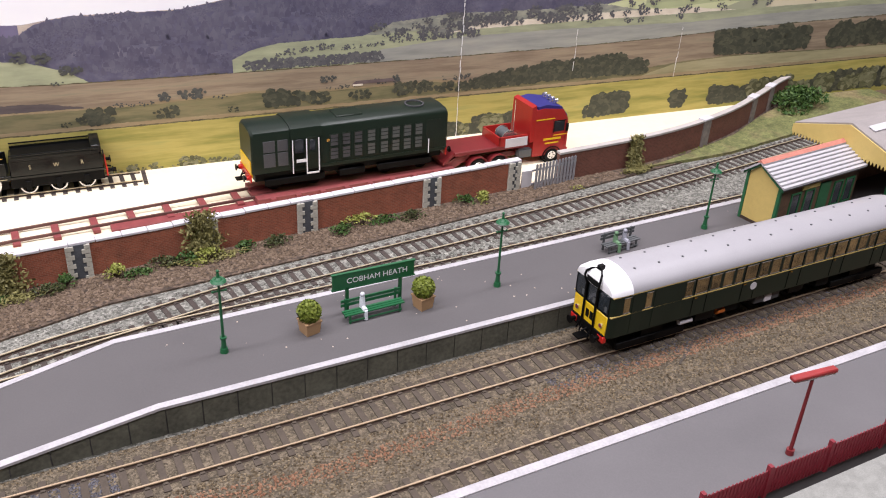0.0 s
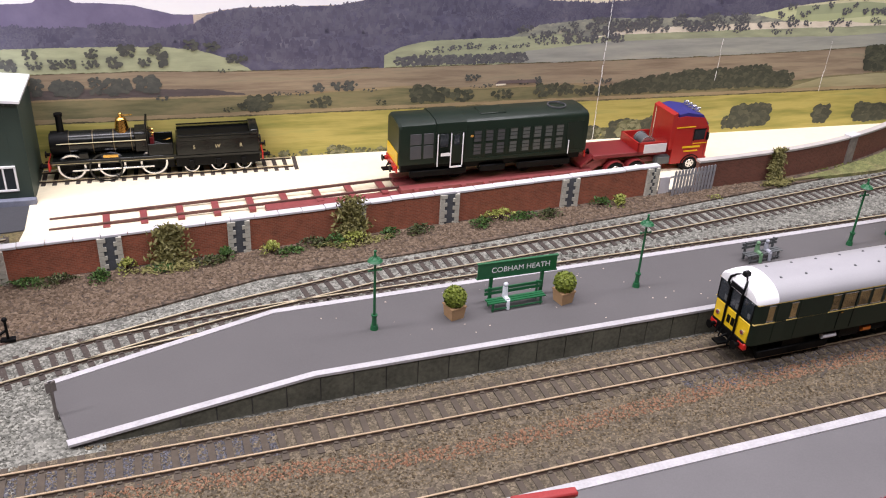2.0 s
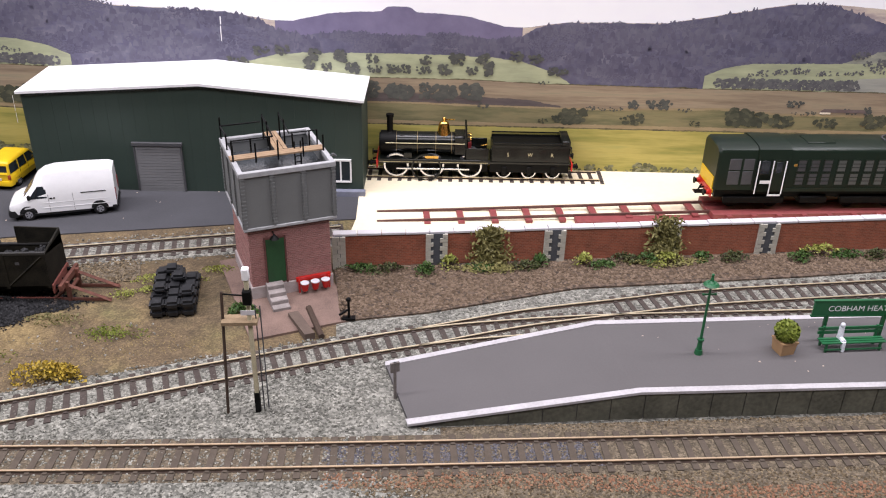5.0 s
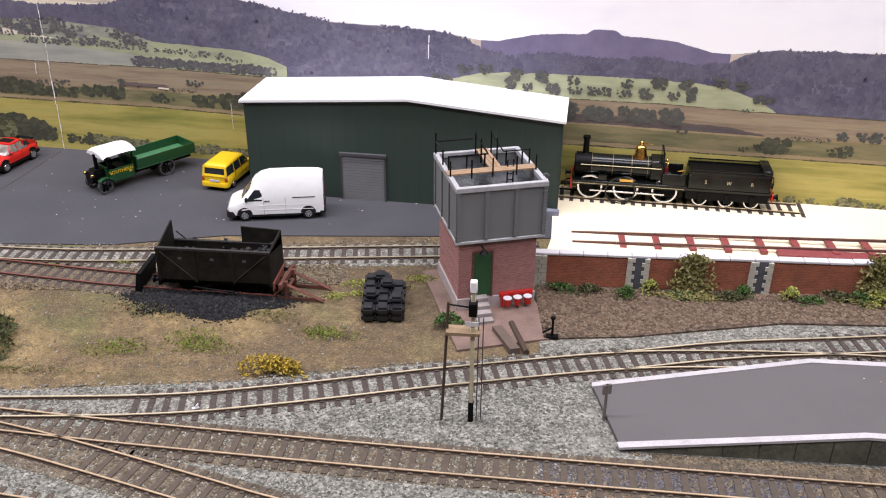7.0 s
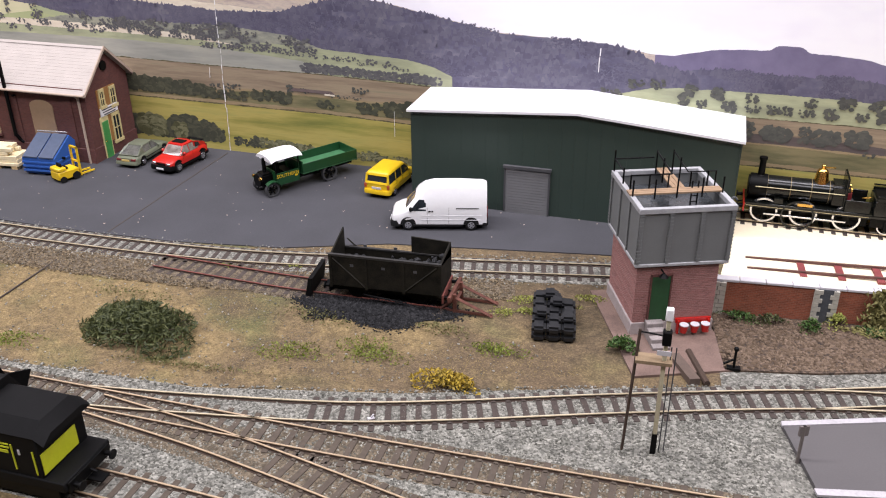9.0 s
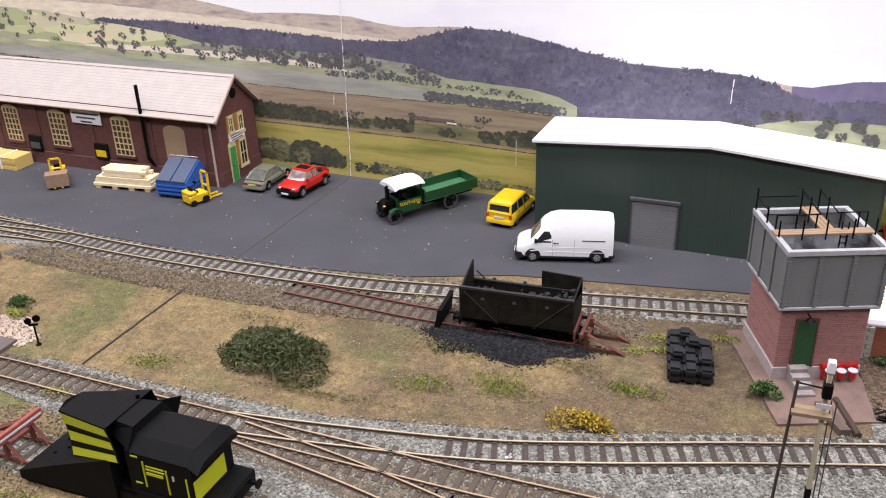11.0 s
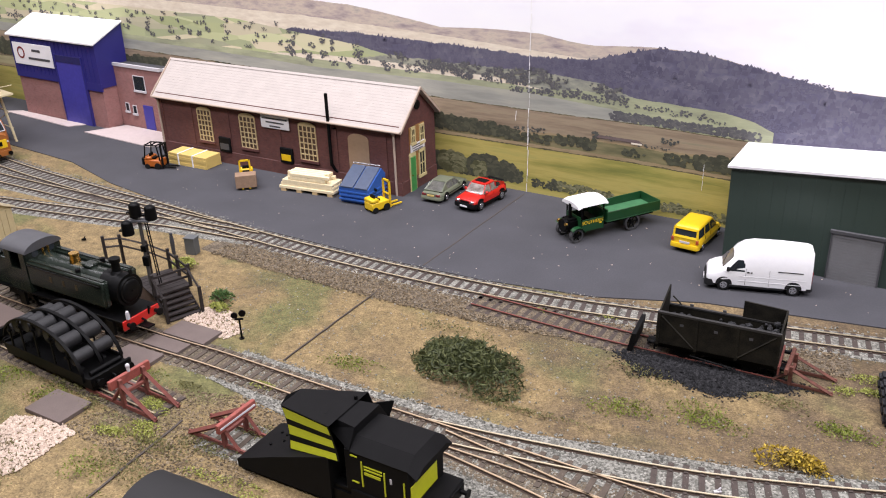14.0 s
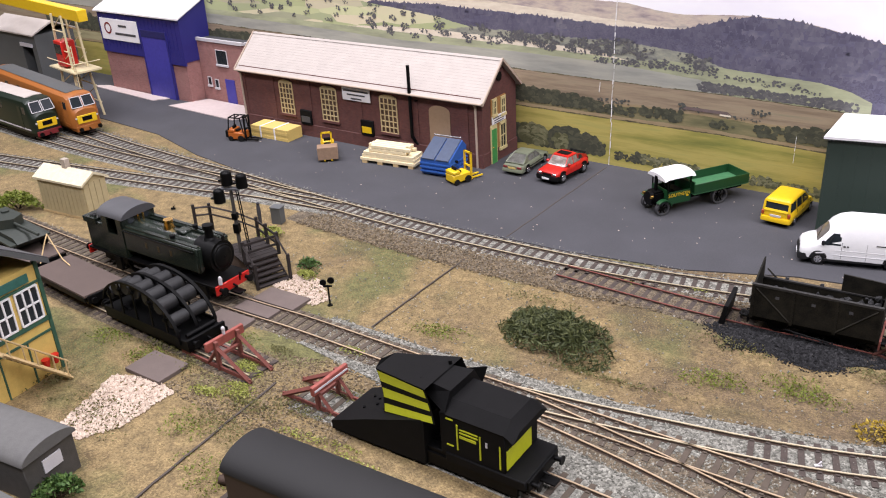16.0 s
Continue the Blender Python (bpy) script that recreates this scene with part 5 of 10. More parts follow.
def roller_wagon():
    t = thing("drum_wagon", "black wagon with rows of drums between curved plates", "wagon", -741, 316, 0, 174)
    arch = [(-42, 15), (-40, 21), (-34, 29), (-25, 35.5), (-13, 40), (2, 42), (16, 41), (28, 36.5), (38, 29), (43, 20)]
    fine = [tuple(q[:2]) for q, h in curve_points(arch, 4)]

    def arch_z(x):
        return min(fine, key=lambda p: abs(p[0] - x))[1]
    for y in (-15.5, 15.5):
        part("side_frame", S().prism([(-42, 9), (43, 9), (43, 15), (-42, 15)], "y", y - 0.8, y + 0.8), BLACK, t, "black lower side frame")
        for x in (-30, -14, 4, 20, 34):
            part("rim_strut", S().tube([(x, y, 12), (x, y, arch_z(x) - 0.5)], 0.8, 5), BLACK, t)
            part("bolt", S().cyl((x, y - 1.8, arch_z(x) - 6), (x, y + 1.8, arch_z(x) - 6), 1.3, n=8), BLACK, t)
    for y in (-15.5, 0, 15.5):
        part("side_rim", S().loft([[(p[0], y - 1.2, p[1] - 0.8), (p[0], y + 1.2, p[1] - 0.8), (p[0], y + 1.2, p[1] + 0.9), (p[0], y - 1.2, p[1] + 0.9)] for p in fine]), BLACK, t, "black curved rim")
    DR = mat("drum_grey", (0.013, 0.013, 0.014), 0.5, var=0.25, spec=0.4)
    for x, r in ((-33, 4.6), (-22, 5.4), (-10, 5.4), (3, 5.2), (15, 5.0), (27, 5.0), (36, 4.5)):
        for y0, y1 in ((-14.6, -0.8), (0.8, 14.6)):
            part("drum", S().cyl((x, y0, arch_z(x) - r - 0.8), (x, y1, arch_z(x) - r - 0.8), r, n=20).bevel(0.5), DR, t, "dark grey drum")
    part("deck", S().box(-50, 46, -15, 15, 5, 13).bevel(0.4), BLACK, t)
    part("end_roller", S().cyl((-45, -12, 15), (-45, 12, 15), 1.6, n=12), BLACK, t)
    part("end_sill", S().box(-51, -49, -16, 16, 9, 15).bevel(0.3), BLACK, t)
    wheelset(t, (-28, 28), 6.3, 9.4)
    for ax in (-33, 23):
        for ay in (-14, 12.6):
            part("axle_guard", S().box(ax, ax + 10, ay, ay + 1.4, 5, 10), BLACK, t)
    buffers(t, -51, 12, -1, beam=BLACK)
    buffers(t, 46.6, 12, 1, beam=BLACK)
    return t


roller_wagon()


def flat_wagon(x, y, rz, L, label):
    t = thing("flat_wagon", label, "wagon", x, y, 0, rz)
    DB = mat("dusty_brown_deck", (0.085, 0.061, 0.052), 0.85, var=0.12, scale=60)
    part("deck", S().box(-L / 2, L / 2, -17, 17, 14, 16.2).bevel(0.3), DB, t, "dusty brown deck")
    part("side_sill", S().box(-L / 2, L / 2, -17.4, -16.2, 11, 14.6).box(-L / 2, L / 2, 16.2, 17.4, 11, 14.6), BLACK, t)
    part("underframe", S().box(-L / 2 + 4, L / 2 - 4, -9, 9, 8, 14), BLACK, t)
    wheelset(t, (-L / 2 + 20, L / 2 - 20), 6.0, 9.1)
    buffers(t, -L / 2 - 0.6, 12, -1, beam=BLACK)
    buffers(t, L / 2 + 0.6, 12, 1, beam=BLACK)
    return t


flat_wagon(-845, 327, 172, 78, "flat wagon with an empty dusty brown deck")
flat_wagon(-945, 343.5, 170, 104, "flat wagon that carries an armoured vehicle")


def armoured(x, y, z, rz):
    t = thing("toy_tank", "grey-green toy armoured vehicle chained to a flat wagon", "toy tank", x, y, z, rz)
    AG = mat("army_green", (0.022, 0.028, 0.022), 0.6, var=0.2)
    part("hull", S().prism([(-38, 4), (30, 4), (42, 12), (36, 16), (-34, 16), (-40, 12)], "y", -12, 12).bevel(0.5), AG, t)
    for sd in (-1, 1):
        part("track_guard", S().box(-40, 40, sd * 14 - 3, sd * 14 + 3, 10, 12).bevel(0.3), AG, t)
        for k in range(6):
            part("road_wheel", S().cyl((-30 + 12 * k, sd * 11.5, 4.4), (-30 + 12 * k, sd * 16, 4.4), 4.2, n=14), MATT_BLACK, t)
    part("turret", S().prism([(-18, -9), (10, -10), (16, 0), (10, 10), (-18, 9)], "z", 16, 24).bevel(0.8), AG, t)
    part("gun_barrel", S().cyl((12, 0, 20), (58, 0, 21), 1.2, n=10), AG, t)
    part("hatch", S().cyl((-6, 3, 24), (-6, 3, 25.6), 3.4, n=14), AG, t)
    for i in range(4):
        part("stowage_box", S().box(-34 + 9 * i, -28 + 9 * i, -11, -6, 16, 19).bevel(0.4), AG, t)
    return t


armoured(-952, 345, 16.2, -10)
solo("tie_rope", S().tube([(-888, 326, 16.6), (-893, 338, 31), (-896, 343, 34)], 0.5).tube([(-896, 343, 33), (-876, 338, 18), (-862, 334, 16.8)], 0.5), TIMBER, "pale twisted tie-down rope on the wagon", "rope")


def nose_diesel(name, label, x, y, rz, body, panel, roofc, flat=False):
    t = thing(name, label, "locomotive", x, y, 0, rz)
    L = 250.0

    def sec(px, w, top, z0=12):
        return [(px, -w, z0), (px, w, z0), (px, w, top - 9), (px, w * 0.92, top - 4.5), (px, w * 0.6, top - 1.2), (px, 0, top), (px, -w * 0.6, top - 1.2), (px, -w * 0.92, top - 4.5), (px, -w, top - 9)]
    prof = [sec(0, 14.5, 34), sec(3, 16.4, 37), sec(9, 17.2, 50.5), sec(16, 17.6, 53), sec(L - 4, 17.6, 53), sec(L, 16, 48)]
    part("body", S().loft(prof), body, t, "painted body with rounded nose")
    part("roof_panel", S().loft([[(px, y2, 53.6 - (y2 / 13) ** 2 * 1.6) for y2 in (-11, -6, 0, 6, 11)] + [(px, 0, 51)] for px in (18, L - 10)]), roofc, t, "grey roof")
    part("warning_panel", S().box(-0.6, 1, -12, 12, 17, 27).bevel(0.4), panel, t, "yellow warning panel")
    part("headcode_box", S().box(-1.1, 0, -6, 6, 20, 25), BLACK, t)
    for y0, y1 in ((-14, -1), (1, 14)):
        g = S()
        g.loft([[(2.6, y0, 36.5), (2.6, y1, 36.5), (2.2, y1, 36.2), (2.2, y0, 36.2)], [(8.2, y0 * 0.93, 47.6), (8.2, y1 * 0.93, 47.6), (7.6, y1 * 0.93, 47.8), (7.6, y0 * 0.93, 47.8)]])
        w = part("windscreen", g, DARK_GLASS, t)
        part("window_frame", S().tube([(2.2, y0, 36.4), (2.2, y1, 36.4), (7.6, y1 * 0.93, 47.9), (7.6, y0 * 0.93, 47.9), (2.2, y0, 36.4)], 0.5), OFFWHITE, w)
    for sd in (-1, 1):
        part("side_window", S().box(12, 20, sd * 17.5 - 0.2, sd * 17.5 + 0.2, 34, 43).bevel(0.5), DARK_GLASS, t)
        part("cab_door", S().box(23, 31, sd * 17.7 - 0.2, sd * 17.7 + 0.2, 14, 43), body, t)
        part("waist_band", S().box(8, L - 4, sd * 17.7 - 0.2, sd * 17.7 + 0.2, 15, 16.5), OFFWHITE if not flat else body, t)
        for k in range(4):
            part("side_window", S().box(70 + k * 40, 80 + k * 40, sd * 17.6 - 0.2, sd * 17.6 + 0.2, 34, 42).bevel(0.5), DARK_GLASS, t)
        part("nose_lamp", S().cyl((-0.8, sd * 13, 24), (0.6, sd * 13, 24), 1.2, n=12), OFFWHITE, t)
        part("buffer_cowl", S().box(-1.4, 3, sd * 11 - 3, sd * 11 + 3, 9, 14).bevel(0.6), body if flat else DARKRED, t)
    part("skirt", S().box(0, L, -15, 15, 8, 12.4), body if flat else BLACK, t)
    for bx in (46, L - 46):
        part("bogie", S().box(bx - 34, bx + 34, -14, -12, 4.5, 10).box(bx - 34, bx + 34, 12, 14, 4.5, 10), BLACK, t)
        wheelset(t, (bx - 26, bx, bx + 26), 6.6, 9.7)
    buffers(t, -1, 11, -1, beam=body if flat else DARKRED)
    return t


nose_diesel("diesel_locomotive", "golden-brown diesel locomotive with yellow nose panel and grey roof", -1178, 605, 166, mat("golden_brown_paint", (0.31, 0.105, 0.022), 0.4, var=0.08, bump=0.03), YELLOW, GREY, True)
nose_diesel("diesel_locomotive", "dark green diesel locomotive with yellow nose panel and pale roof", -1210, 573, 171, GREEN_LOCO, YELLOW, ROOF_PALE)


def coal_wagon():
    t = thing("coal_wagon", "derelict black steel wagon with open end doors, half full of coal", "wagon", -335.5, 505, 0, 0)
    DW = mat("sooty_steel", (0.0022, 0.0024, 0.0020), 0.75, var=0.7, scale=140, col2=(0.012, 0.0105, 0.007), spec=0.2)
    for sd in (-1, 1):
        y = sd * 14.6
        part("side_sheet", S().box(-38.5, 38.5, y - 0.6, y + 0.6, 14, 37 if sd < 0 else 29).bevel(0.2), DW, t, "sooty black side sheet")
        for px in (-38, -13, 13, 38):
            part("side_post", S().box(px - 0.9, px + 0.9, y + sd * 0.5 - 0.8, y + sd * 0.5 + 0.8, 13, 37 if sd < 0 else 29), DW, t)
        for a, b in (((-36, 35), (-14, 15)), ((36, 35), (14, 15))):
            part("diagonal_brace", S().tube([(a[0], y + sd * 0.9, a[1]), (b[0], y + sd * 0.9, b[1])], 0.6, 4), DW, t)
        part("top_rail", S().box(-39, 39, y - 1.1, y + 1.1, 36.5 if sd < 0 else 28.5, 38 if sd < 0 else 29.6), mat("worn_black_edge", (0.02, 0.019, 0.018), 0.6, var=0.4) if sd < 0 else bpy.data.materials["worn_black_edge"], t)
        for px in (-24, -2, 20):
            part("hinge_plate", S().box(px, px + 2.4, y + sd * 0.5 - 0.3, y + sd * 0.5 + 0.3, 29.6, 31.4), DARKGREY, t)
    part("end_sheet", S().prism([(-15, 14), (15, 14), (15, 30), (-15, 37)], "x", -39, -37.8), DW, t)
    part("open_flap", S().prism([(-14.5, 36.5), (14.5, 28), (14.5, 44), (12, 43.5)], "x", -38.6, -37.6), DW, t, "upright open flap")
    part("far_flap", S().prism([(11, 28), (38.6, 28), (38.6, 40), (11, 41.5)], "y", 14.2, 15.4), DW, t)
    part("sloping_end", S().prism([(-15, 36.5), (15, 30), (15, 40), (-13, 37.6)], "x", 37.8, 39), DW, t)
    part("end_door", S().box(37.8, 39, -15, 15, 14, 37), DW, t)
    part("floor", S().box(-38, 38, -14, 14, 13, 15), BLACK, t)
    coal = S()
    for i in range(160):
        x = prng.uniform(-36, 36)
        coal.lump((x, prng.uniform(-13, 13), 22 + 0.1 * x + 6 * (x / 36) ** 2 * 0.4 + prng.uniform(0, 4)), prng.uniform(1.0, 2.6), 1, 0.3)
    part("coal_load", coal.box(-37, 37, -13.6, 13.6, 15, 20), COAL, t, "load of coal", 0)
    part("underframe", S().box(-39, 39, -11, 11, 9, 13), BLACK, t)
    wheelset(t, (-22, 22), 6.2, 9.3)
    part("brake_lever", S().tube([(-16, -15, 9), (12, -15, 6)], 0.6), BLACK, t)
    buffers(t, -39.6, 11.5, -1, beam=BLACK)
    buffers(t, 39.6, 11.5, 1, beam=RUSTRED)
    return t


coal_wagon()


def coach():
    t = thing("railway_coach", "dark brown coach with a plain dark grey curved roof", "coach", -556, 208, 0, -0.5)
    L = 250.0
    part("body", S().box(0, L, -16.6, 16.6, 12, 36).bevel(0.4), mat("coach_brown", (0.025, 0.014, 0.013), 0.6, var=0.2), t, "dark brown body")
    part("roof", S().loft([[(x, 17.6 * math.cos(g), 36 + 9 * math.sin(g)) for g in [math.pi * k / 14 for k in range(15)]] for x in (-1, L + 1)]), mat("coach_roof", (0.0065, 0.0063, 0.0066), 0.75, var=0.12, scale=50), t, "dark grey roof")
    part("underframe", S().box(2, L - 2, -13, 13, 8, 12), BLACK, t)
    for bx in (36, L - 36):
        wheelset(t, (bx - 16, bx + 16), 6.3, 9.4)
    buffers(t, -0.6, 11.5, -1, beam=BLACK)
    return t


coach()

# ---- buildings ----
def green_shed():
    t = thing("industrial_shed", "dark green clad industrial shed with white low-pitched roof and roller door", "shed", -103, 651, 0, -4.0)
    W, D, zl, zr, za, xa = 262.0, 66.0, 81.0, 79.0, 90.0, -124.0

    def top(x):
        return zr + (za - zr) * x / xa if x > xa else za + (zl - za) * (x - xa) / (-W - xa)
    part("shell", S().prism([(0, 0), (0, zr - 1), (xa, za - 1), (-W, zl - 1), (-W, 0)], "y", 1, D), GREEN_SHED, t, smooth=0)
    x = 0.0
    while x > -W + 1:
        x2 = max(x - 10.4, -W)
        if not (-146 < x - 5 and x - 5 < -146):
            part("cladding_panel", S().prism([(x - 0.03, 0.3), (x - 0.03, top(x) - 0.4), (x2 + 0.03, top(x2) - 0.4), (x2 + 0.03, 0.3)], "y", 0.5, 0.95), GREEN_SHED, t, smooth=0)
        x = x2
    part("roof", S().prism([(2.5, zr + 0.2), (2.5, zr + 2.2), (xa, za + 2.2), (-W - 2.5, zl + 2.2), (-W - 2.5, zl + 0.2), (xa, za + 0.2)], "y", -3, D + 2), WHITE, t, "white sheet roof", 0)
    trim = S()
    for k in range(88):
        a = 1 - k * 3.0
        if a - 2 < -W:
            break
        trim.box(a - 1.6, a, -0.8, 0.4, top(a) - 2.0, top(a) + 0.1)
    part("eaves_trim", trim, DARKGREY, t, "dark eaves trim", 0)
    part("corner_trim", S().box(-0.3, 0.5, -0.4, 0.8, 0, zr - 1), GREEN_SHED, t)
    dx = -180.0
    door = part("roller_door", S().box(dx, dx + 36, -0.7, 0.5, 0, 40), mat("roller_grey", (0.17, 0.17, 0.175), 0.6, var=0.1, scale=80), t, "grey roller door")
    for k in range(16):
        part("door_slat", S().box(dx + 0.8, dx + 35.2, -0.95, -0.6, 1 + 2.4 * k, 3 + 2.4 * k), bpy.data.materials["roller_grey"], door)
    for fx in (dx - 1.2, dx + 36):
        part("door_post", S().box(fx, fx + 1.2, -1.4, 0.4, 0, 42), DARKGREY, t)
    part("lintel", S().box(dx - 2, dx + 38, -2.2, 0.4, 40, 43).bevel(0.3), DARKGREY, t)
    w = part("window", S().box(-24, -10, -0.6, 0.4, 13, 30), DARK_GLASS, t)
    part("window_frame", S().box(-25.2, -24, -1.4, 0.3, 12, 31).box(-10, -8.8, -1.4, 0.3, 12, 31).box(-25.2, -8.8, -1.4, 0.3, 30, 31.4).box(-25.2, -8.8, -1.4, 0.3, 11.6, 13).box(-18, -16.8, -1.2, 0.3, 13, 30), WHITE, w, "white window frame")
    part("plinth_box", S().box(-24, 2, -5, 0.4, 0, 5.5).bevel(0.5), mat("blue_grey_brick", (0.16, 0.17, 0.22), 0.8), t, "blue-grey low plinth")
    return t


green_shed()


STEP_GREY = mat("weathered_step", (0.24, 0.21, 0.20), 0.85, var=0.3, scale=150)


def water_tower():
    t = thing("water_tower", "water tower with grey riveted tank on a pink brick base", "water tower", -173, 488, 0, 18.5)
    part("pad", S().box(-10, 56, -44, 60, -1, 1.6), mat("paved_pad", (0.16, 0.105, 0.085), 0.85, var=0.35, scale=70), t, "brown paved pad", 0)
    base = part("brick_base", S().box(2, 54, 2, 56, 1, 51), BRICK_PINK, t, "pink brick base", 0)
    course = S()
    z = 3.0
    while z < 50:
        course.box(1.8, 54.2, 1.8, 56.2, z, z + 1.1)
        z += 1.5
    tagged(part("stone_facing", course, BRICK_PINK, base, smooth=0), kind="stuff")
    part("plinth", S().box(0.6, 55, 1, 57, 1, 10).bevel(0.4), mat("pink_grey_render", (0.36, 0.31, 0.30), 0.85, var=0.15), t, "grey-pink plinth")
    # tank
    T = mat("tank_grey", (0.145, 0.15, 0.15), 0.55, var=0.1, scale=60)
    for w in ((0, 58, 0, 1.2), (0, 58, 60.8, 62), (0, 1.2, 1.2, 60.8), (56.8, 58, 1.2, 60.8)):
        part("tank_wall", S().box(*w, 53, 88), T, t, "grey steel tank wall", 0)
    part("tank_floor", S().box(0, 58, 0, 62, 50.5, 53), T, t, "", 0)
    part("bottom_flange", S().box(-0.8, 58.8, -0.8, 62.8, 51, 53).bevel(0.3), mat("pale_grey_rim", (0.34, 0.34, 0.35), 0.6), t)
    part("top_rim", S().box(-1.2, 59.2, -1.2, 2, 87, 90.4).box(-1.2, 59.2, 60, 63.2, 87, 90.4).box(-1.2, 2, 2, 60, 87, 90.4).box(56, 59.2, 2, 60, 87, 90.4).bevel(0.3), bpy.data.materials["pale_grey_rim"], t, "pale grey rim")
    part("water", S().box(1.2, 56.8, 1.2, 60.8, 78, 80), mat("still_water", (0.05, 0.055, 0.06), 0.15, var=0.2), t)
    for sd in range(4):
        for k in range(4):
            u = [0.6, 19, 38.5, 57.4][k] if sd < 2 else [0.6, 21, 41, 61.4][k]
            r = S()
            if sd < 2:
                y = -0.5 if sd == 0 else 62.5
                r.box(u - 0.9, u + 0.9, y - 0.4, y + 0.4, 53, 87)
                for m in range(14):
                    r.box(u - 1.5, u + 1.5, y - 0.55, y + 0.55, 54.5 + m * 2.4, 55.4 + m * 2.4)
            else:
                x = -0.5 if sd == 2 else 58.5
                r.box(x - 0.4, x + 0.4, u - 0.9, u + 0.9, 53, 87)
                for m in range(14):
                    r.box(x - 0.55, x + 0.55, u - 1.5, u + 1.5, 54.5 + m * 2.4, 55.4 + m * 2.4)
            part("flange_rib", r, T, t, smooth=0)
    PLANK = mat("weathered_plank", (0.30, 0.20, 0.12), 0.8, var=0.2, scale=150)
    for k in range(3):
        part("walkway_plank", S().box(-1.5, 58, 20 + k * 2.6, 22.3 + k * 2.6, 90.4, 91.4), PLANK, t, "pale timber plank")
    for k in range(3):
        part("cross_plank", S().box(28 + k * 2.8, 30.4 + k * 2.8, 28, 61, 90.6, 91.5), PLANK, t, "pale timber plank")
    for x, y in ((0, 19), (14, 19), (28, 19), (44, 19), (57, 19), (1, 28), (13, 28), (25, 28), (40, 30), (56, 30), (27, 44), (38, 44), (27, 58), (38, 58), (51, 30), (0, 40), (0, 61)):
        part("rail_post", S().cyl((x, y, 88), (x, y, 101 + (4 if y > 40 else 0)), 0.55, n=8), BLACK, t)
    part("hand_rail", S().tube([(1, 28, 100.5), (27, 28, 100.5), (27, 58, 104)], 0.55), BLACK, t)
    part("hand_rail", S().tube([(0, 40, 99), (0, 61, 99), (26, 61, 99)], 0.55), BLACK, t)
    part("hand_rail", S().tube([(38, 58, 104), (38, 30, 100.5), (56, 30, 100.5)], 0.45), BLACK, t)
    part("ladder", S().tube([(40, 26, 78), (40, 26, 96)], 0.5).tube([(44, 26, 78), (44, 26, 96)], 0.5).tube([(40, 26, 82), (44, 26, 82)], 0.4).tube([(40, 26, 86), (44, 26, 86)], 0.4).tube([(40, 26, 90), (44, 26, 90)], 0.4), BLACK, t)
    part("inlet_pipe", S().tube([(56, 12, 84), (60, 8, 92), (62, 8, 90)], 0.8), GREY, t)
    part("door", S().box(12, 24, 1.0, 2.4, 11, 43).bevel(0.3), mat("door_dark_green", (0.012, 0.06, 0.02), 0.5), t, "dark green door")
    part("door_frame", S().box(11, 12, 0.8, 2, 10, 44).box(24, 25, 0.8, 2, 10, 44).box(11, 25, 0.8, 2, 43, 44.4), BRICK_BROWN, t)
    part("lamp_bracket", S().cyl((17, 1, 48), (17, -4, 48), 0.5, n=8).cyl((17, -4, 45.5), (17, -4, 48), 3.0, 0.8, n=14), BLACK, t, "black lamp over the door")
    for k in range(4):
        part("step", S().box(10, 21, -4 - 5 * k, 2 - 5 * k, 1, 12 - 2.8 * k).bevel(0.3), STEP_GREY, t, "weathered concrete step")
    rack = part("bucket_rack", S().box(30, 53, 0.2, 1.6, 9, 12).box(31, 32, -1.5, 1.5, 1.6, 11).box(51, 52, -1.5, 1.5, 1.6, 11), RED, t, "red rack")
    for k in range(3):
        b = part("fire_bucket", S().cyl((34.5 + 7 * k, -3.4, 4), (34.5 + 7 * k, -3.4, 9.4), 1.9, 2.9, n=16), RED, rack, "red fire bucket")
    for bx in (34.5, 41.5, 48.5):
        part("bucket_mouth", S().cyl((bx, -3.4, 9.3), (bx, -3.4, 9.8), 2.9, n=16), OFFWHITE, rack)
    return t


water_tower()


# workshop panes: the brown-lit interior is put into the glass colour
BROWN_LIT_GLASS = mat("brown_lit_glass", (0.075, 0.042, 0.026), 0.3, var=0.5, scale=90, bump=0)


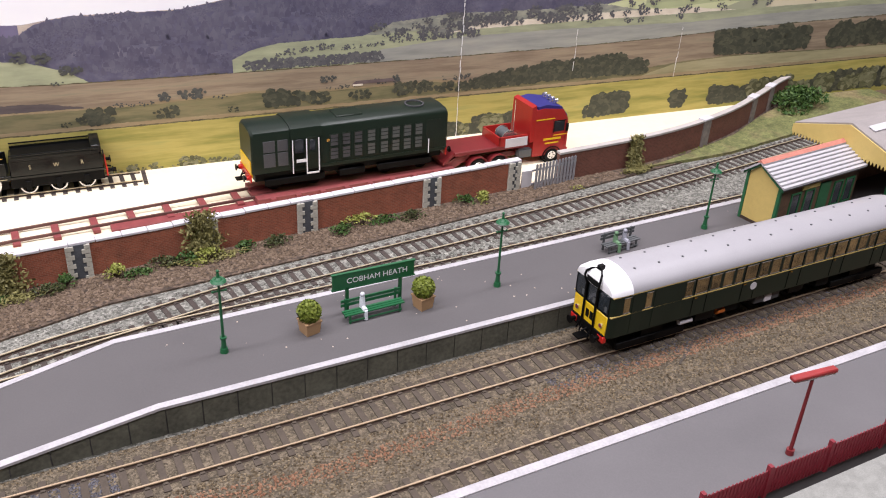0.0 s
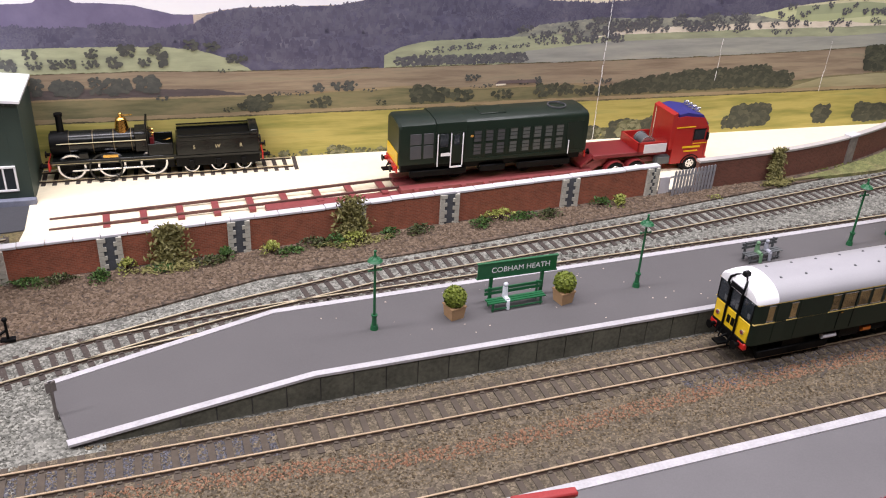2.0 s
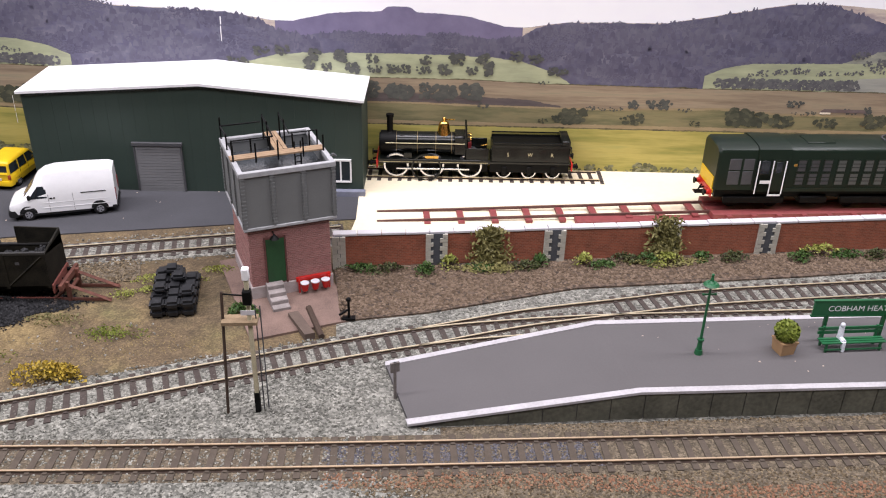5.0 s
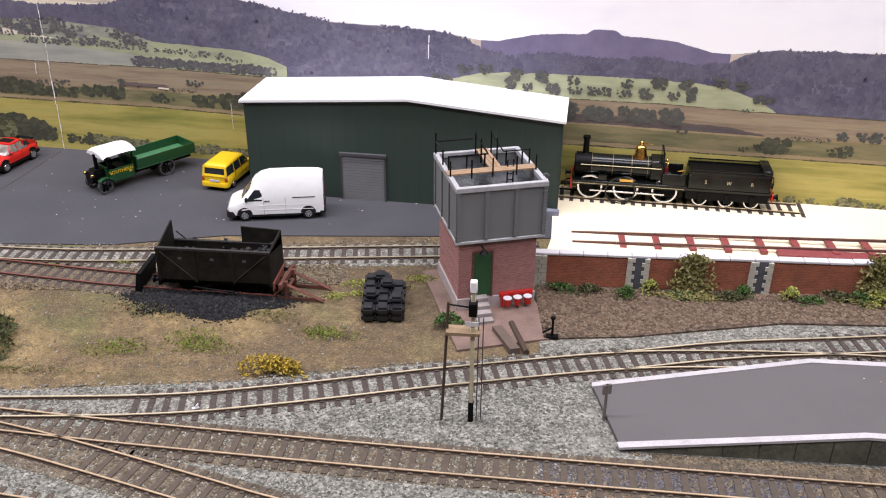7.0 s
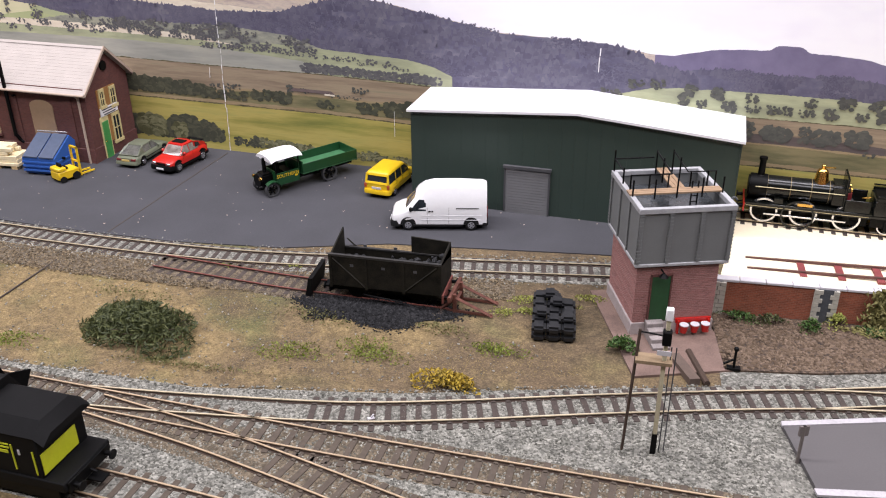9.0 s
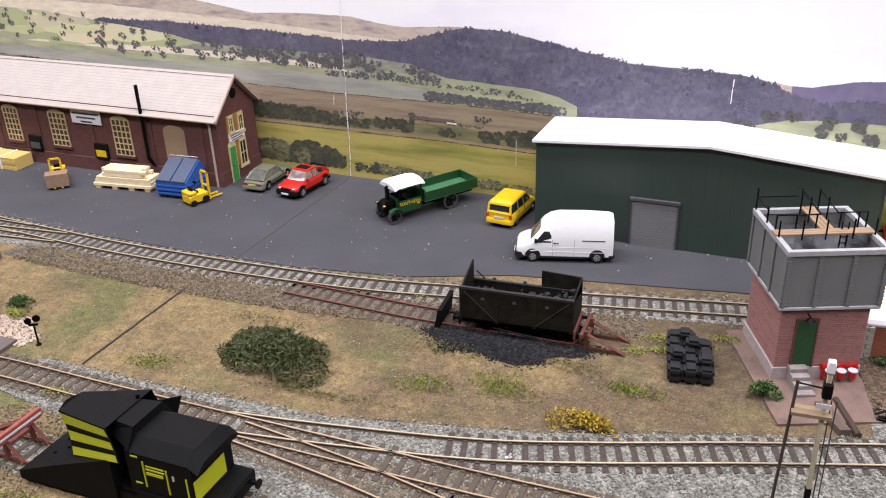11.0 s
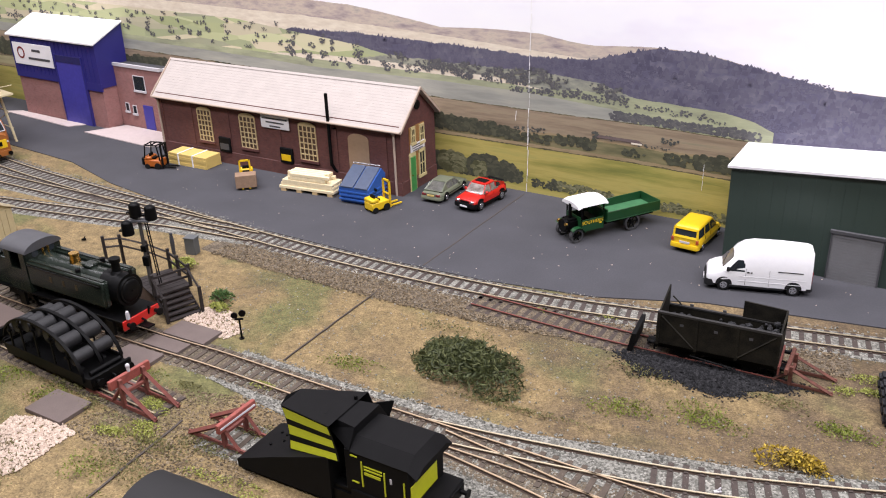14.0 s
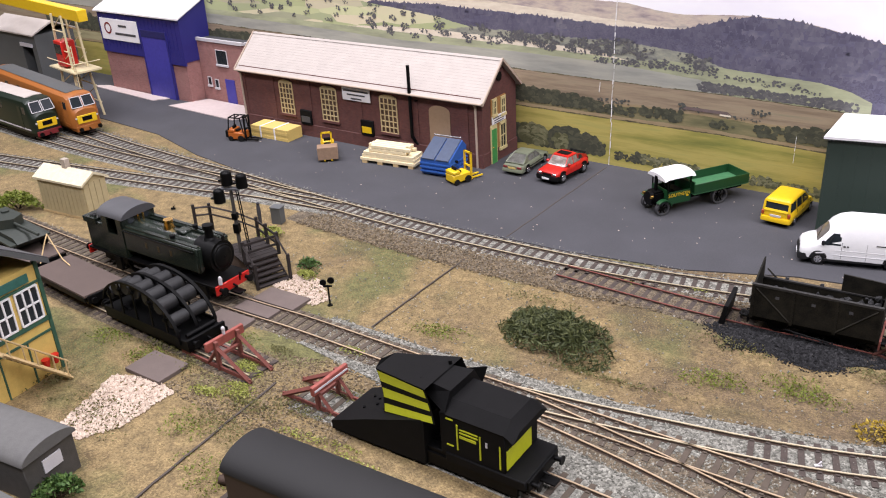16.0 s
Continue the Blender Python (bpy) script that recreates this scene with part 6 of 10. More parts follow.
def goods_building():
    t = thing("brick_workshop", "brown brick workshop with pale slate roof and multi-pane windows", "building", -684, 691, 0, -3.7)
    L, D, ze, zr = 338.0, 66.0, 74.0, 105.0
    part("wall", S().prism([(0, 0), (D, 0), (D, ze), (D / 2, zr - 2), (0, ze)], "x", -L, 0), BRICK_BROWN, t, "brown brick wall", 0)
    part("plinth", S().box(-L - 0.8, 0.8, -1.2, D + 0.8, 0, 15).bevel(0.3), BRICK_BROWN, t)
    part("eaves_corbel", S().box(-L - 0.5, 0.5, -1.4, 0.5, 68, 74).box(-L, 0, -0.8, 0.5, 64.5, 68), BRICK_BROWN, t)
    for px in (-L + 2, -289, -232, -158, -82, -20, -3):
        part("pilaster", S().box(px - 4, px + 4, -0.9, 0.4, 15, 66), BRICK_BROWN, t, smooth=0)
    sl = math.atan2(zr - ze, D / 2)
    for sd in (0, 1):
        n = 15
        for k in range(n):
            a, b = k / n, (k + 1.15) / n
            ov = 5.0
            y0 = -ov + (D / 2 + ov) * a
            y1 = -ov + (D / 2 + ov) * min(1, b)
            zz = lambda y: ze + (zr - ze) * y / (D / 2)
            p = [(y0, zz(y0) + 0.56), (y1, zz(y1) + 0.42), (y1, zz(y1) - 0.6), (y0, zz(y0) - 0.2)]
            if sd:
                p = [(D - q[0], q[1]) for q in p]
            part("slate_course", S().prism(p, "x", -L - 5, 5), ROOF_PALE, t, smooth=0)
    part("ridge_tile", S().prism([(D / 2 - 2.2, zr - 0.6), (D / 2, zr + 1.4), (D / 2 + 2.2, zr - 0.6)], "x", -L - 5, 5), ROOF_PALE, t, smooth=0)
    BARGE = mat("barge_brown", (0.42, 0.33, 0.26), 0.7, var=0.1)
    for x in (4.6, -L - 5):
        part("barge_board", S().prism([(-6, ze - 6), (D / 2, zr - 1), (D + 6, ze - 6), (D + 6, ze - 3), (D / 2, zr + 2), (-6, ze - 3)], "x", x, x + 1.4), BARGE, t, smooth=0)
    part("gutter", S().cyl((-L - 4, -6, ze - 5), (4, -6, ze - 5), 1.2, n=10), BARGE, t)
    for x in (-L + 1, -6):
        part("downpipe", S().tube([(x, -6, ze - 5), (x, -2, ze - 9), (x, -1.6, 1)], 1.2, 8), BARGE, t, "pale brown downpipe")
    part("flue_pipe", S().cyl((-85, -4, 22), (-85, -4, 99), 1.8, n=12).tube([(-85, -4, 24), (-83, -1, 17), (-80, 0, 15)], 1.8, 10).box(-80, -78, -4, 0, 62, 63), BLACK, t, "black flue pipe")
    FR = mat("window_cream", (0.55, 0.44, 0.24), 0.6, var=0.08)
    for x0, x1, z0, z1 in ((-276, -256, 24, 60), (-212, -190, 24, 60), (-128, -106, 22, 60)):
        w = part("window", S().box(x0, x1, -0.5, 0.4, z0, z1), BROWN_LIT_GLASS, t)
        f = S()
        for k in range(5):
            x = x0 + (x1 - x0) * k / 4
            f.box(x - 0.55, x + 0.55, -1.2, 0, z0, z1)
        for k in range(7):
            z = z0 + (z1 - z0) * k / 6
            f.box(x0, x1, -1.2, 0, z - 0.5, z + 0.5)
        f.prism([(x0 - 0.6, z1)] + [((x0 + x1) / 2 + (x0 - x1 - 1.2) / 2 * math.cos(math.pi * q / 8), z1 + 4 * math.sin(math.pi * q / 8)) for q in range(1, 8)] + [(x1 + 0.6, z1)], "y", -1.2, 0)
        part("glazing_grid", f, FR, w, "cream glazing bars", 0)
        part("sill", S().box(x0 - 2, x1 + 2, -2.2, 0, z0 - 2.5, z0), BRICK_BROWN, w)
    xa, xb = -64, -38
    part("blocked_arch", S().prism([(xa, 14), (xb, 14), (xb, 54)] + [((xa + xb) / 2 + (xb - xa) / 2 * math.cos(math.pi * q / 8), 54 + 6 * math.sin(math.pi * q / 8)) for q in range(1, 8)] + [(xa, 54)], "y", -0.8, 0.5), mat("arch_tan", (0.30, 0.20, 0.12), 0.8, var=0.08), t, "tan blocked archway", 0)
    sign = part("sign_board", S().box(-179, -140, -2.2, -1.4, 52, 66).bevel(0.2), WHITE, t, "white sign with illegible dark lines")
    for k, (a, b) in enumerate(((-177, -142), (-172, -147), (-167, -152))):
        part("text_bar", S().box(a, b, -2.4, -2.15, 62 - 4.2 * k, 63.6 - 4.2 * k), DARKGREY, sign)
    for x0, m in ((-246, DARKGREY), (-156, YELLOW)):
        bx = part("wall_box", S().box(x0, x0 + 17, -3, 0, 15, 32).bevel(0.4), MATT_BLACK, t)
        part("box_panel", S().box(x0 + 2, x0 + 15, -3.3, -2.9, 18, 25), m, bx)
    # gable at the yard end
    YB = mat("ochre_panel", (0.30, 0.15, 0.045), 0.8, var=0.15)
    part("gable_panel", S().box(-0.4, 0.9, 16, 44, 15, 68), YB, t, "ochre brick panel", 0)
    part("gable_vent", S().cyl((0, D / 2, 88), (1.0, D / 2, 88), 5, n=8), BLACK, t)
    for y0, y1, z0, z1 in ((18, 26, 50, 67), (34, 43, 47, 66), (31, 43, 12, 40)):
        w = part("gable_window", S().box(0.5, 1.3, y0 + 1.4, y1 - 1.4, z0 + 2, z1 - 2), DARK_GLASS, t)
        m2 = (y0 + y1) / 2
        part("window_surround", S().box(0.4, 2, y0, y0 + 1.6, z0, z1).box(0.4, 2, y1 - 1.6, y1, z0, z1).box(0.4, 2, y0, y1, z1 - 2, z1 + 1).box(0.4, 2.4, y0 - 1, y1 + 1, z0 - 1, z0 + 2).box(0.4, 1.8, m2 - 0.4, m2 + 0.4, z0, z1).box(0.4, 1.8, y0, y1, (z0 + z1) / 2 - 0.4, (z0 + z1) / 2 + 0.4), mat("pale_cream", (0.62, 0.52, 0.26), 0.6), w, "cream surround")
    part("door_surround", S().prism([(14, 0), (26, 0), (26, 40), (20, 46), (14, 40)], "x", 0.3, 1.3), bpy.data.materials["pale_cream"], t, "cream door surround", 0)
    d = part("door", S().box(1.0, 2.0, 15.5, 24.5, 0, 37).bevel(0.2), mat("door_green", (0.06, 0.27, 0.07), 0.5), t, "bright green door")
    part("door_handle", S().ball((2.3, 17, 18), 0.7), BRASS, d)
    s2 = part("sign_board", S().box(1.2, 2.0, 16, 42, 42, 50), WHITE, t, "white sign with illegible lines")
    for k in range(3):
        part("text_bar", S().box(1.9, 2.2, 18 + k, 40 - k, 47.6 - 2.4 * k, 48.6 - 2.4 * k), DARKGREY, s2)
    return t


goods_building()


def blue_unit():
    t = thing("industrial_unit", "blue industrial unit on pink brick with a tall door", "building", -1161, 757, 0, -5.5)
    W, D = 176.0, 50.0
    part("brick_wall", S().box(-W, 0, 0, D, 0, 64), BRICK_PINK, t, "pink brick lower wall", 0)
    part("blue_cladding", S().prism([(-2, 54), (D, 54), (D, 134), (-2, 110)], "x", -W - 1, 1.5), BLUE, t, "blue upper cladding", 0)
    for k in range(22):
        x = -W + 8 * k
        part("cladding_rib", S().box(x, x + 0.5, -2.5, -1.8, 62, 108), BLUE, t, smooth=0)
    part("right_drop", S().box(-34, 1.8, -2.2, 0.5, 50, 60), BLUE, t)
    part("roof", S().prism([(-5, 109.6), (D + 2, 134.6), (D + 2, 136.4), (-5, 111.6)], "x", -W - 5, 4), WHITE, t, "white sheet roof", 0)
    part("tall_door", S().box(-82, -30, -3.0, 0.5, 0, 82), mat("door_blue", (0.05, 0.045, 0.30), 0.5), t, "blue roller door", 0)
    # flat band over the door, the shade of a recess in its colour
    part("recess_shade_band", S().box(-83, -29, -3.3, -1.9, 82, 91), mat("shaded_blue", (0.015, 0.014, 0.09), 0.6), t)
    for ex in (-84, -30):
        part("door_edge", S().box(ex, ex + 2, -3.6, 0.5, 0, 92), BLUE, t)
    s = part("sign_board", S().box(-172, -88, -3.4, -2.2, 72, 101).bevel(0.2), WHITE, t, "white sign with a red ring and dark lines")
    part("sign_ring", S().ring((-155, -3.5, 88), "y", 8, 2.2, 0.5, 20), DARKRED, s)
    part("text_bar", S().box(-130, -112, -3.7, -3.3, 91, 94).box(-140, -94, -3.7, -3.3, 80, 83), DARKGREY, s)
    an = thing("brick_annex", "flat-roofed pink brick annex with white coping and blue door", "building", -1070, 770, 0, -5.5)
    part("wall", S().box(-88, 0, 0, 32, 0, 80), BRICK_PINK, an, "pink brick wall", 0)
    part("coping", S().box(-90, 1, -1.5, 1.5, 80, 84).box(-0.6, 1, 1.5, 33, 80, 83), OFFWHITE, an, "white coping")
    part("flat_roof", S().box(-88, 0, 1.5, 32, 80, 81), DARKGREY, an)
    for x0, x1, z0, z1 in ((-52, -32, 52, 70), (-76, -70, 22, 32), (-62, -56, 20, 30)):
        w = part("window", S().box(x0, x1, -0.5, 0.4, z0, z1), DARK_GLASS, an)
        part("sill", S().box(x0 - 1.5, x1 + 1.5, -2, 0.4, z0 - 2.5, z0), OFFWHITE, w)
        part("window_frame", S().box(x0 - 0.8, x0, -0.9, 0.4, z0, z1).box(x1, x1 + 0.8, -0.9, 0.4, z0, z1).box(x0 - 0.8, x1 + 0.8, -0.9, 0.4, z1, z1 + 0.8), OFFWHITE, w)
    part("door", S().box(-42, -24, -0.8, 0.4, 0, 33), bpy.data.materials["door_blue"], an, "blue door")
    PV = mat("pale_paving", (0.50, 0.42, 0.40), 0.85, var=0.08)
    for pts in ([(-1372, 765), (-1222, 742), (-1206, 758), (-1350, 776)], [(-1180, 732), (-1052, 716), (-1030, 738), (-1040, 765), (-1150, 776)]):
        solo("paving_slab", Shape().prism(pts, "z", 0.5, 2.0), PV, "pale paved apron in front of the unit", "paving", kind="structure", smooth=0)


blue_unit()


def hut():
    t = thing("platelayers_hut", "small cream timber hut with a pale felt roof", "hut", -992, 440, 0, 2)
    t.scale = (1.05, 1.1, 1.3)
    HB = mat("hut_cream", (0.42, 0.35, 0.20), 0.7, var=0.08)
    part("wall", S().prism([(-12, 0), (12, 0), (12, 27), (0, 32), (-12, 27)], "x", -30, 30), HB, t, "cream boarded wall", 0)
    for k in range(11):
        part("board", S().box(-29.5 + k * 5.4, -24.6 + k * 5.4, -12.6, -11.8, 1, 26.6), HB, t, smooth=0)
    for k in range(4):
        part("end_board", S().box(29.8, 30.6, -11.6 + k * 5.9, -6.2 + k * 5.9, 1, 26.4), HB, t, smooth=0)
    part("roof", S().prism([(-14.5, 25.6), (0, 32), (14.5, 25.6), (14.5, 27.2), (0, 34), (-14.5, 27.2)], "x", -32.5, 32.5), mat("felt_cream", (0.62, 0.55, 0.38), 0.7), t, "pale felt roof", 0)
    part("stove_pipe", S().box(-6, 0, -2, 3, 30, 40).bevel(0.4), mat("stack_grey", (0.35, 0.30, 0.25), 0.8), t)
    part("base", S().box(-31, 31, -13, 13, 0, 1.4), TIMBER, t)
    return t


hut()


def signal_box():
    t = thing("signal_box", "cream and green timber signal box with white-barred windows and outside stairs", "signal box", -766, 250, 0, 3)
    SY = mat("box_cream", (0.60, 0.42, 0.12), 0.65, var=0.1)
    DG = mat("box_green", (0.03, 0.09, 0.06), 0.5)
    part("wall", S().box(-110, 0, -62, 0, 0, 78), SY, t, "cream timber wall", 0)
    part("corner_post", S().box(-1.5, 1, -1.5, 1, 0, 80), DG, t, "dark green corner post")
    part("corner_post", S().box(-1.5, 1, -63, -60, 0, 80), DG, t, "dark green corner post")
    part("band", S().box(-0.5, 1, -62, 0, 38, 41).box(-0.5, 0.8, -62, 0, 30, 31.5).box(-0.5, 1, -62, 0, 66, 67.5), DG, t)
    part("panel_post", S().box(-0.3, 0.8, -21, -20, 0, 31).box(-0.3, 0.8, -42, -41, 0, 31), DG, t)
    for k in range(3):
        y1 = -4 - 20 * k
        w = part("window", S().box(-0.2, 0.6, y1 - 16, y1, 42, 65), DARK_GLASS, t)
        f = S()
        for j in range(4):
            y = y1 - 16 * j / 3
            f.box(0.3, 1.3, y - 0.6, y + 0.6, 42, 65)
        for j in range(3):
            z = 42 + 23 * j / 2
            f.box(0.3, 1.3, y1 - 16, y1, z - 0.6, z + 0.6)
        part("glazing_grid", f, WHITE, w, "white glazing bars", 0)
    part("name_board", S().box(0.6, 1.6, -34, -8, 69, 75).bevel(0.2), mat("sign_teal", (0.03, 0.12, 0.10), 0.5), t, "dark green name board")
    part("roof", S().prism([(-68, 79), (-31, 102), (6, 79), (6, 81), (-31, 105), (-68, 81)], "x", -116, 6), DARKGREY, t, "grey slate roof", 0)
    part("barge_board", S().prism([(-68, 76.5), (-31, 100), (6, 76.5), (6, 80), (-31, 104), (-68, 80)], "x", 5, 6.6), GREY, t, smooth=0)
    b = part("fire_bucket", S().cyl((2.6, -6, 8), (2.6, -6, 14), 1.8, 2.8, n=14), RED, t, "red fire bucket")
    part("fire_bucket", S().cyl((2.6, -13, 8), (2.6, -13, 14), 1.8, 2.8, n=14), RED, t, "red fire bucket")
    stairs = thing("outside_stairs", "yellow-brown timber stairs beside the signal box", "stairs", -766, 250, 0, 3)
    a, b2 = (6, -34, 40), (12, -22, 2)
    for dx in (0, 12):
        part("stringer", S().tube([(6 + dx, -48, 42), (6 + dx, -8, 1)], 1.0, 4), TIMBER, stairs)
        part("handrail", S().tube([(6 + dx, -48, 54), (6 + dx, -8, 14)], 0.6, 6), TIMBER, stairs)
        for u in (0.1, 0.5, 0.95):
            y, z = -48 + 40 * u, 42 - 41 * u
            part("rail_post", S().cyl((6 + dx, y, z), (6 + dx, y, z + 12.6), 0.6, n=6), TIMBER, stairs)
    for k in range(10):
        u = (k + 0.5) / 10
        part("tread", S().box(6, 18, -48 + 40 * u - 1.6, -48 + 40 * u + 1.6, 41 - 40 * u, 42 - 40 * u), TIMBER, stairs)
    return t


signal_box()


def station_building():
    t = thing("platform_building", "small cream station building with green trim and corrugated pale roof", "building", 484.5, 397, ZP, 5)
    TR = mat("trim_green", (0.015, 0.11, 0.04), 0.5)
    L = 92
    part("wall", S().prism([(-15, 0), (14, 0), (14, 37), (4, 46), (-15, 37)], "x", 0, L), PALE_YELLOW, t, "cream wall", 0)
    part("plinth", S().box(-0.7, L + 0.7, -15.7, 14.7, 0, 2.2), mat("dark_plinth", (0.05, 0.03, 0.02), 0.8, var=0.2), t, smooth=0)
    part("corner_post", S().box(-0.8, 1.6, -16, -13.6, 0, 37), TR, t, "green corner post")
    part("corner_post", S().box(-0.8, 1.6, 12.8, 15, 0, 38), TR, t, "green corner post")
    part("front_boarding", S().box(2, L, -15.8, -14.6, 2, 36), mat("brown_boards", (0.10, 0.055, 0.03), 0.7, var=0.25), t, "dark brown front")
    part("fascia", S().box(-2, L + 2, -17.4, -16.2, 34.5, 37), TR, t, "green fascia board")
    part("name_board", S().box(24, 44, -16.8, -15.8, 29, 32), PALE_YELLOW, t, "cream board")
    for k, x in enumerate((14, 30, 64, 78)):
        w = part("window", S().box(x, x + 9, -16.2, -15.5, 9, 27), DARK_GLASS, t)
        part("window_frame", S().box(x - 1, x + 0.1, -16.8, -15.6, 8, 28).box(x + 8.9, x + 10, -16.8, -15.6, 8, 28).box(x, x + 9, -16.8, -15.6, 27, 28).box(x, x + 9, -16.8, -15.6, 8, 9), TR, w)
    part("door", S().box(46, 58, -16.6, -15.4, 2, 30), TR, t, "green door")
    part("verge", S().prism([(-18.5, 35.5), (4, 48), (17, 37), (17, 35), (4, 45.5), (-18.5, 33)], "x", -2.4, -0.8), TR, t, "green verge board", 0)
    RW = mat("corrugated_pale", (0.46, 0.445, 0.46), 0.5, var=0.1)
    for k in range(8):
        a, b = k / 8, (k + 0.86) / 8
        y0, y1 = -20 + 24 * a, -20 + 24 * b
        z0, z1 = 36 + 12 * a, 36 + 12 * b
        part("roof_sheet", S().prism([(y0, z0), (y1, z1 + 0.1), (y1, z1 + 0.6), (y0 + 0.6, z0 + 1.9), (y0, z0 + 1.6)], "x", -4, L + 2), RW, t, "pale roof sheet", 0)
    part("roof_deck", S().prism([(-20, 35.3), (4, 47.3), (4, 48), (-20, 36)], "x", -3.6, L + 1.6), DARKGREY, t, smooth=0)
    part("back_roof", S().prism([(4, 47.3), (18.5, 35.5), (18.5, 37), (4, 49)], "x", -4, L + 2), RW, t, smooth=0)
    part("ridge", S().prism([(1.0, 48.3), (4, 50.6), (7, 48.0)], "x", -4, L + 2), mat("pink_ridge", (0.52, 0.20, 0.15), 0.6), t, "pink ridge", 0)
    c = thing("platform_canopy", "cream station canopy with toothed valance and grey roof", "canopy", 580, 407, ZP, 5)
    CR = mat("canopy_grey", (0.29, 0.262, 0.25), 0.85, var=0.12, scale=60)
    part("roof", S().prism([(-46, 46), (0, 61), (48, 46), (48, 48), (0, 63.5), (-46, 48)], "x", -2, 300), CR, c, "grey-brown roof", 0)
    for y0, y1 in ((-30, -24), (-14, -8)):
        part("skylight", S().prism([(y, 63.9 + y * 15.5 / 46) for y in (y0, y1)] + [(y, 64.7 + y * 15.5 / 46) for y in (y1, y0)], "x", 8, 200), OFFWHITE, c, "white roof strip", 0)
    part("gable_board", S().prism([(-46, 41), (48, 41), (48, 47), (0, 62), (-46, 47)], "x", -3.4, -2.2), PALE_YELLOW, c, "cream gable board", 0)
    v = S()
    for k in range(32):
        v.prism([(-46 + k * 2.94, 41), (-43.5 + k * 2.94, 41), (-44.8 + k * 2.94, 37.6)], "x", -3.4, -2.2)
    part("gable_valance", v, PALE_YELLOW, c, "toothed cream valance", 0)
    v = S()
    for k in range(100):
        v.prism([(k * 3, 42), (k * 3 + 2.6, 42), (k * 3 + 1.3, 38.5)], "y", -47, -46.2)
    part("side_valance", v.box(0, 300, -47, -46, 42, 48), PALE_YELLOW, c, "toothed cream valance", 0)
    for k in range(4):
        part("column", S().cyl((20 + k * 60, -30, 0), (20 + k * 60, -30, 50), 1.3, n=10), TR, c)
    part("back_wall", S().box(10, 300, 12, 18, 0, 50), mat("station_brick", (0.22, 0.12, 0.08), 0.85, var=0.2), c, smooth=0)
    return t


station_building()


def gantry_crane():
    t = thing("gantry_crane", "tall cream lattice gantry crane with red cabin and yellow beam", "crane", -1262, 664, 0, -14)
    CR = mat("crane_cream", (0.60, 0.52, 0.32), 0.6, var=0.1)
    for x, y in ((-24, -14), (24, -14), (-24, 14), (24, 14)):
        part("leg", S().tube([(x * 1.1, y, 0), (x * 0.75, y * 0.7, 62), (x * 0.6, y * 0.6, 130)], 1.6, 6), CR, t, "cream lattice leg")
    for z in (18, 40, 62, 86, 110):
        f = 1.1 - z / 260
        for sd in (-1, 1):
            part("cross_brace", S().tube([(-24 * f, sd * 14 * f, z), (24 * f, sd * 14 * f, z)], 0.9, 5).tube([(-24 * f, sd * 14 * f, z), (24 * f * 0.9, sd * 14 * f, z + 20)], 0.6, 5), CR, t)
    part("platform", S().box(-34, 40, -18, 18, 62, 64), CR, t)
    part("cabin", S().box(-14, 8, -14, 4, 66, 98).bevel(0.8), RED, t, "red cabin")
    part("cabin_window", S().box(-12, 6, -14.6, -13.6, 82, 94), DARK_GLASS, t)
    lad = S()
    for x in (32, 38):
        lad.cyl((x, -14, 0), (x, -14, 96), 0.7, n=6)
    for k in range(16):
        lad.cyl((32, -14, 4 + k * 6), (38, -14, 4 + k * 6), 0.5, n=5)
    part("ladder", lad, CR, t, "cream ladder")
    part("guard_rail", S().tube([(-34, -18, 74), (40, -18, 74), (40, 18, 74)], 0.6, 5), CR, t)
    part("beam", S().box(-260, 60, -6, 6, 126, 140).bevel(0.6), YELLOW, t, "yellow beam")
    w = thing("grey_shed", "grey engine shed with a black sheet for its dark opening", "shed", -1440, 730, 0, -8)
    part("wall", S().box(-120, -30, 0, 60, 0, 78).box(0, 12, 0, 60, 0, 78).box(-30, 0, 0, 60, 62, 78), GREY, w, "grey clad wall", 0)
    # black sheet inside the opening stands for the unlit interior
    part("interior_shade_sheet", S().box(-30, 0, 20, 22, 0, 62), BLACK, w)
    part("roof", S().prism([(-4, 77), (30, 92), (64, 77), (64, 79), (30, 94), (-4, 79)], "x", -124, 14), ROOF_PALE, w, "pale roof", 0)
    part("door_lintel", S().box(-32, 2, -2, 2, 60, 65), OFFWHITE, w)


gantry_crane()

# ---- road vehicles and yard things ----
def rounded(x0, x1, w, z, r, n=4):
    """A level rectangle with rounded corners."""
    out = []
    for cx, cy, a0 in ((x1 - r, w - r, 0), (x0 + r, w - r, 90), (x0 + r, -w + r, 180), (x1 - r, -w + r, 270)):
        for k in range(n + 1):
            g = radians(a0 + 90 * k / n)
            out.append((cx + r * math.cos(g), cy + r * math.sin(g), z))
    return out


def hull(t, name, paint, W, stations, label=""):
    """A body of rounded cross-sections along its length: x, floor, shoulder, crown, share of the width at the sill, shoulder and crown."""
    rings = []
    for x, z0, zs, z1, a, b, c in stations:
        h = W / 2
        half = [(0, z0), (h * a * 0.86, z0), (h * a, z0 + 1.2), (h * (a + b) / 2 * 1.01, (z0 + zs) / 2), (h * b, zs), (h * (b * 0.35 + c * 0.65), zs + (z1 - zs) * 0.62), (h * c * 0.9, z1 - 0.35), (h * c * 0.5, z1), (0, z1 + 0.1)]
        rings.append([(x, y, z) for y, z in half] + [(x, -y, z) for y, z in half[-2:0:-1]])
    return part(name, S().loft(rings), paint, t, label, 50)


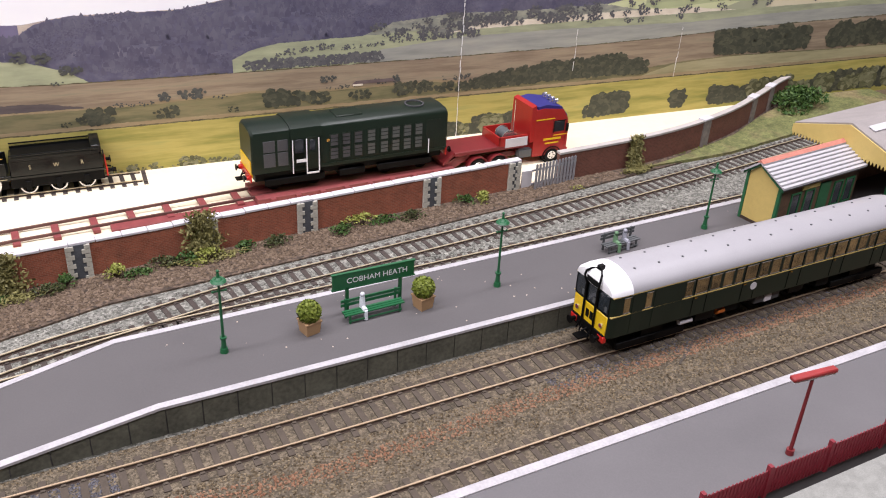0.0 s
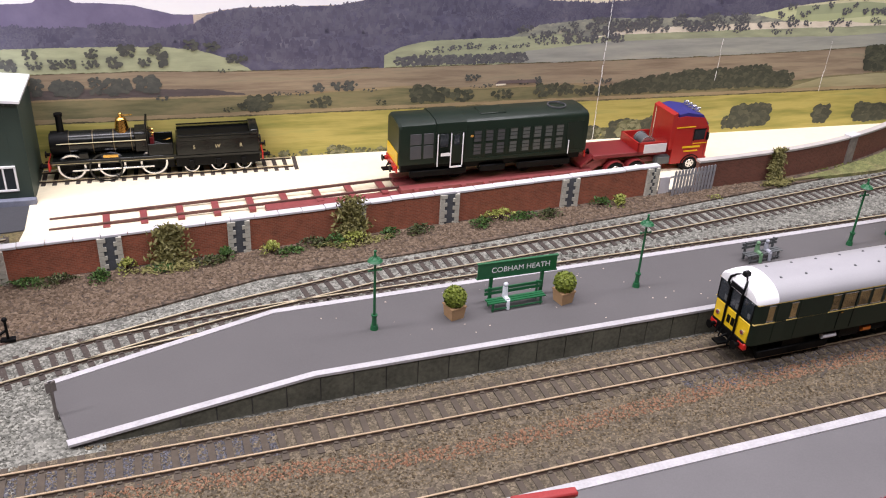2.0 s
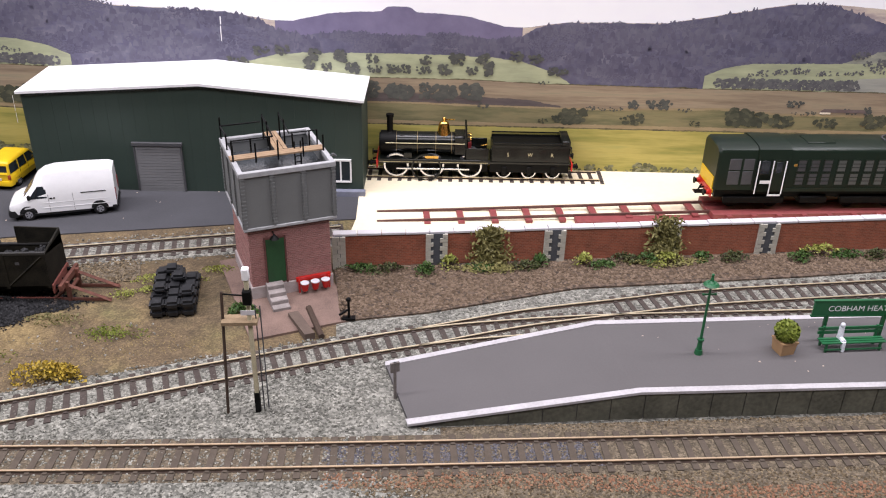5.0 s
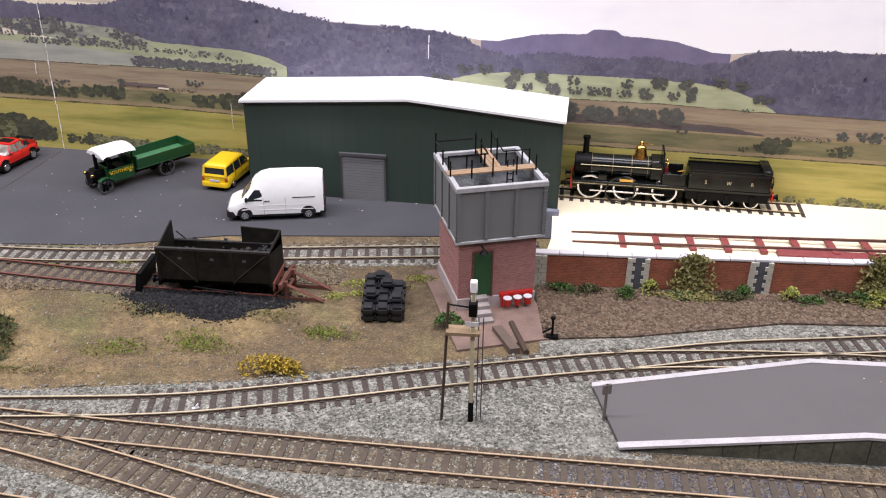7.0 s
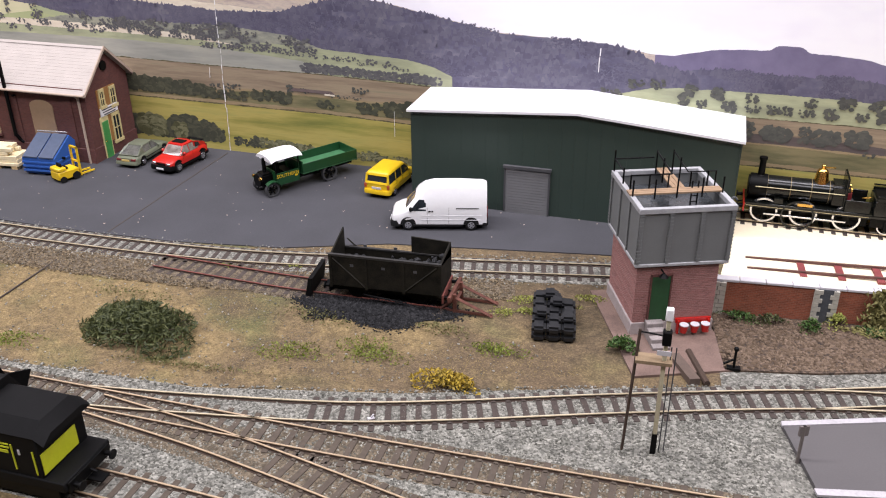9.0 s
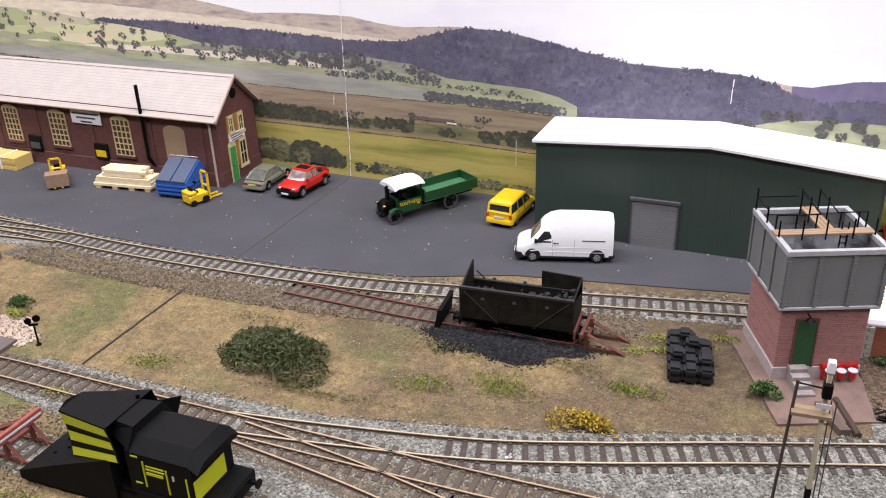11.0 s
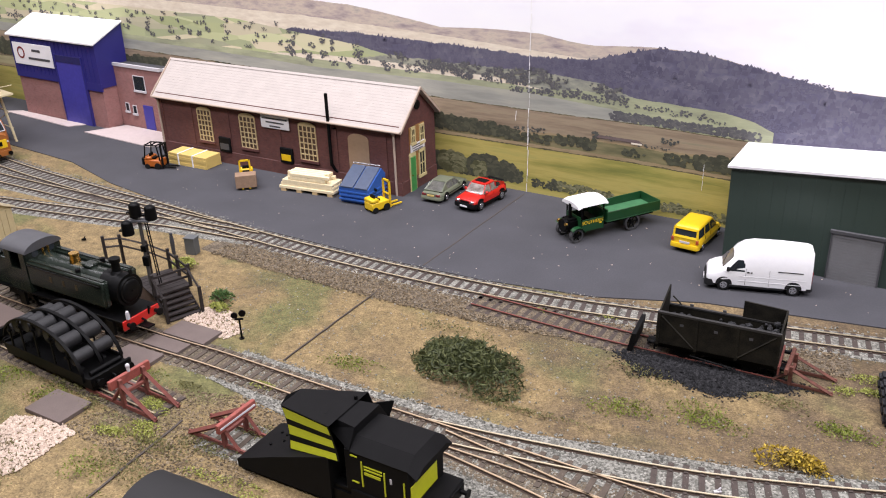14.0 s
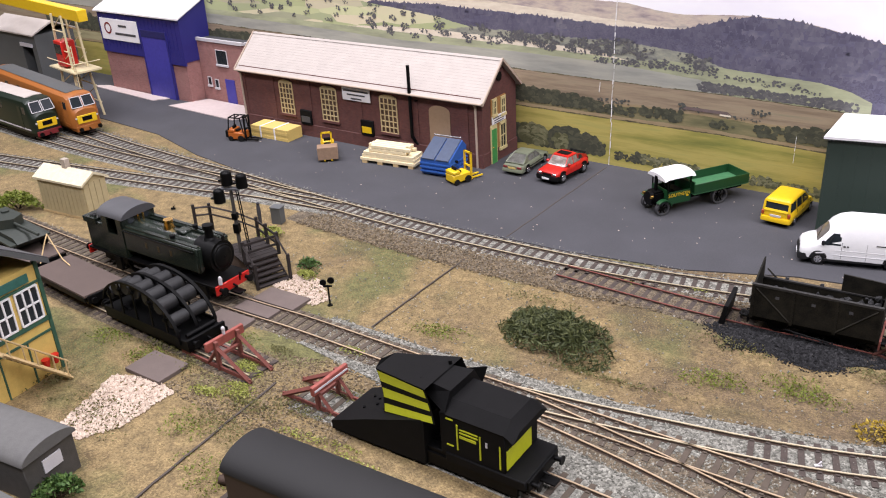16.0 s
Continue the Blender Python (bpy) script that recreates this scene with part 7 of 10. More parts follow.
def glasshouse(t, paint, x0, x1, w, z0, X0, X1, w1, z1, crown, pillars, glass, tilt=0.0):
    """Glazing on all four sides under a painted roof, with painted pillars."""
    part("glazing", S().loft([rounded(x0, x1, w, z0, 2.0), rounded(X0, X1, w1, z1, 2.0)]), glass, t, "tinted windows all round", 50)
    part("roof", S().loft([rounded(X0 - 0.5, X1 + 0.6, w1 + 0.35, z1 - 0.4, 2.2), rounded(X0 - 0.2, X1 + 0.3, w1 + 0.2, z1 + 0.5, 2.2), rounded(X0 + 1.8, X1 - 1.6, w1 - 1.4, z1 + crown, 2.2), rounded(X0 + 5, X1 - 5, w1 - 4, z1 + crown + 0.25, 2.2)]), paint, t, "painted roof", 50)
    for sd in (-1, 1):
        for u, v, r in [(x0 + 0.9, X0 + 0.9, 0.62), (x1 - 0.9, X1 - 0.9, 0.85)] + [(p, q, 0.5) for p, q in pillars]:
            edge = 0.75 if (u < x0 + 1 or u > x1 - 1) else 0.0
            part("pillar", S().tube([(u, sd * (w - edge), z0 - 0.5), (v, sd * (w1 - edge), z1 + 0.2)], r, 6), paint, t)


def road_wheel(t, x, y, r, w=5.0, hub=CHROME, tyre=RUBBER):
    wh = part("wheel", S().cyl((x, y - w / 2, r), (x, y + w / 2, r), r, n=22).bevel(0.6, 2), tyre, t)
    sd = 1 if y > 0 else -1
    face_y = y + sd * (w / 2 + 0.12)
    part("hub_cap", S().cyl((x, y + sd * (w / 2 - 0.5), r), (x, face_y, r), r * 0.62, r * 0.56, n=18), hub, wh, "silver wheel centre")
    holes = S()
    for k in range(5):
        g = 2 * math.pi * k / 5
        holes.cyl((x + r * 0.36 * math.cos(g), face_y - sd * 0.2, r + r * 0.36 * math.sin(g)), (x + r * 0.36 * math.cos(g), face_y + sd * 0.06, r + r * 0.36 * math.sin(g)), r * 0.11, n=6)
    part("hub_holes", holes, tyre, wh)
    return wh


def arch(t, x, y, r, material):
    sd = 1 if y > 0 else -1
    pts = [(x + r * math.cos(math.pi * k / 10), r * 0.92 + r * math.sin(math.pi * k / 10)) for k in range(11)]
    part("wheel_arch", S().prism(pts, "y", min(y, y - sd * 2.5), max(y, y - sd * 2.5)), material, t, "dark wheel arch")


def white_van():
    t = thing("panel_van", "white high-roofed panel van with black bumpers", "van", -368, 620.5, 0.9, 11.6)
    W = 27.0
    PW = mat("van_white", (0.80, 0.80, 0.81), 0.22, var=0.03, bump=0.0)
    TR = mat("van_trim", (0.012, 0.012, 0.013), 0.6, spec=0.3)
    SCREEN = mat("van_screen", (0.12, 0.11, 0.11), 0.1, var=0.4, scale=120, bump=0)
    hull(t, "body", PW, W, [(0.4, 6, 10.5, 12, 0.80, 0.80, 0.70), (2.2, 4.6, 12.6, 14.4, 0.96, 0.95, 0.84), (7, 4.4, 14.6, 16.8, 1, 0.99, 0.88), (12, 4.4, 15.6, 18.6, 1, 1, 0.86), (17.5, 4.4, 17, 25.4, 1, 1, 0.78),
                              (22, 4.4, 19, 31.4, 1, 1, 0.77), (27, 4.4, 20, 34.6, 1, 1, 0.78), (34, 4.4, 20.5, 36.2, 1, 1, 0.79), (55, 4.4, 20.5, 36.4, 1, 1, 0.79), (73, 4.4, 20.5, 35.6, 1, 1, 0.79), (76.4, 5, 20, 34.4, 0.97, 0.96, 0.76)], "white painted body")
    part("windscreen", S().loft([[(11.6, y * 0.9, 19.1 - abs(y) * 0.03) for y in (-11, -6, 0, 6, 11)] + [(11.9, 9.9, 18.2), (11.9, -9.9, 18.2)], [(19.4, y * 0.84, 28.8 - abs(y) * 0.12) for y in (-11, -6, 0, 6, 11)] + [(20, 9.2, 27.2), (20, -9.2, 27.2)]]), SCREEN, t, "raked windscreen")
    for sd in (-1, 1):
        y = sd * 13.5
        part("side_window", S().loft([[(15.4, sd * 13.62, 17.2), (28, sd * 13.62, 17.2), (28, sd * 13.35, 21), (28, sd * 12.15, 26.2), (22.4, sd * 12.1, 26.2), (18.4, sd * 13.1, 21.4)],
                                      [(15.4, sd * 12.9, 17.2), (28, sd * 12.9, 17.2), (28, sd * 12.6, 21), (28, sd * 11.4, 26.2), (22.4, sd * 11.4, 26.2), (18.4, sd * 12.4, 21.4)]]), DARK_GLASS, t, "dark cab window")
        part("quarter_bar", S().tube([(19.2, sd * 13.7, 17.2), (22, sd * 12.7, 24)], 0.35, 5), TR, t)
        part("door_seam", S().box(28.8, 29.05, y - 0.12, y + 0.12, 6, 20).box(46, 46.2, y - 0.12, y + 0.12, 6, 20), GREY, t)
        part("side_rail", S().box(52, 70, sd * 13.45 - 0.3, sd * 13.45 + 0.3, 19.2, 19.8), TR, t, "black sliding-door rail")
        part("crease", S().box(24, 72, y - 0.25, y + 0.25, 9.2, 9.6).box(24, 72, y - 0.25, y + 0.25, 13.2, 13.5), PW, t)
        part("door_handle", S().box(29.8, 31.6, y - 0.35, y + 0.35, 16.4, 17.4).box(32.4, 33.6, y - 0.35, y + 0.35, 16.4, 17.4), TR, t)
        part("wing_mirror", S().box(14.6, 17, y + sd * 1.2 - 1.2, y + sd * 1.2 + 1.2, 17.2, 20.8).bevel(0.5, 2), TR, t)
        part("headlamp", S().loft([[(0.9, sd * 7, 9.6), (0.9, sd * 10.6, 9.8), (4.2, sd * 12.9, 12.6), (3.2, sd * 8.6, 14.4)], [(1.8, sd * 7, 9.6), (1.8, sd * 10, 9.8), (4.4, sd * 12.2, 12.6), (3.8, sd * 8.6, 14)]]), CHROME, t, "clear swept headlamp")
        part("tail_lamp", S().box(75.6, 77, sd * 12 - 0.9, sd * 12 + 0.9, 11, 21).bevel(0.3), DARKRED, t)
        part("sill", S().box(17, 57, y - 0.6, y + 0.2, 4.1, 5.4), TR, t)
        for x in (13.5, 64):
            arch(t, x, sd * 13.62, 6.2, TR)
            road_wheel(t, x, sd * 11.5, 4.9, 4.6)
    part("front_bumper", S().loft([rounded(-0.9, 8, 13.5, 3.6, 3.4), rounded(-1.1, 8, 13.6, 6, 3.4), rounded(-0.6, 7.4, 13.3, 8.6, 3.2)]), TR, t, "black bumper", 50)
    part("rear_bumper", S().box(69, 77.6, -13.5, 13.5, 4, 7.8).bevel(0.9, 2), TR, t, "black bumper")
    part("grille", S().box(-0.2, 1.6, -6.4, 6.4, 9.2, 11.6).bevel(0.4), TR, t)
    part("wiper", S().tube([(11.4, -6, 19.4), (14.6, 1, 23.6)], 0.25, 4), TR, t)
    part("number_plate", S().box(-1.5, -1.0, -4, 4, 4.6, 6.4), WHITE, t)
    return t


white_van()


def yellow_van():
    t = thing("minivan", "bright yellow minivan with dark tinted rear window", "van", -395.5, 667, 0.9, 81)
    W, L = 25.0, 58.0
    hull(t, "body", YELLOW, W, [(0.2, 5, 9, 13.6, 0.9, 0.93, 0.86), (2, 4, 10, 14.2, 0.98, 1, 0.9), (8, 3.6, 10, 14.4, 1, 1, 0.92), (38, 3.6, 10, 14.2, 1, 1, 0.9), (46, 3.8, 10, 13.4, 1, 0.98, 0.86), (54, 4.2, 9.4, 11.4, 0.94, 0.92, 0.78), (58, 5.6, 8, 9, 0.8, 0.78, 0.6)], "yellow painted body")
    glasshouse(t, YELLOW, 0.8, 45, 11.5, 13.8, 2.6, 35.5, 10.4, 21.8, 1.7, [(15, 15.4), (27.5, 26.5)], DARK_GLASS)
    part("rear_hatch", S().loft([[(0.3, -11.2, 13.4), (0.3, 11.2, 13.4), (1.0, 11, 15.0), (1.0, -11, 15.0)], [(-0.2, -11, 13.4), (-0.2, 11, 13.4), (0.5, 10.8, 15.0), (0.5, -10.8, 15.0)]]), YELLOW, t)
    part("hatch_top", S().loft([[(2.2, -10.2, 20.4), (2.2, 10.2, 20.4), (2.8, 10, 22.2), (2.8, -10, 22.2)], [(1.6, -10.2, 20.4), (1.6, 10.2, 20.4), (2.2, 10, 22.2), (2.2, -10, 22.2)]]), YELLOW, t)
    for sd in (-1, 1):
        part("hatch_edge", S().tube([(0.6, sd * 10.4, 13.6), (2.4, sd * 10, 21.8)], 1.0, 6), YELLOW, t)
        part("tail_lamp", S().box(-0.5, 1.2, sd * 10.8 - 1.2, sd * 10.8 + 1.2, 9.4, 13.2).bevel(0.4), mat("lamp_orange_red", (0.40, 0.07, 0.02), 0.3) if sd < 0 else bpy.data.materials["lamp_orange_red"], t, "orange-red tail lamp")
        part("side_strip", S().box(6, 52, sd * 12.55 - 0.2, sd * 12.55 + 0.2, 8.6, 9.6), YELLOW, t)
        part("wing_mirror", S().box(40, 42, sd * 12.8 - 1.2, sd * 12.8 + 1.2, 13.6, 15.8).bevel(0.4), YELLOW, t)
        part("door_seam", S().box(14.6, 14.8, sd * 12.5 - 0.12, sd * 12.5 + 0.12, 5, 13.4).box(27, 27.2, sd * 12.5 - 0.12, sd * 12.5 + 0.12, 5, 13.4), BLACK, t)
        for x in (11, 47):
            arch(t, x, sd * 12.45, 5.2, MATT_BLACK)
            road_wheel(t, x, sd * 10.6, 4.2, 4)
    part("rear_bumper", S().loft([rounded(-1.4, 6, 12.5, 4.2, 2.6), rounded(-1.6, 6, 12.6, 6, 2.6), rounded(-1.0, 6, 12.4, 8, 2.4)]), YELLOW, t, "", 50)
    part("underbody", S().box(2, 55, -11, 11, 2.6, 4.4), MATT_BLACK, t)
    part("number_plate", S().box(-1.0, -0.4, -4.4, 4.4, 8.8, 10.6), OFFWHITE, t)
    return t


yellow_van()


def red_car():
    t = thing("hatchback_car", "bright red four-wheel-drive car with open sunroof", "car", -608.5, 679.6, 0.9, 79)
    W, L = 25.0, 54.0
    CABIN = mat("pale_cabin_glass", (0.20, 0.17, 0.15), 0.15, var=0.6, scale=160, bump=0)
    TR = MATT_BLACK
    hull(t, "body", RED, W, [(0, 7, 9.4, 11.4, 0.86, 0.86, 0.78), (1.6, 5.4, 10, 12.6, 0.96, 0.96, 0.84), (9, 4.6, 10.6, 13.4, 1, 0.99, 0.88), (15, 4.6, 11, 14, 1, 1, 0.9), (40, 4.6, 11, 14.6, 1, 1, 0.9), (49, 5, 11, 14.8, 1, 0.99, 0.88), (53.4, 6.4, 10.6, 14, 0.92, 0.92, 0.82)], "red painted body")
    glasshouse(t, RED, 14.4, 43, 10.9, 14, 22.5, 37, 8.9, 21.6, 0.9, [(29, 28.4)], CABIN)
    part("side_shoulder", S().prism([(36, 14), (53, 14), (52, 16.6), (41, 20.6), (36, 21.8)], "y", -10.2, -9.4).prism([(36, 14), (53, 14), (52, 16.6), (41, 20.6), (36, 21.8)], "y", 9.4, 10.2), RED, t)
    part("quarter_window", S().prism([(38, 15.4), (45, 15.4), (42.4, 19), (38, 20.2)], "y", -10.6, -10.1).prism([(38, 15.4), (45, 15.4), (42.4, 19), (38, 20.2)], "y", 10.1, 10.6), DARK_GLASS, t)
    part("rear_deck", S().box(43, 52, -9.6, 9.6, 13.6, 15).bevel(0.5), TR, t, "dark folded rear hood")
    part("sunroof", S().loft([rounded(24.8, 33, 6.4, 22.55, 0.8), rounded(24.8, 33, 6.4, 23.05, 0.8)]), TR, t, "dark open sunroof")
    part("spoiler", S().box(50.4, 53.2, -9, 9, 17.6, 18.6).box(51, 52, -8, -7, 14, 18).box(51, 52, 7, 8, 14, 18).bevel(0.2), TR, t)
    part("front_bumper", S().loft([rounded(-1.8, 6, 12.3, 4.2, 3), rounded(-2.2, 6, 12.5, 6.4, 3), rounded(-1.6, 6, 12.2, 8.6, 3)]), TR, t, "black bumper", 50)
    part("rear_bumper", S().box(49, 55, -12.2, 12.2, 4.4, 8.4).bevel(0.9, 2), TR, t, "black bumper")
    part("grille", S().box(-0.8, 0.6, -5, 5, 9.2, 10.6), TR, t)
    part("number_plate", S().box(-2.6, -2.1, -4, 4, 5.2, 6.8), WHITE, t)
    for sd in (-1, 1):
        part("headlamp", S().box(-0.5, 1.8, sd * 8.2 - 2.2, sd * 8.2 + 2.2, 9, 11.2).bevel(0.5), CHROME, t, "clear headlamp")
        part("tail_lamp", S().box(52.6, 54, sd * 10 - 1, sd * 10 + 1, 10, 14), DARKRED, t)
        part("wing_mirror", S().box(18, 20.4, sd * 12.6 - 1.3, sd * 12.6 + 1.3, 14.2, 16.6).bevel(0.5), RED, t)
        part("sill", S().box(14, 40, sd * 12.4 - 0.5, sd * 12.4 + 0.3, 3.8, 6.4), TR, t)
        part("door_seam", S().box(17, 17.2, sd * 12.45 - 0.15, sd * 12.45 + 0.15, 6, 13.6).box(31, 31.2, sd * 12.45 - 0.15, sd * 12.45 + 0.15, 6, 13.6), DARKRED, t)
        for x in (9.5, 44.5):
            arch(t, x, sd * 12.55, 6.3, TR)
            road_wheel(t, x, sd * 10.9, 5.2, 4.4)
    return t


red_car()


def saloon_car():
    t = thing("saloon_car", "grey-green hatchback car parked beside the workshop", "car", -646, 742, 0.9, -93)
    W, L = 24.0, 56.0
    SAGE = mat("car_sage", (0.15, 0.165, 0.115), 0.3, var=0.05, bump=0.02)
    CABIN = mat("grey_cabin_glass", (0.11, 0.11, 0.10), 0.15, var=0.6, scale=160, bump=0)
    hull(t, "body", SAGE, W, [(0, 4.6, 7, 8.2, 0.8, 0.8, 0.7), (2, 3.6, 8, 9.6, 0.96, 0.95, 0.82), (14, 3.2, 8.6, 11.2, 1, 1, 0.88), (34, 3.2, 8.8, 11.4, 1, 1, 0.88), (46, 3.4, 8.8, 11.4, 0.99, 0.99, 0.86), (53.6, 3.8, 8.6, 10.8, 0.94, 0.94, 0.8), (56, 5, 7.8, 9.8, 0.84, 0.84, 0.72)], "sage painted body")
    glasshouse(t, SAGE, 14.5, 51.5, 10.3, 11, 23, 38.5, 8.2, 17.2, 0.8, [(29.5, 29.5)], CABIN)
    part("hatch_lip", S().loft([[(50.4, -9.8, 10.8), (50.4, 9.8, 10.8), (52.4, 9.6, 11.2), (52.4, -9.6, 11.2)], [(50.2, -9.8, 11.4), (50.2, 9.8, 11.4), (53, 9.4, 11.9), (53, -9.4, 11.9)]]), SAGE, t)
    for sd in (-1, 1):
        part("rear_quarter", S().loft([[(39, sd * 9.4, 11), (51, sd * 10, 11), (41.4, sd * 8.4, 16.6)], [(39, sd * 10.3, 11), (51.4, sd * 10.5, 11), (41.8, sd * 9, 16.8)]]), SAGE, t)
        part("tail_lamp", S().box(54.6, 56.3, sd * 7.8 - 2.4, sd * 7.8 + 2.4, 7.2, 9.4).bevel(0.3), DARKRED, t)
        part("headlamp", S().box(-0.2, 1.4, sd * 8 - 2, sd * 8 + 2, 6.6, 8.4).bevel(0.4), CHROME, t)
        part("wing_mirror", S().box(18, 20, sd * 12 - 1.1, sd * 12 + 1.1, 10.8, 12.8).bevel(0.4), SAGE, t)
        part("side_strip", S().box(12, 44, sd * 12 - 0.25, sd * 12 + 0.25, 6.4, 7.1), MATT_BLACK, t)
        for x in (10, 45):
            arch(t, x, sd * 12, 5.0, MATT_BLACK)
            road_wheel(t, x, sd * 10.4, 4.2, 3.8)
    part("rear_bumper", S().loft([rounded(48, 57.4, 11.8, 3.6, 3), rounded(48, 57.6, 11.9, 5, 3), rounded(48, 56.8, 11.6, 6.6, 3)]), SAGE, t, "", 50)
    part("front_bumper", S().loft([rounded(-1.2, 6, 11.6, 3.6, 3), rounded(-1.4, 6, 11.8, 5.4, 3), rounded(-0.8, 6, 11.4, 7, 3)]), SAGE, t, "", 50)
    part("number_plate", S().box(56.4, 57, -4, 4, 7, 8.6), PALE_YELLOW, t)
    return t


saloon_car()


TYRE_GREY = mat("dusty_tyre", (0.045, 0.045, 0.048), 0.8, var=0.3, scale=200)


def old_lorry():
    t = thing("vintage_lorry", "dark green vintage flatbed lorry with white cab roof and yellow lettering", "lorry", -499.5, 651.5, 0.9, 53)
    G = GREEN_LORRY
    part("chassis", S().box(4, 96, -5, 5, 8, 11), BLACK, t)
    part("bonnet", S().box(2, 14, -6.5, 6.5, 9, 20).bevel(1.5, 2), BLACK, t)
    part("smokebox", S().cyl((0, 0, 14), (5, 0, 14), 6, n=20), BLACK, t, "round black front")
    part("cab_side", S().box(12, 36, -12, -11, 9, 20).box(12, 36, 11, 12, 9, 20).box(12, 13, -12, 12, 9, 22).box(35, 36, -12, 12, 9, 26), G, t, "dark green cab")
    part("cab_post", S().box(12, 13, -12, -11, 20, 33).box(12, 13, 11, 12, 20, 33).box(35, 36, -12, -11, 20, 33).box(35, 36, 11, 12, 20, 33), BLACK, t)
    part("cab_roof", S().loft([[(x, 13.5 * math.cos(g), z + 4.4 * math.sin(g)) for g in [math.pi * k / 10 for k in range(11)]] for x, z in ((8, 31), (12, 32.6), (34, 32.6), (39, 31.6))]), WHITE, t, "white curved cab roof")
    part("steering_wheel", S().ring((20, 4, 23), "x", 4, 0.7, 0.7, 16), BLACK, t)
    part("cab_fitting", S().cyl((18, -3, 12), (18, -3, 27), 2.4, n=12).box(24, 32, -9, 9, 10, 18), BLACK, t)
    part("chimney", S().cyl((8, 0, 18), (8, 0, 33), 1.6, n=12), BLACK, t)
    for sd in (-1, 1):
        guard = [[(8 + r * math.cos(g), sd * 12 + o, 6.6 + r * math.sin(g)) for r, o in ((7.6, -2.4), (7.6, 2.4), (8.2, 2.4), (8.2, -2.4))] for g in [radians(15 + 12 * k) for k in range(11)]]
        part("mudguard", S().loft(guard), G, t, "green mudguard")
        part("cab_number", S().box(31, 33.6, sd * 12.1 - 0.1, sd * 12.1 + 0.1, 14, 15.4), YELLOW, t)
    text("lorry_lettering", "SOUTHERN", 4.3, face(24, -12.15, 17), YELLOW, t, "yellow lettering")
    text("lorry_lettering", "SOUTHERN", 4.0, face(24, 12.15, 14, 180), YELLOW, t, "yellow lettering")
    part("bed_floor", S().box(38, 96, -14, 14, 14, 16), mat("bed_green", (0.05, 0.16, 0.07), 0.5), t, "green load bed")
    part("bed_side", S().box(38, 96, -14.4, -13.4, 15, 23.5).bevel(0.2), G, t)
    part("bed_side", S().box(38, 96, 13.4, 14.4, 15, 23.5).bevel(0.2), G, t)
    part("tail_board", S().box(95.2, 96.2, -13.4, 13.4, 15, 23.5), G, t)
    part("head_board", S().box(38, 39, -13.4, 13.4, 15, 25.5), G, t)
    for x, r in ((8, 6.4), (66.5, 7.8)):
        for sd in (-1, 1):
            y = sd * (10.6 if x < 20 else 11.6)
            w = part("wheel", S().ring((x, y, r), "y", r, 1.5, 3.6, 24), TYRE_GREY, t, "dusty grey tyre")
            sp = S().cyl((x, y - 1.6, r), (x, y + 1.6, r), 1.6, n=12)
            for k in range(6):
                g = math.pi * k / 3
                sp.cyl((x, y, r), (x + (r - 1) * math.cos(g), y, r + (r - 1) * math.sin(g)), 0.6, n=6)
            part("spokes", sp, BLACK, w)
        part("axle", S().cyl((x, -11, r), (x, 11, r), 0.8, n=8), BLACK, t)
    part("front_lamp", S().cyl((-1, -6, 17), (1, -6, 17), 1.4, n=12).cyl((-1, 6, 17), (1, 6, 17), 1.4, n=12), BRASS, t)
    return t


old_lorry()


def skip():
    t = thing("waste_container", "blue steel waste container with dark sloping lids", "container", -734, 654, 0.9, 1)
    t.scale = (1.12, 1.0, 1.0)
    part("bin", S().prism([(0, 1), (31, 1), (33, 24), (26, 31), (-2, 17), (-2, 12)], "x", 0, 30).bevel(0.4), SKIPBLUE, t, "blue ribbed bin")
    for z in (4, 8, 12):
        part("side_rib", S().box(-0.6, 30.6, -2.6, -1.2, z, z + 1.6), SKIPBLUE, t)
        part("end_rib", S().box(29.6, 31, -1, 33, z, z + 1.6), SKIPBLUE, t)
    part("lid", S().prism([(-2.6, 17.4), (25, 31.2), (25, 32.2), (-2.6, 18.4)], "x", 1, 14.4), mat("lid_slate", (0.06, 0.08, 0.13), 0.35), t, "dark lid", 0)
    part("lid", S().prism([(-2.6, 17.4), (25, 31.2), (25, 32.2), (-2.6, 18.4)], "x", 15.6, 29), bpy.data.materials["lid_slate"], t, "dark lid", 0)
    part("lid_rail", S().tube([(1, 26, 33.5), (29, 26, 33.5)], 0.7), CHROME, t)
    part("lifting_lug", S().cyl((-1.5, 10, 14), (0, 10, 14), 1.4, n=10).cyl((30, 10, 14), (32, 10, 14), 1.4, n=10), BLACK, t)
    return t


skip()


def timber_stack():
    t = thing("timber_stack", "stack of pale sawn timber on pallets", "timber stack", -780.5, 669.5, 0.9, 3)
    for x in (-28, -9, 10, 28):
        part("bearer", S().box(x - 3, x + 3, -11, 11, 0, 3), TIMBER, t)
    LT = mat("fresh_timber", (0.78, 0.66, 0.42), 0.75, var=0.12, scale=200)
    part("pallet_deck", S().box(-33, 33, -11, 11, 3, 6).bevel(0.3), LT, t)
    for k in range(5):
        for z in range(2):
            part("plank", S().box(-31 + 2 * z, 32 - z, -10 + 4.1 * k, -6.3 + 4.1 * k, 6.2 + 3.2 * z, 9.2 + 3.2 * z), LT, t)
    for k in range(4):
        for z in range(2):
            part("beam", S().box(-22 + prng.uniform(-4, 3), 24 + prng.uniform(-6, 3), -9 + 4.8 * k, -4.9 + 4.8 * k, 13 + 3.6 * z, 16.2 + 3.6 * z).bevel(0.2), LT, t)
    return t


timber_stack()


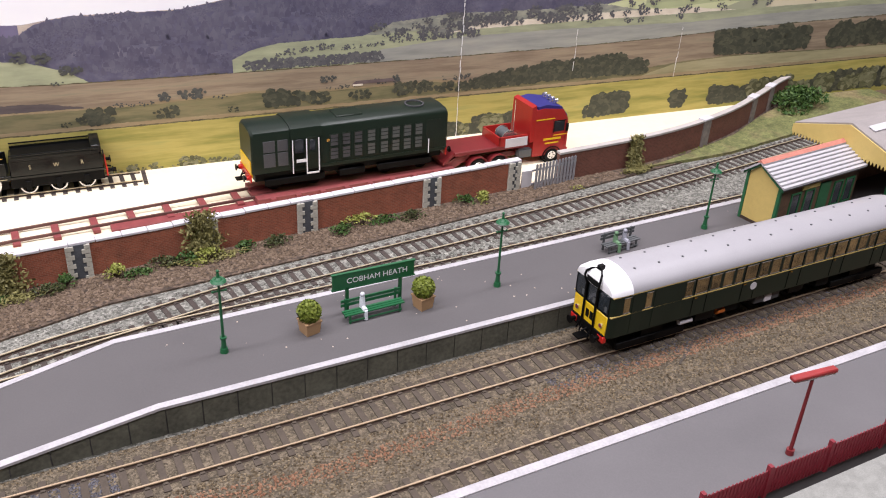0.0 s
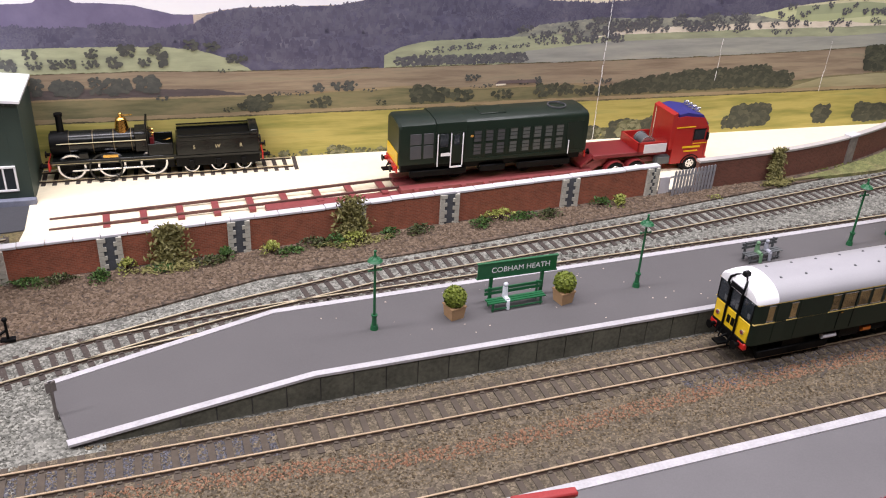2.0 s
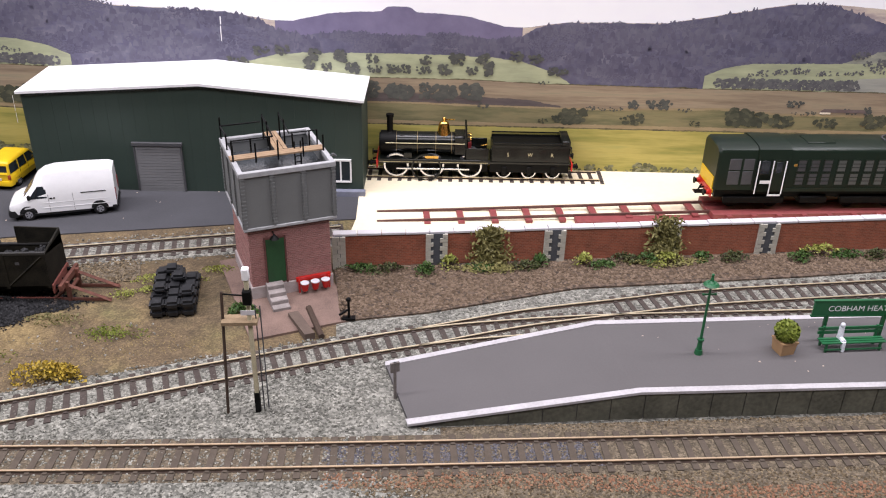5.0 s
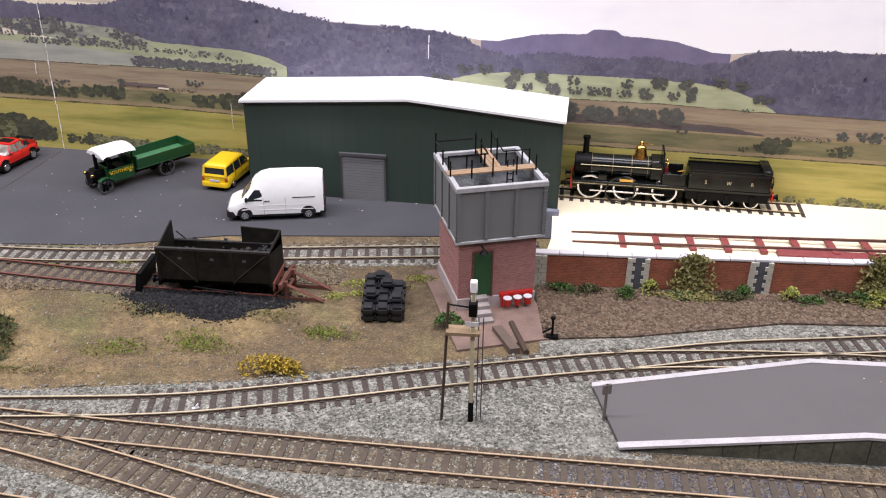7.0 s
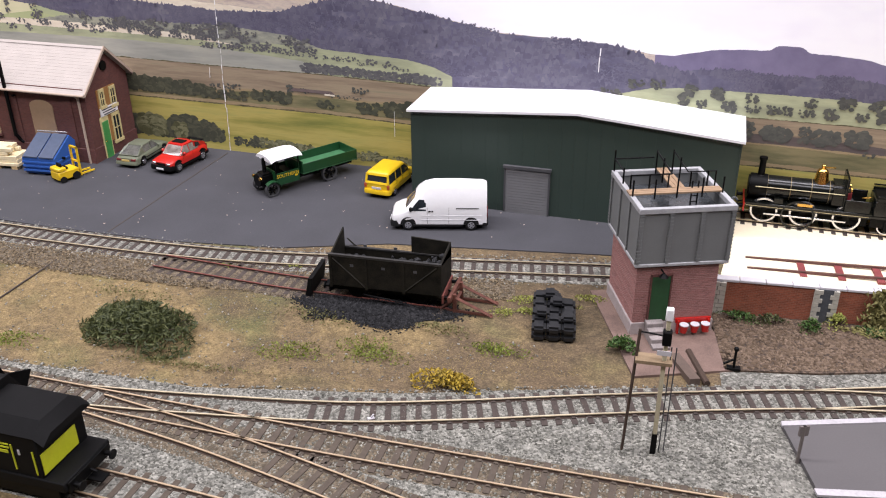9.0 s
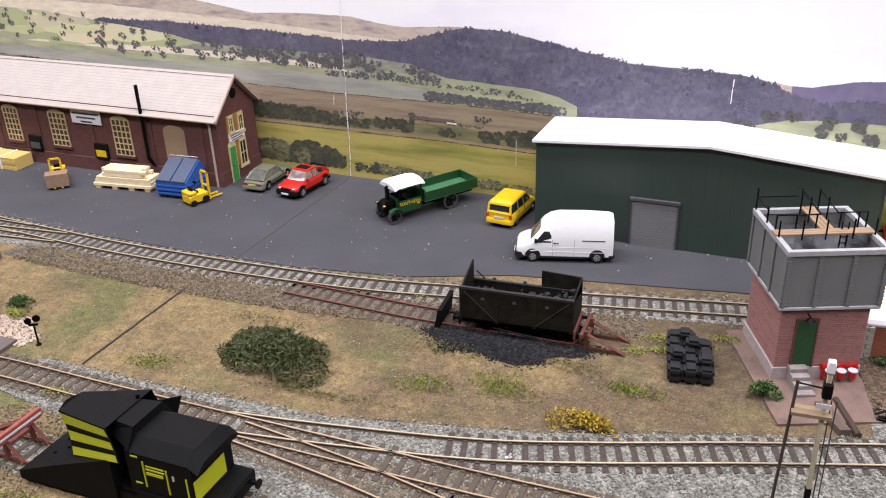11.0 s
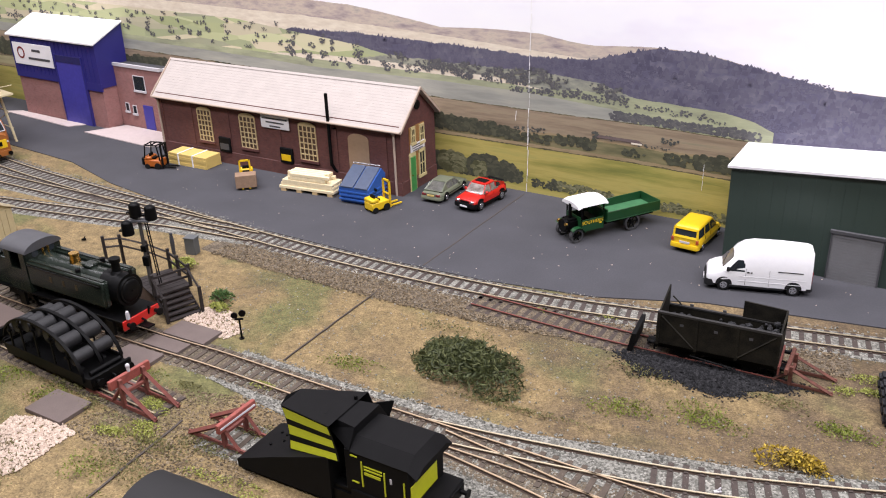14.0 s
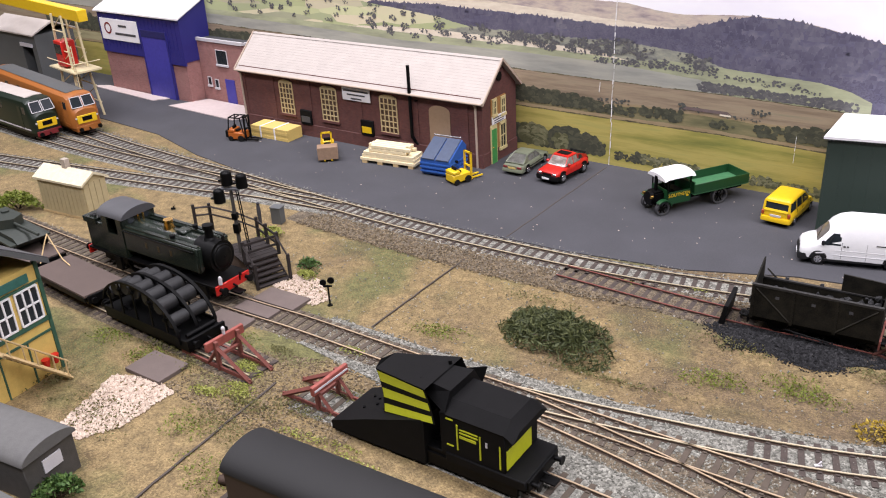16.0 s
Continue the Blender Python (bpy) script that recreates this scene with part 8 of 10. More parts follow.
def wrapped_stack():
    t = thing("strapped_timber", "long stack of yellow boards bound with white straps", "timber stack", -957, 690.5, 0.9, -3)
    LT = mat("yellow_board", (0.62, 0.45, 0.14), 0.7, var=0.08, scale=100)
    for k in range(4):
        part("board_layer", S().box(-29, 29, -12 + 0.3 * (k % 2), 12, 0.2 + 3.3 * k, 3.4 + 3.3 * k), LT, t)
    for x in (-14, 8):
        part("strap", S().box(x, x + 1.8, -12.4, 12.4, 13.4, 13.9).box(x, x + 1.8, -12.5, -12, 0, 13.6), WHITE, t, "white strap")
    return t


wrapped_stack()


def forklift(x, y, rz, paint, label, cage, box=False):
    t = thing("forklift_truck", label, "forklift", x, y, 0.9, rz, group="forklifts in the yard")
    t.scale = (1.2, 1.2, 1.15)
    part("body", S().box(-9, 8, -6, 6, 2, 9).box(-9, -2, -6, 6, 9, 12).bevel(0.7), paint, t, "painted body")
    part("mast", S().box(9, 10.4, -5, -3.6, 1, 25).box(9, 10.4, 3.6, 5, 1, 25).box(9, 10.4, -5, 5, 23.6, 25).box(9, 10.4, -5, 5, 12, 13.2), MATT_BLACK if cage else paint, t)
    for y2 in (-3, 3):
        part("fork", S().box(10, 22, y2 - 0.7, y2 + 0.7, 1.2, 2.2), MATT_BLACK if cage else paint, t)
    part("seat", S().box(-4, 1, -3, 3, 9, 11).box(-5, -3.6, -3, 3, 9, 15).bevel(0.4), MATT_BLACK, t)
    if cage:
        part("roll_cage", S().tube([(-8, -5.4, 11), (-6, -5.4, 24), (6, -5.4, 24), (8, -5.4, 9)], 0.7).tube([(-8, 5.4, 11), (-6, 5.4, 24), (6, 5.4, 24), (8, 5.4, 9)], 0.7).tube([(-6, -5.4, 24), (-6, 5.4, 24)], 0.7).tube([(6, -5.4, 24), (6, 5.4, 24)], 0.7).tube([(0, -5.4, 24), (0, 5.4, 24)], 0.7), MATT_BLACK, t)
        part("counterweight", S().box(-12, -8, -6, 6, 3, 11).bevel(1), MATT_BLACK, t)
    for x2, r in ((-6, 2.6), (5, 3.2)):
        for sd in (-1, 1):
            part("wheel", S().cyl((x2, sd * 4.6, r), (x2, sd * 6.6, r), r, n=16), RUBBER, t)
    if box:
        part("carton", S().box(11, 22, -9, 9, 2.3, 14).bevel(0.2), mat("carton_brown", (0.26, 0.17, 0.11), 0.8), t, "brown carton on the forks")
    return t


forklift(-689, 650, 66, YELLOW, "small yellow forklift truck with empty forks", False)
forklift(-861, 664, -52, YELLOW, "small yellow forklift truck that carries a brown carton", False, True)
forklift(-990, 664, 12, ORANGE, "orange and black forklift truck with a roll cage", True)


def tractor_unit():
    t = thing("tractor_unit", "red heavy lorry tractor with blue roof and ballast box", "lorry", 340, 603, 1.2, -1)
    CAB_RED = mat("cab_red", (0.34, 0.016, 0.014), 0.35, var=0.08)
    t.scale = (1, 1, 0.87)
    part("chassis", S().box(0, 100, -8, 8, 9, 14), DARKRED, t)
    part("deck", S().box(-4, 62, -15, 15, 20, 24).bevel(0.3), DARKRED, t, "dark red deck")
    part("deck_slope", S().prism([(-4, 20), (-4, 24), (-14, 14), (-14, 11)], "y", -13, 13), DARKRED, t)
    part("ballast_box", S().box(38, 66, -15, -13.6, 22, 33).box(38, 66, 13.6, 15, 22, 33).box(38, 39.4, -15, 15, 22, 33), CAB_RED, t)
    part("side_panel", S().box(44, 66, -15.6, -15, 22, 31), OFFWHITE, t, "pale side panel")
    part("winch_drum", S().cyl((50, -10, 31), (50, 2, 31), 5.4, n=20), GREY, t)
    part("winch_flange", S().cyl((50, -11, 31), (50, -10, 31), 6.6, n=20).cyl((50, 2, 31), (50, 3, 31), 6.6, n=20), CHROME, t)
    part("cab", S().prism([(72, 8), (72, 57), (80, 58), (100, 55), (106, 44), (107, 30), (107, 8)], "y", -16, 16).bevel(0.8), CAB_RED, t, "red cab")
    part("roof_fairing", S().prism([(74, 52), (74, 60), (82, 61.5), (98, 58), (105, 48), (104, 45)], "y", -15.6, 15.6).bevel(1.0), BLUE, t, "blue roof fairing")
    part("rear_wind_panel", S().prism([(68, 24), (68, 60), (72, 62), (73, 24)], "y", -15.8, 15.8), CAB_RED, t)
    part("windscreen", S().prism([(105.4, 46), (107.6, 31), (107.2, 30), (104.8, 46)], "y", -14, 14), DARK_GLASS, t)
    for sd in (-1, 1):
        part("side_window", S().box(92, 103, sd * 16 - 0.3, sd * 16 + 0.3, 32, 43).bevel(0.4), DARK_GLASS, t)
        part("door_lettering", S().box(82, 100, sd * 16 - 0.3, sd * 16 + 0.3, 24, 26).box(84, 98, sd * 16 - 0.3, sd * 16 + 0.3, 20, 21.4), YELLOW, t, "yellow lettering bars")
        part("wing_mirror", S().box(104, 106, sd * 17.4 - 1, sd * 17.4 + 1, 32, 40).bevel(0.3), MATT_BLACK, t)
        part("step", S().box(88, 98, sd * 15.4 - 1, sd * 15.4 + 1, 5, 8), MATT_BLACK, t)
        for x in (18, 38, 92):
            road_wheel(t, x, sd * 13.6, 7.4, 6)
            part("mudguard", S().ring((x, sd * 13.6, 7.4), "y", 9.4, 0.9, 6.2, 24), MATT_BLACK if x > 80 else DARKRED, t)
        part("gold_line", S().box(73, 92, sd * 16.1 - 0.2, sd * 16.1 + 0.2, 46, 47).box(92, 106, sd * 16.1 - 0.2, sd * 16.1 + 0.2, 28, 28.8), YELLOW, t, "thin gold line")
        part("door_seam", S().box(90.4, 90.8, sd * 16.05 - 0.15, sd * 16.05 + 0.15, 14, 45).box(104.2, 104.6, sd * 16.05 - 0.15, sd * 16.05 + 0.15, 14, 45), DARKRED, t)
        part("window_edge", S().box(91.4, 92.2, sd * 16.1 - 0.3, sd * 16.1 + 0.3, 31.4, 43.6).box(91.4, 103.6, sd * 16.1 - 0.3, sd * 16.1 + 0.3, 43, 43.8), MATT_BLACK, t)
        part("side_tank", S().box(58, 72, sd * 12.5 - 3, sd * 12.5 + 3, 8, 17).bevel(1.0, 2), GREY, t, "grey fuel tank")
    part("stack", S().cyl((69, 12, 22), (69, 12, 58), 1.3, n=10), CHROME, t)
    for k in range(4):
        part("roof_lamp", S().cyl((94, -9 + 6 * k, 62), (97, -9 + 6 * k, 62), 2.0, n=12).cyl((94, -9 + 6 * k, 57), (94, -9 + 6 * k, 62), 0.5, n=6), CHROME, t, "chrome spot lamp")
    part("front_bumper", S().box(104, 109, -16, 16, 5, 13).bevel(0.8), CAB_RED, t)
    return t


tractor_unit()


def low_loader():
    t = thing("low_loader_trailer", "red low-loader trailer with long rail ramps carrying the diesel", "trailer", 0, 0, 0, 0)
    RR = mat("trailer_red", (0.21, 0.045, 0.045), 0.6, var=0.2)
    BEAM = mat("dull_ramp_brown", (0.11, 0.05, 0.042), 0.7, var=0.25)

    def zz(x):
        return 1.4 + 6.6 * min(1, max(0, (x + 92) / 262))
    for y0 in (599.5, 616.5):
        part("ramp_beam", S().loft([[(x, y0 - 0.8 - x * 0.012, zz(x) - 1.2), (x, y0 + 0.8 - x * 0.012, zz(x) - 1.2), (x, y0 + 0.8 - x * 0.012, zz(x) + 0.8), (x, y0 - 0.8 - x * 0.012, zz(x) + 0.8)] for x in (-92, 0, 90, 170, 250, 338)]), BEAM, t, "dull red-brown ramp rail")
    for x in range(-56, 170, 26):
        part("cross_member", S().box(x, x + 5, 594 - x * 0.012, 619 - x * 0.012, max(0.2, zz(x) - 3), zz(x) - 0.6), RR, t)
    part("front_deck", S().box(60, 166, 588, 598, 1.4, 5).bevel(0.3), RR, t, "red side deck")
    part("bed", S().box(166, 336, 588, 596.2, 4, 9.6).box(166, 336, 613, 622, 4, 9.6).box(166, 336, 596.2, 613, 4, 7.4).bevel(0.3), RR, t, "red bed")
    for k in range(8):
        part("outrigger", S().box(176 + 20 * k, 180 + 20 * k, 584.5, 588, 6, 9.4), RR, t)
    for k in range(6):
        for y in (592, 616):
            part("wheel", S().cyl((190 + 22 * k, y - 3, 3.6), (190 + 22 * k, y + 3, 3.6), 3.4, n=14), RUBBER, t)
    part("swan_neck", S().prism([(328, 6), (328, 12), (346, 19), (352, 19), (352, 15), (340, 8)], "y", 592, 616), RR, t)
    return t


low_loader()

# ---- platform furniture ----
def station_sign():
    t = thing("station_nameboard", "green station nameboard with raised white letters", "sign", 181, 405, ZP, -1)
    part("board", S().box(-26, 26, -0.6, 0.6, 17, 26.5).bevel(0.2), GREEN_BRIGHT, t, "green board")
    part("board_edge", S().box(-26.5, 26.5, -0.9, 0.9, 26.3, 27.2).box(-26.5, 26.5, -0.9, 0.9, 16.4, 17.2), GREEN_BRIGHT, t)
    text("name_lettering", "COBHAM HEATH", 5.0, face(2, -0.72, 21.6), WHITE, t, "white lettering")
    for x in (-17, 17):
        part("post", S().box(x - 0.9, x + 0.9, -0.9, 0.9, 0, 17.5), mat("post_green", (0.01, 0.09, 0.03), 0.5) if x < 0 else bpy.data.materials["post_green"], t, "dark green post")
    return t


station_sign()


def bench(x, y, rz, L, label, material):
    t = thing("platform_bench", label, "bench", x, y, ZP, rz, group="benches on the platform")
    for k in range(3):
        part("seat_slat", S().box(-L / 2, L / 2, -6 + 2.2 * k, -4.3 + 2.2 * k, 5.4, 6.1), material, t)
    for k in range(2):
        part("back_slat", S().box(-L / 2, L / 2, 0.9, 1.6, 8 + 2.6 * k, 9.8 + 2.6 * k), material, t)
    for x2 in (-L / 2 + 3, L / 2 - 3):
        part("leg", S().box(x2 - 0.6, x2 + 0.6, -6, 1.6, 4.6, 5.4).box(x2 - 0.6, x2 + 0.6, -6, -5, 0, 5).box(x2 - 0.6, x2 + 0.6, 0.6, 1.8, 0, 13), material, t)
    part("foot_rail", S().box(-L / 2 + 2, L / 2 - 2, -6.4, -5.6, 1.4, 2.2), material, t)
    return t


bench(177, 399, 1, 38, "dark green slatted bench under the nameboard", GREEN_BRIGHT)
bench(366, 408, 3, 30, "grey-green bench farther along the platform", GREY)


def figurine(x, y, z, h, material, label, sit=False, rz=0):
    """A model figure, as one plain peg shape."""
    s = S()
    if sit:
        s.cyl((0, 0, 6), (0, 0.4, h - 4), 1.9, 1.5, n=10).ball((0, 0, h - 2.4), 1.5).cyl((0, 0, 6.4), (0, -5, 6.2), 1.5, n=8).cyl((0, -5, 6.4), (0, -5.4, 0.4), 1.2, n=8)
    else:
        s.cyl((0, 0, 0.2), (0, 0, h * 0.5), 1.5, 1.9, n=10).cyl((0, 0, h * 0.5), (0, 0, h * 0.84), 2.0, 1.5, n=10).ball((0, 0, h * 0.92), 1.5)
    return solo("figurine", s, material, label, "figurine", x, y, z, rz)


figurine(171, 398.5, ZP, 17, mat("figure_white", (0.6, 0.62, 0.66), 0.6), "plain white peg figurine seated on the bench", True)
figurine(362, 406, ZP, 15, mat("figure_green", (0.12, 0.22, 0.12), 0.6), "plain green peg figurine seated on a bench", True)
figurine(370, 406.5, ZP, 15, mat("figure_pale", (0.30, 0.30, 0.34), 0.6), "plain pale grey peg figurine seated on a bench", True)
figurine(-803, 489, 1, 21, mat("figure_dark", (0.035, 0.035, 0.04), 0.7), "plain dark peg figurine beside the relay cabinet")


def leafy(n, rx, ry, h, size, rng, flat=0.0, base=0.0, thin=1.0):
    """Many small leaves that fill a rounded, uneven heap."""
    v, f = [], []
    lobes = [(rng.uniform(-0.6, 0.6) * rx, rng.uniform(-0.6, 0.6) * ry, rng.uniform(0.6, 1.0)) for _ in range(9)]
    for i in range(n):
        lx, ly, lh = rng.choice(lobes)
        g, u = rng.uniform(0, 6.283), rng.random() ** 0.5
        x = lx + math.cos(g) * u * rx * 0.5
        y = ly + math.sin(g) * u * ry * 0.5
        d = min(1, math.hypot(x / rx, y / ry))
        z = base + h * lh * math.sqrt(max(0.02, 1 - d * d)) * rng.uniform(0.55, 1.0)
        a = Vector((rng.uniform(-1, 1), rng.uniform(-1, 1), rng.uniform(-0.4, 1))).normalized() * size * rng.uniform(0.6, 1.4)
        b = a.cross(Vector((rng.uniform(-1, 1), rng.uniform(-1, 1), rng.uniform(-1, 1)))).normalized() * size * thin * rng.uniform(0.25, 0.6)
        c = Vector((x, y, z))
        k = len(v)
        v += [c - a * 0.5, c + b * 0.6, c + a * 0.6, c - b * 0.6]
        f.append((k, k + 1, k + 2, k + 3))
    return v, f


def leaf_mesh(name, v, f, material):
    me = bpy.data.meshes.new(name)
    me.from_pydata([tuple(Vector(p) * U) for p in v], [], f)
    me.materials.append(material)
    return me


def foliage(name, cols):
    return ink(name, cols, 500, 3, island=True)


F_DARK = foliage("juniper_leaves", [(0.016, 0.022, 0.010), (0.055, 0.066, 0.024), (0.13, 0.135, 0.05)])
F_IVY = foliage("ivy_leaves", [(0.09, 0.08, 0.028), (0.17, 0.155, 0.055), (0.27, 0.24, 0.095)])
F_MID = foliage("bush_leaves", [(0.02, 0.045, 0.012), (0.05, 0.10, 0.025), (0.11, 0.17, 0.04)])
F_LIME = foliage("moss_clumps", [(0.14, 0.16, 0.03), (0.25, 0.27, 0.06), (0.36, 0.36, 0.10)])
F_GOLD = foliage("golden_flowers", [(0.06, 0.055, 0.015), (0.32, 0.22, 0.03), (0.62, 0.45, 0.06)])
F_BOX = foliage("clipped_leaves", [(0.06, 0.09, 0.01), (0.13, 0.16, 0.02), (0.22, 0.25, 0.05)])
frng = random.Random(11)


def bush(name, label, x, y, z, rx, ry, h, n, material, size=2.4, rz=0, thin=1.0):
    t = thing(name, label, "bush", x, y, z, rz)
    v, f = leafy(n, rx, ry, h, size, frng, thin=thin)
    ob = new("leaves", leaf_mesh("leaves", v, f, material))
    ob.parent = t
    tw = S()
    for i in range(9):
        g = frng.uniform(0, 6.28)
        tw.cyl((0, 0, 0), (math.cos(g) * rx * 0.6, math.sin(g) * ry * 0.6, h * frng.uniform(0.4, 0.8)), 0.5, 0.2, n=5)
    part("branch", tw, RUST, t, "thin brown branches")
    return t


bush("juniper_bush", "low spreading dark green juniper bush", -478, 428, 0, 46, 31, 14, 6500, F_DARK, 5.0, thin=0.38)
bush("golden_bush", "row of low golden-yellow flower bushes", -277, 412, 0, 22, 8, 11, 900, F_GOLD, 2.4)
bush("green_bush", "dark green bush on the grassy slope", 770, 612, 4, 40, 26, 22, 1800, F_MID, 4)
bush("green_bush", "rounded olive green bush beside the pale hut", -1050, 416, 0, 30, 18, 22, 1500, F_BOX, 3)
bush("green_bush", "small dark green bush beside the tower steps", -176, 471, 1, 10, 8, 12, 500, F_MID, 2.4)
bush("green_bush", "small green bush beside the wooden steps", -705, 437, 0, 12, 10, 10, 500, F_MID, 2.4)
bush("green_bush", "small lime green bush beside the wooden steps", -698, 424, 0, 10, 8, 8, 420, F_LIME, 2.2)
bush("green_bush", "lime green bush beside the relay cabinet", -776, 472, 0, 16, 14, 10, 600, F_LIME, 2.4)
bush("green_bush", "bright green bush behind the low dark wall", -655, 163, 0, 17, 14, 15, 900, F_MID, 3)
for i, (x, w) in enumerate(((-105, 16), (-84, 12), (-60, 9), (-42, 8), (-20, 14), (8, 16), (22, 7), (52, 9), (64, 11), (84, 12), (98, 9), (112, 13), (140, 9), (163, 13), (210, 12), (228, 18), (246, 16), (270, 12), (318, 9), (334, 8))):
    bush("wall_shrub", "small dark green shrub at the foot of the wall", x, wall_line(x) - 6 - (i % 3) * 3, 1.4, w, 7, 6 + (i % 4) * 1.6, 260, (F_MID, F_DARK, F_MID, F_LIME)[i % 4] if i != 15 else F_LIME, 2.2)


def creeper(x, h, w, label):
    t = thing("ivy_creeper", label, "ivy", x, wall_line(x) - 3, 1.5)
    v, f = [], []
    for i in range(1500):
        u = frng.random()
        zz = h * u
        ww = w * (1.0 - 0.45 * u) * (0.7 + 0.5 * noise.noise(Vector((x, zz * 0.25, 0))))
        c = Vector((frng.gauss(0, 0.42) * ww, frng.uniform(-3.5, 1.5) - 5 * (1 - u) ** 3, zz + frng.uniform(-1, 1)))
        a = Vector((frng.uniform(-1, 1), frng.uniform(-1, 0.3), frng.uniform(-1, 0.6))).normalized() * frng.uniform(2.2, 4.6)
        b = a.cross(Vector((frng.uniform(-1, 1), -1, frng.uniform(-1, 1)))).normalized() * frng.uniform(0.4, 1.0)
        k = len(v)
        v += [c - a * 0.5, c + b, c + a * 0.6, c - b]
        f.append((k, k + 1, k + 2, k + 3))
    for i in range(420):
        g = frng.uniform(0, 6.28)
        c = Vector((math.cos(g) * w * frng.uniform(0.2, 1.3), -6 - abs(math.sin(g)) * frng.uniform(0, 9), frng.uniform(0.3, 3.5)))
        a = Vector((frng.uniform(-1, 1), frng.uniform(-1, 1), frng.uniform(-0.2, 0.5))).normalized() * frng.uniform(1.6, 3.6)
        b = a.cross(Vector((0, 0, 1))).normalized() * frng.uniform(0.4, 0.9)
        k = len(v)
        v += [c - a * 0.5, c + b, c + a * 0.6, c - b]
        f.append((k, k + 1, k + 2, k + 3))
    ob = new("leaves", leaf_mesh("leaves", v, f, F_IVY))
    ob.parent = t
    part("stem", S().tube([(0, -2, 0), (1, -2, h * 0.4), (-1, -1.5, h * 0.9)], 0.7), RUST, t)
    return t


creeper(-14, 29, 24, "straggling olive ivy that climbs the brick wall")
creeper(111, 33, 24, "straggling olive ivy that climbs the brick wall")
cr2 = creeper(300, 30, 15, "straggling olive ivy that climbs the curved wall")
cr2.matrix_world = at(492, 546, 1.5, 4)


def planter(x, y):
    t = thing("platform_planter", "tan tapered planter with a clipped round green bush", "planter", x, y, ZP, 12, group="planters beside the nameboard")
    rg = lambda z, r: [(r * math.cos(math.pi / 4 + k * math.pi / 2), r * math.sin(math.pi / 4 + k * math.pi / 2), z) for k in range(4)]
    part("tub", S().loft([rg(0, 5.9), rg(8, 7.0)]).bevel(0.3), mat("tan_tub", (0.36, 0.22, 0.11), 0.7, var=0.1) if "tan_tub" not in bpy.data.materials else bpy.data.materials["tan_tub"], t, "tan wooden tub")
    part("tub_rim", S().box(-5.3, 5.3, -5.3, 5.3, 7.6, 8.5), bpy.data.materials["tan_tub"], t)
    v, f = [], []
    for i in range(1500):
        d = Vector((frng.gauss(0, 1), frng.gauss(0, 1), frng.gauss(0, 1))).normalized()
        c = Vector((0, 0, 13.6)) + d * 6.7 * frng.uniform(0.82, 1.03)
        a = Vector((frng.uniform(-1, 1), frng.uniform(-1, 1), frng.uniform(-1, 1))).normalized() * 1.0
        b = a.cross(d).normalized() * 0.8 if a.cross(d).length > 0.01 else Vector((0.8, 0, 0))
        k = len(v)
        v += [c - a, c + b, c + a, c - b]
        f.append((k, k + 1, k + 2, k + 3))
    ob = new("clipped_bush", leaf_mesh("clipped_bush", v, f, F_BOX))
    ob.parent = t
    part("bush_core", S().ball((0, 0, 13.6), 5.8, u=14, v=10), F_BOX, t)
    return t


planter(137, 395)
planter(208, 393)


def platform_lamp(x, y):
    t = thing("platform_lamp", "green cast-iron platform lamp with a flat oval shade", "lamp", x, y, ZP, 0, group="lamps on the platform")
    G = GREEN_BRIGHT
    part("base", S().cyl((0, 0, 0), (0, 0, 3), 2.4, 2.0, n=14).cyl((0, 0, 3), (0, 0, 9), 1.5, 1.3, n=12).cyl((0, 0, 9), (0, 0, 10), 1.9, n=12), G, t)
    part("column", S().cyl((0, 0, 9), (0, 0, 45), 0.85, 0.65, n=10), G, t)
    part("shade", S().cyl((0, 0, 45), (0, 0, 46.2), 4.3, 3.2, n=20).cyl((0, 0, 46.2), (0, 0, 47.6), 2.2, 1.0, n=14), G, t, "green oval shade")
    part("ladder_bar", S().cyl((-3.4, 0, 39), (3.4, 0, 39), 0.5, n=8).ball((-3.4, 0, 39), 0.8).ball((3.4, 0, 39), 0.8), G, t)
    part("lamp_glass", S().ball((0, 0, 44.2), 2.0, 1, 1, 0.8), OFFWHITE, t)
    part("finial", S().cyl((0, 0, 47.4), (0, 0, 50.5), 1.1, 0.5, n=10).ball((0, 0, 51), 0.9), G, t)
    return t


lp = platform_lamp(88, 395)
for x, y in ((262, 396), (444, 406)):
    copy_thing(lp, at(x, y, ZP, 0))




def red_lamp(x, y):
    t = thing("platform_lamp", "dark red lamp post with a flat bar-shaped head", "lamp", x, y, ZP, -6, group="lamps on the second platform")
    part("column", S().cyl((0, 0, 0), (0, 0, 47), 1.0, 0.8, n=10).cyl((0, 0, 0), (0, 0, 3), 2.0, n=12), DARKRED, t)
    part("head", S().box(-13, 13, -2, 2, 47, 49.4).bevel(0.6), mat("head_red", (0.28, 0.025, 0.025), 0.5) if "head_red" not in bpy.data.materials else bpy.data.materials["head_red"], t, "red bar head")
    part("tube", S().box(-12, 12, -1.4, 1.4, 46.2, 47), WHITE, t)
    return t


rl = red_lamp(313, 203)
copy_thing(rl, at(98, 203, ZP, -6))
copy_thing(rl, at(466, 203, ZP, -6))


def picket_run(t, x0, x1, y, z0, z1, step, material, slope=0.0, w=0.5):
    k = 0
    x = x0
    while x < x1:
        yy = y + slope * (x - x0)
        part("picket", S().prism([(x - w, z0), (x + w, z0), (x + w, z1 - 0.8), (x, z1), (x - w, z1 - 0.8)], "y", yy - 0.3, yy + 0.3), material, t, smooth=0)
        x += step


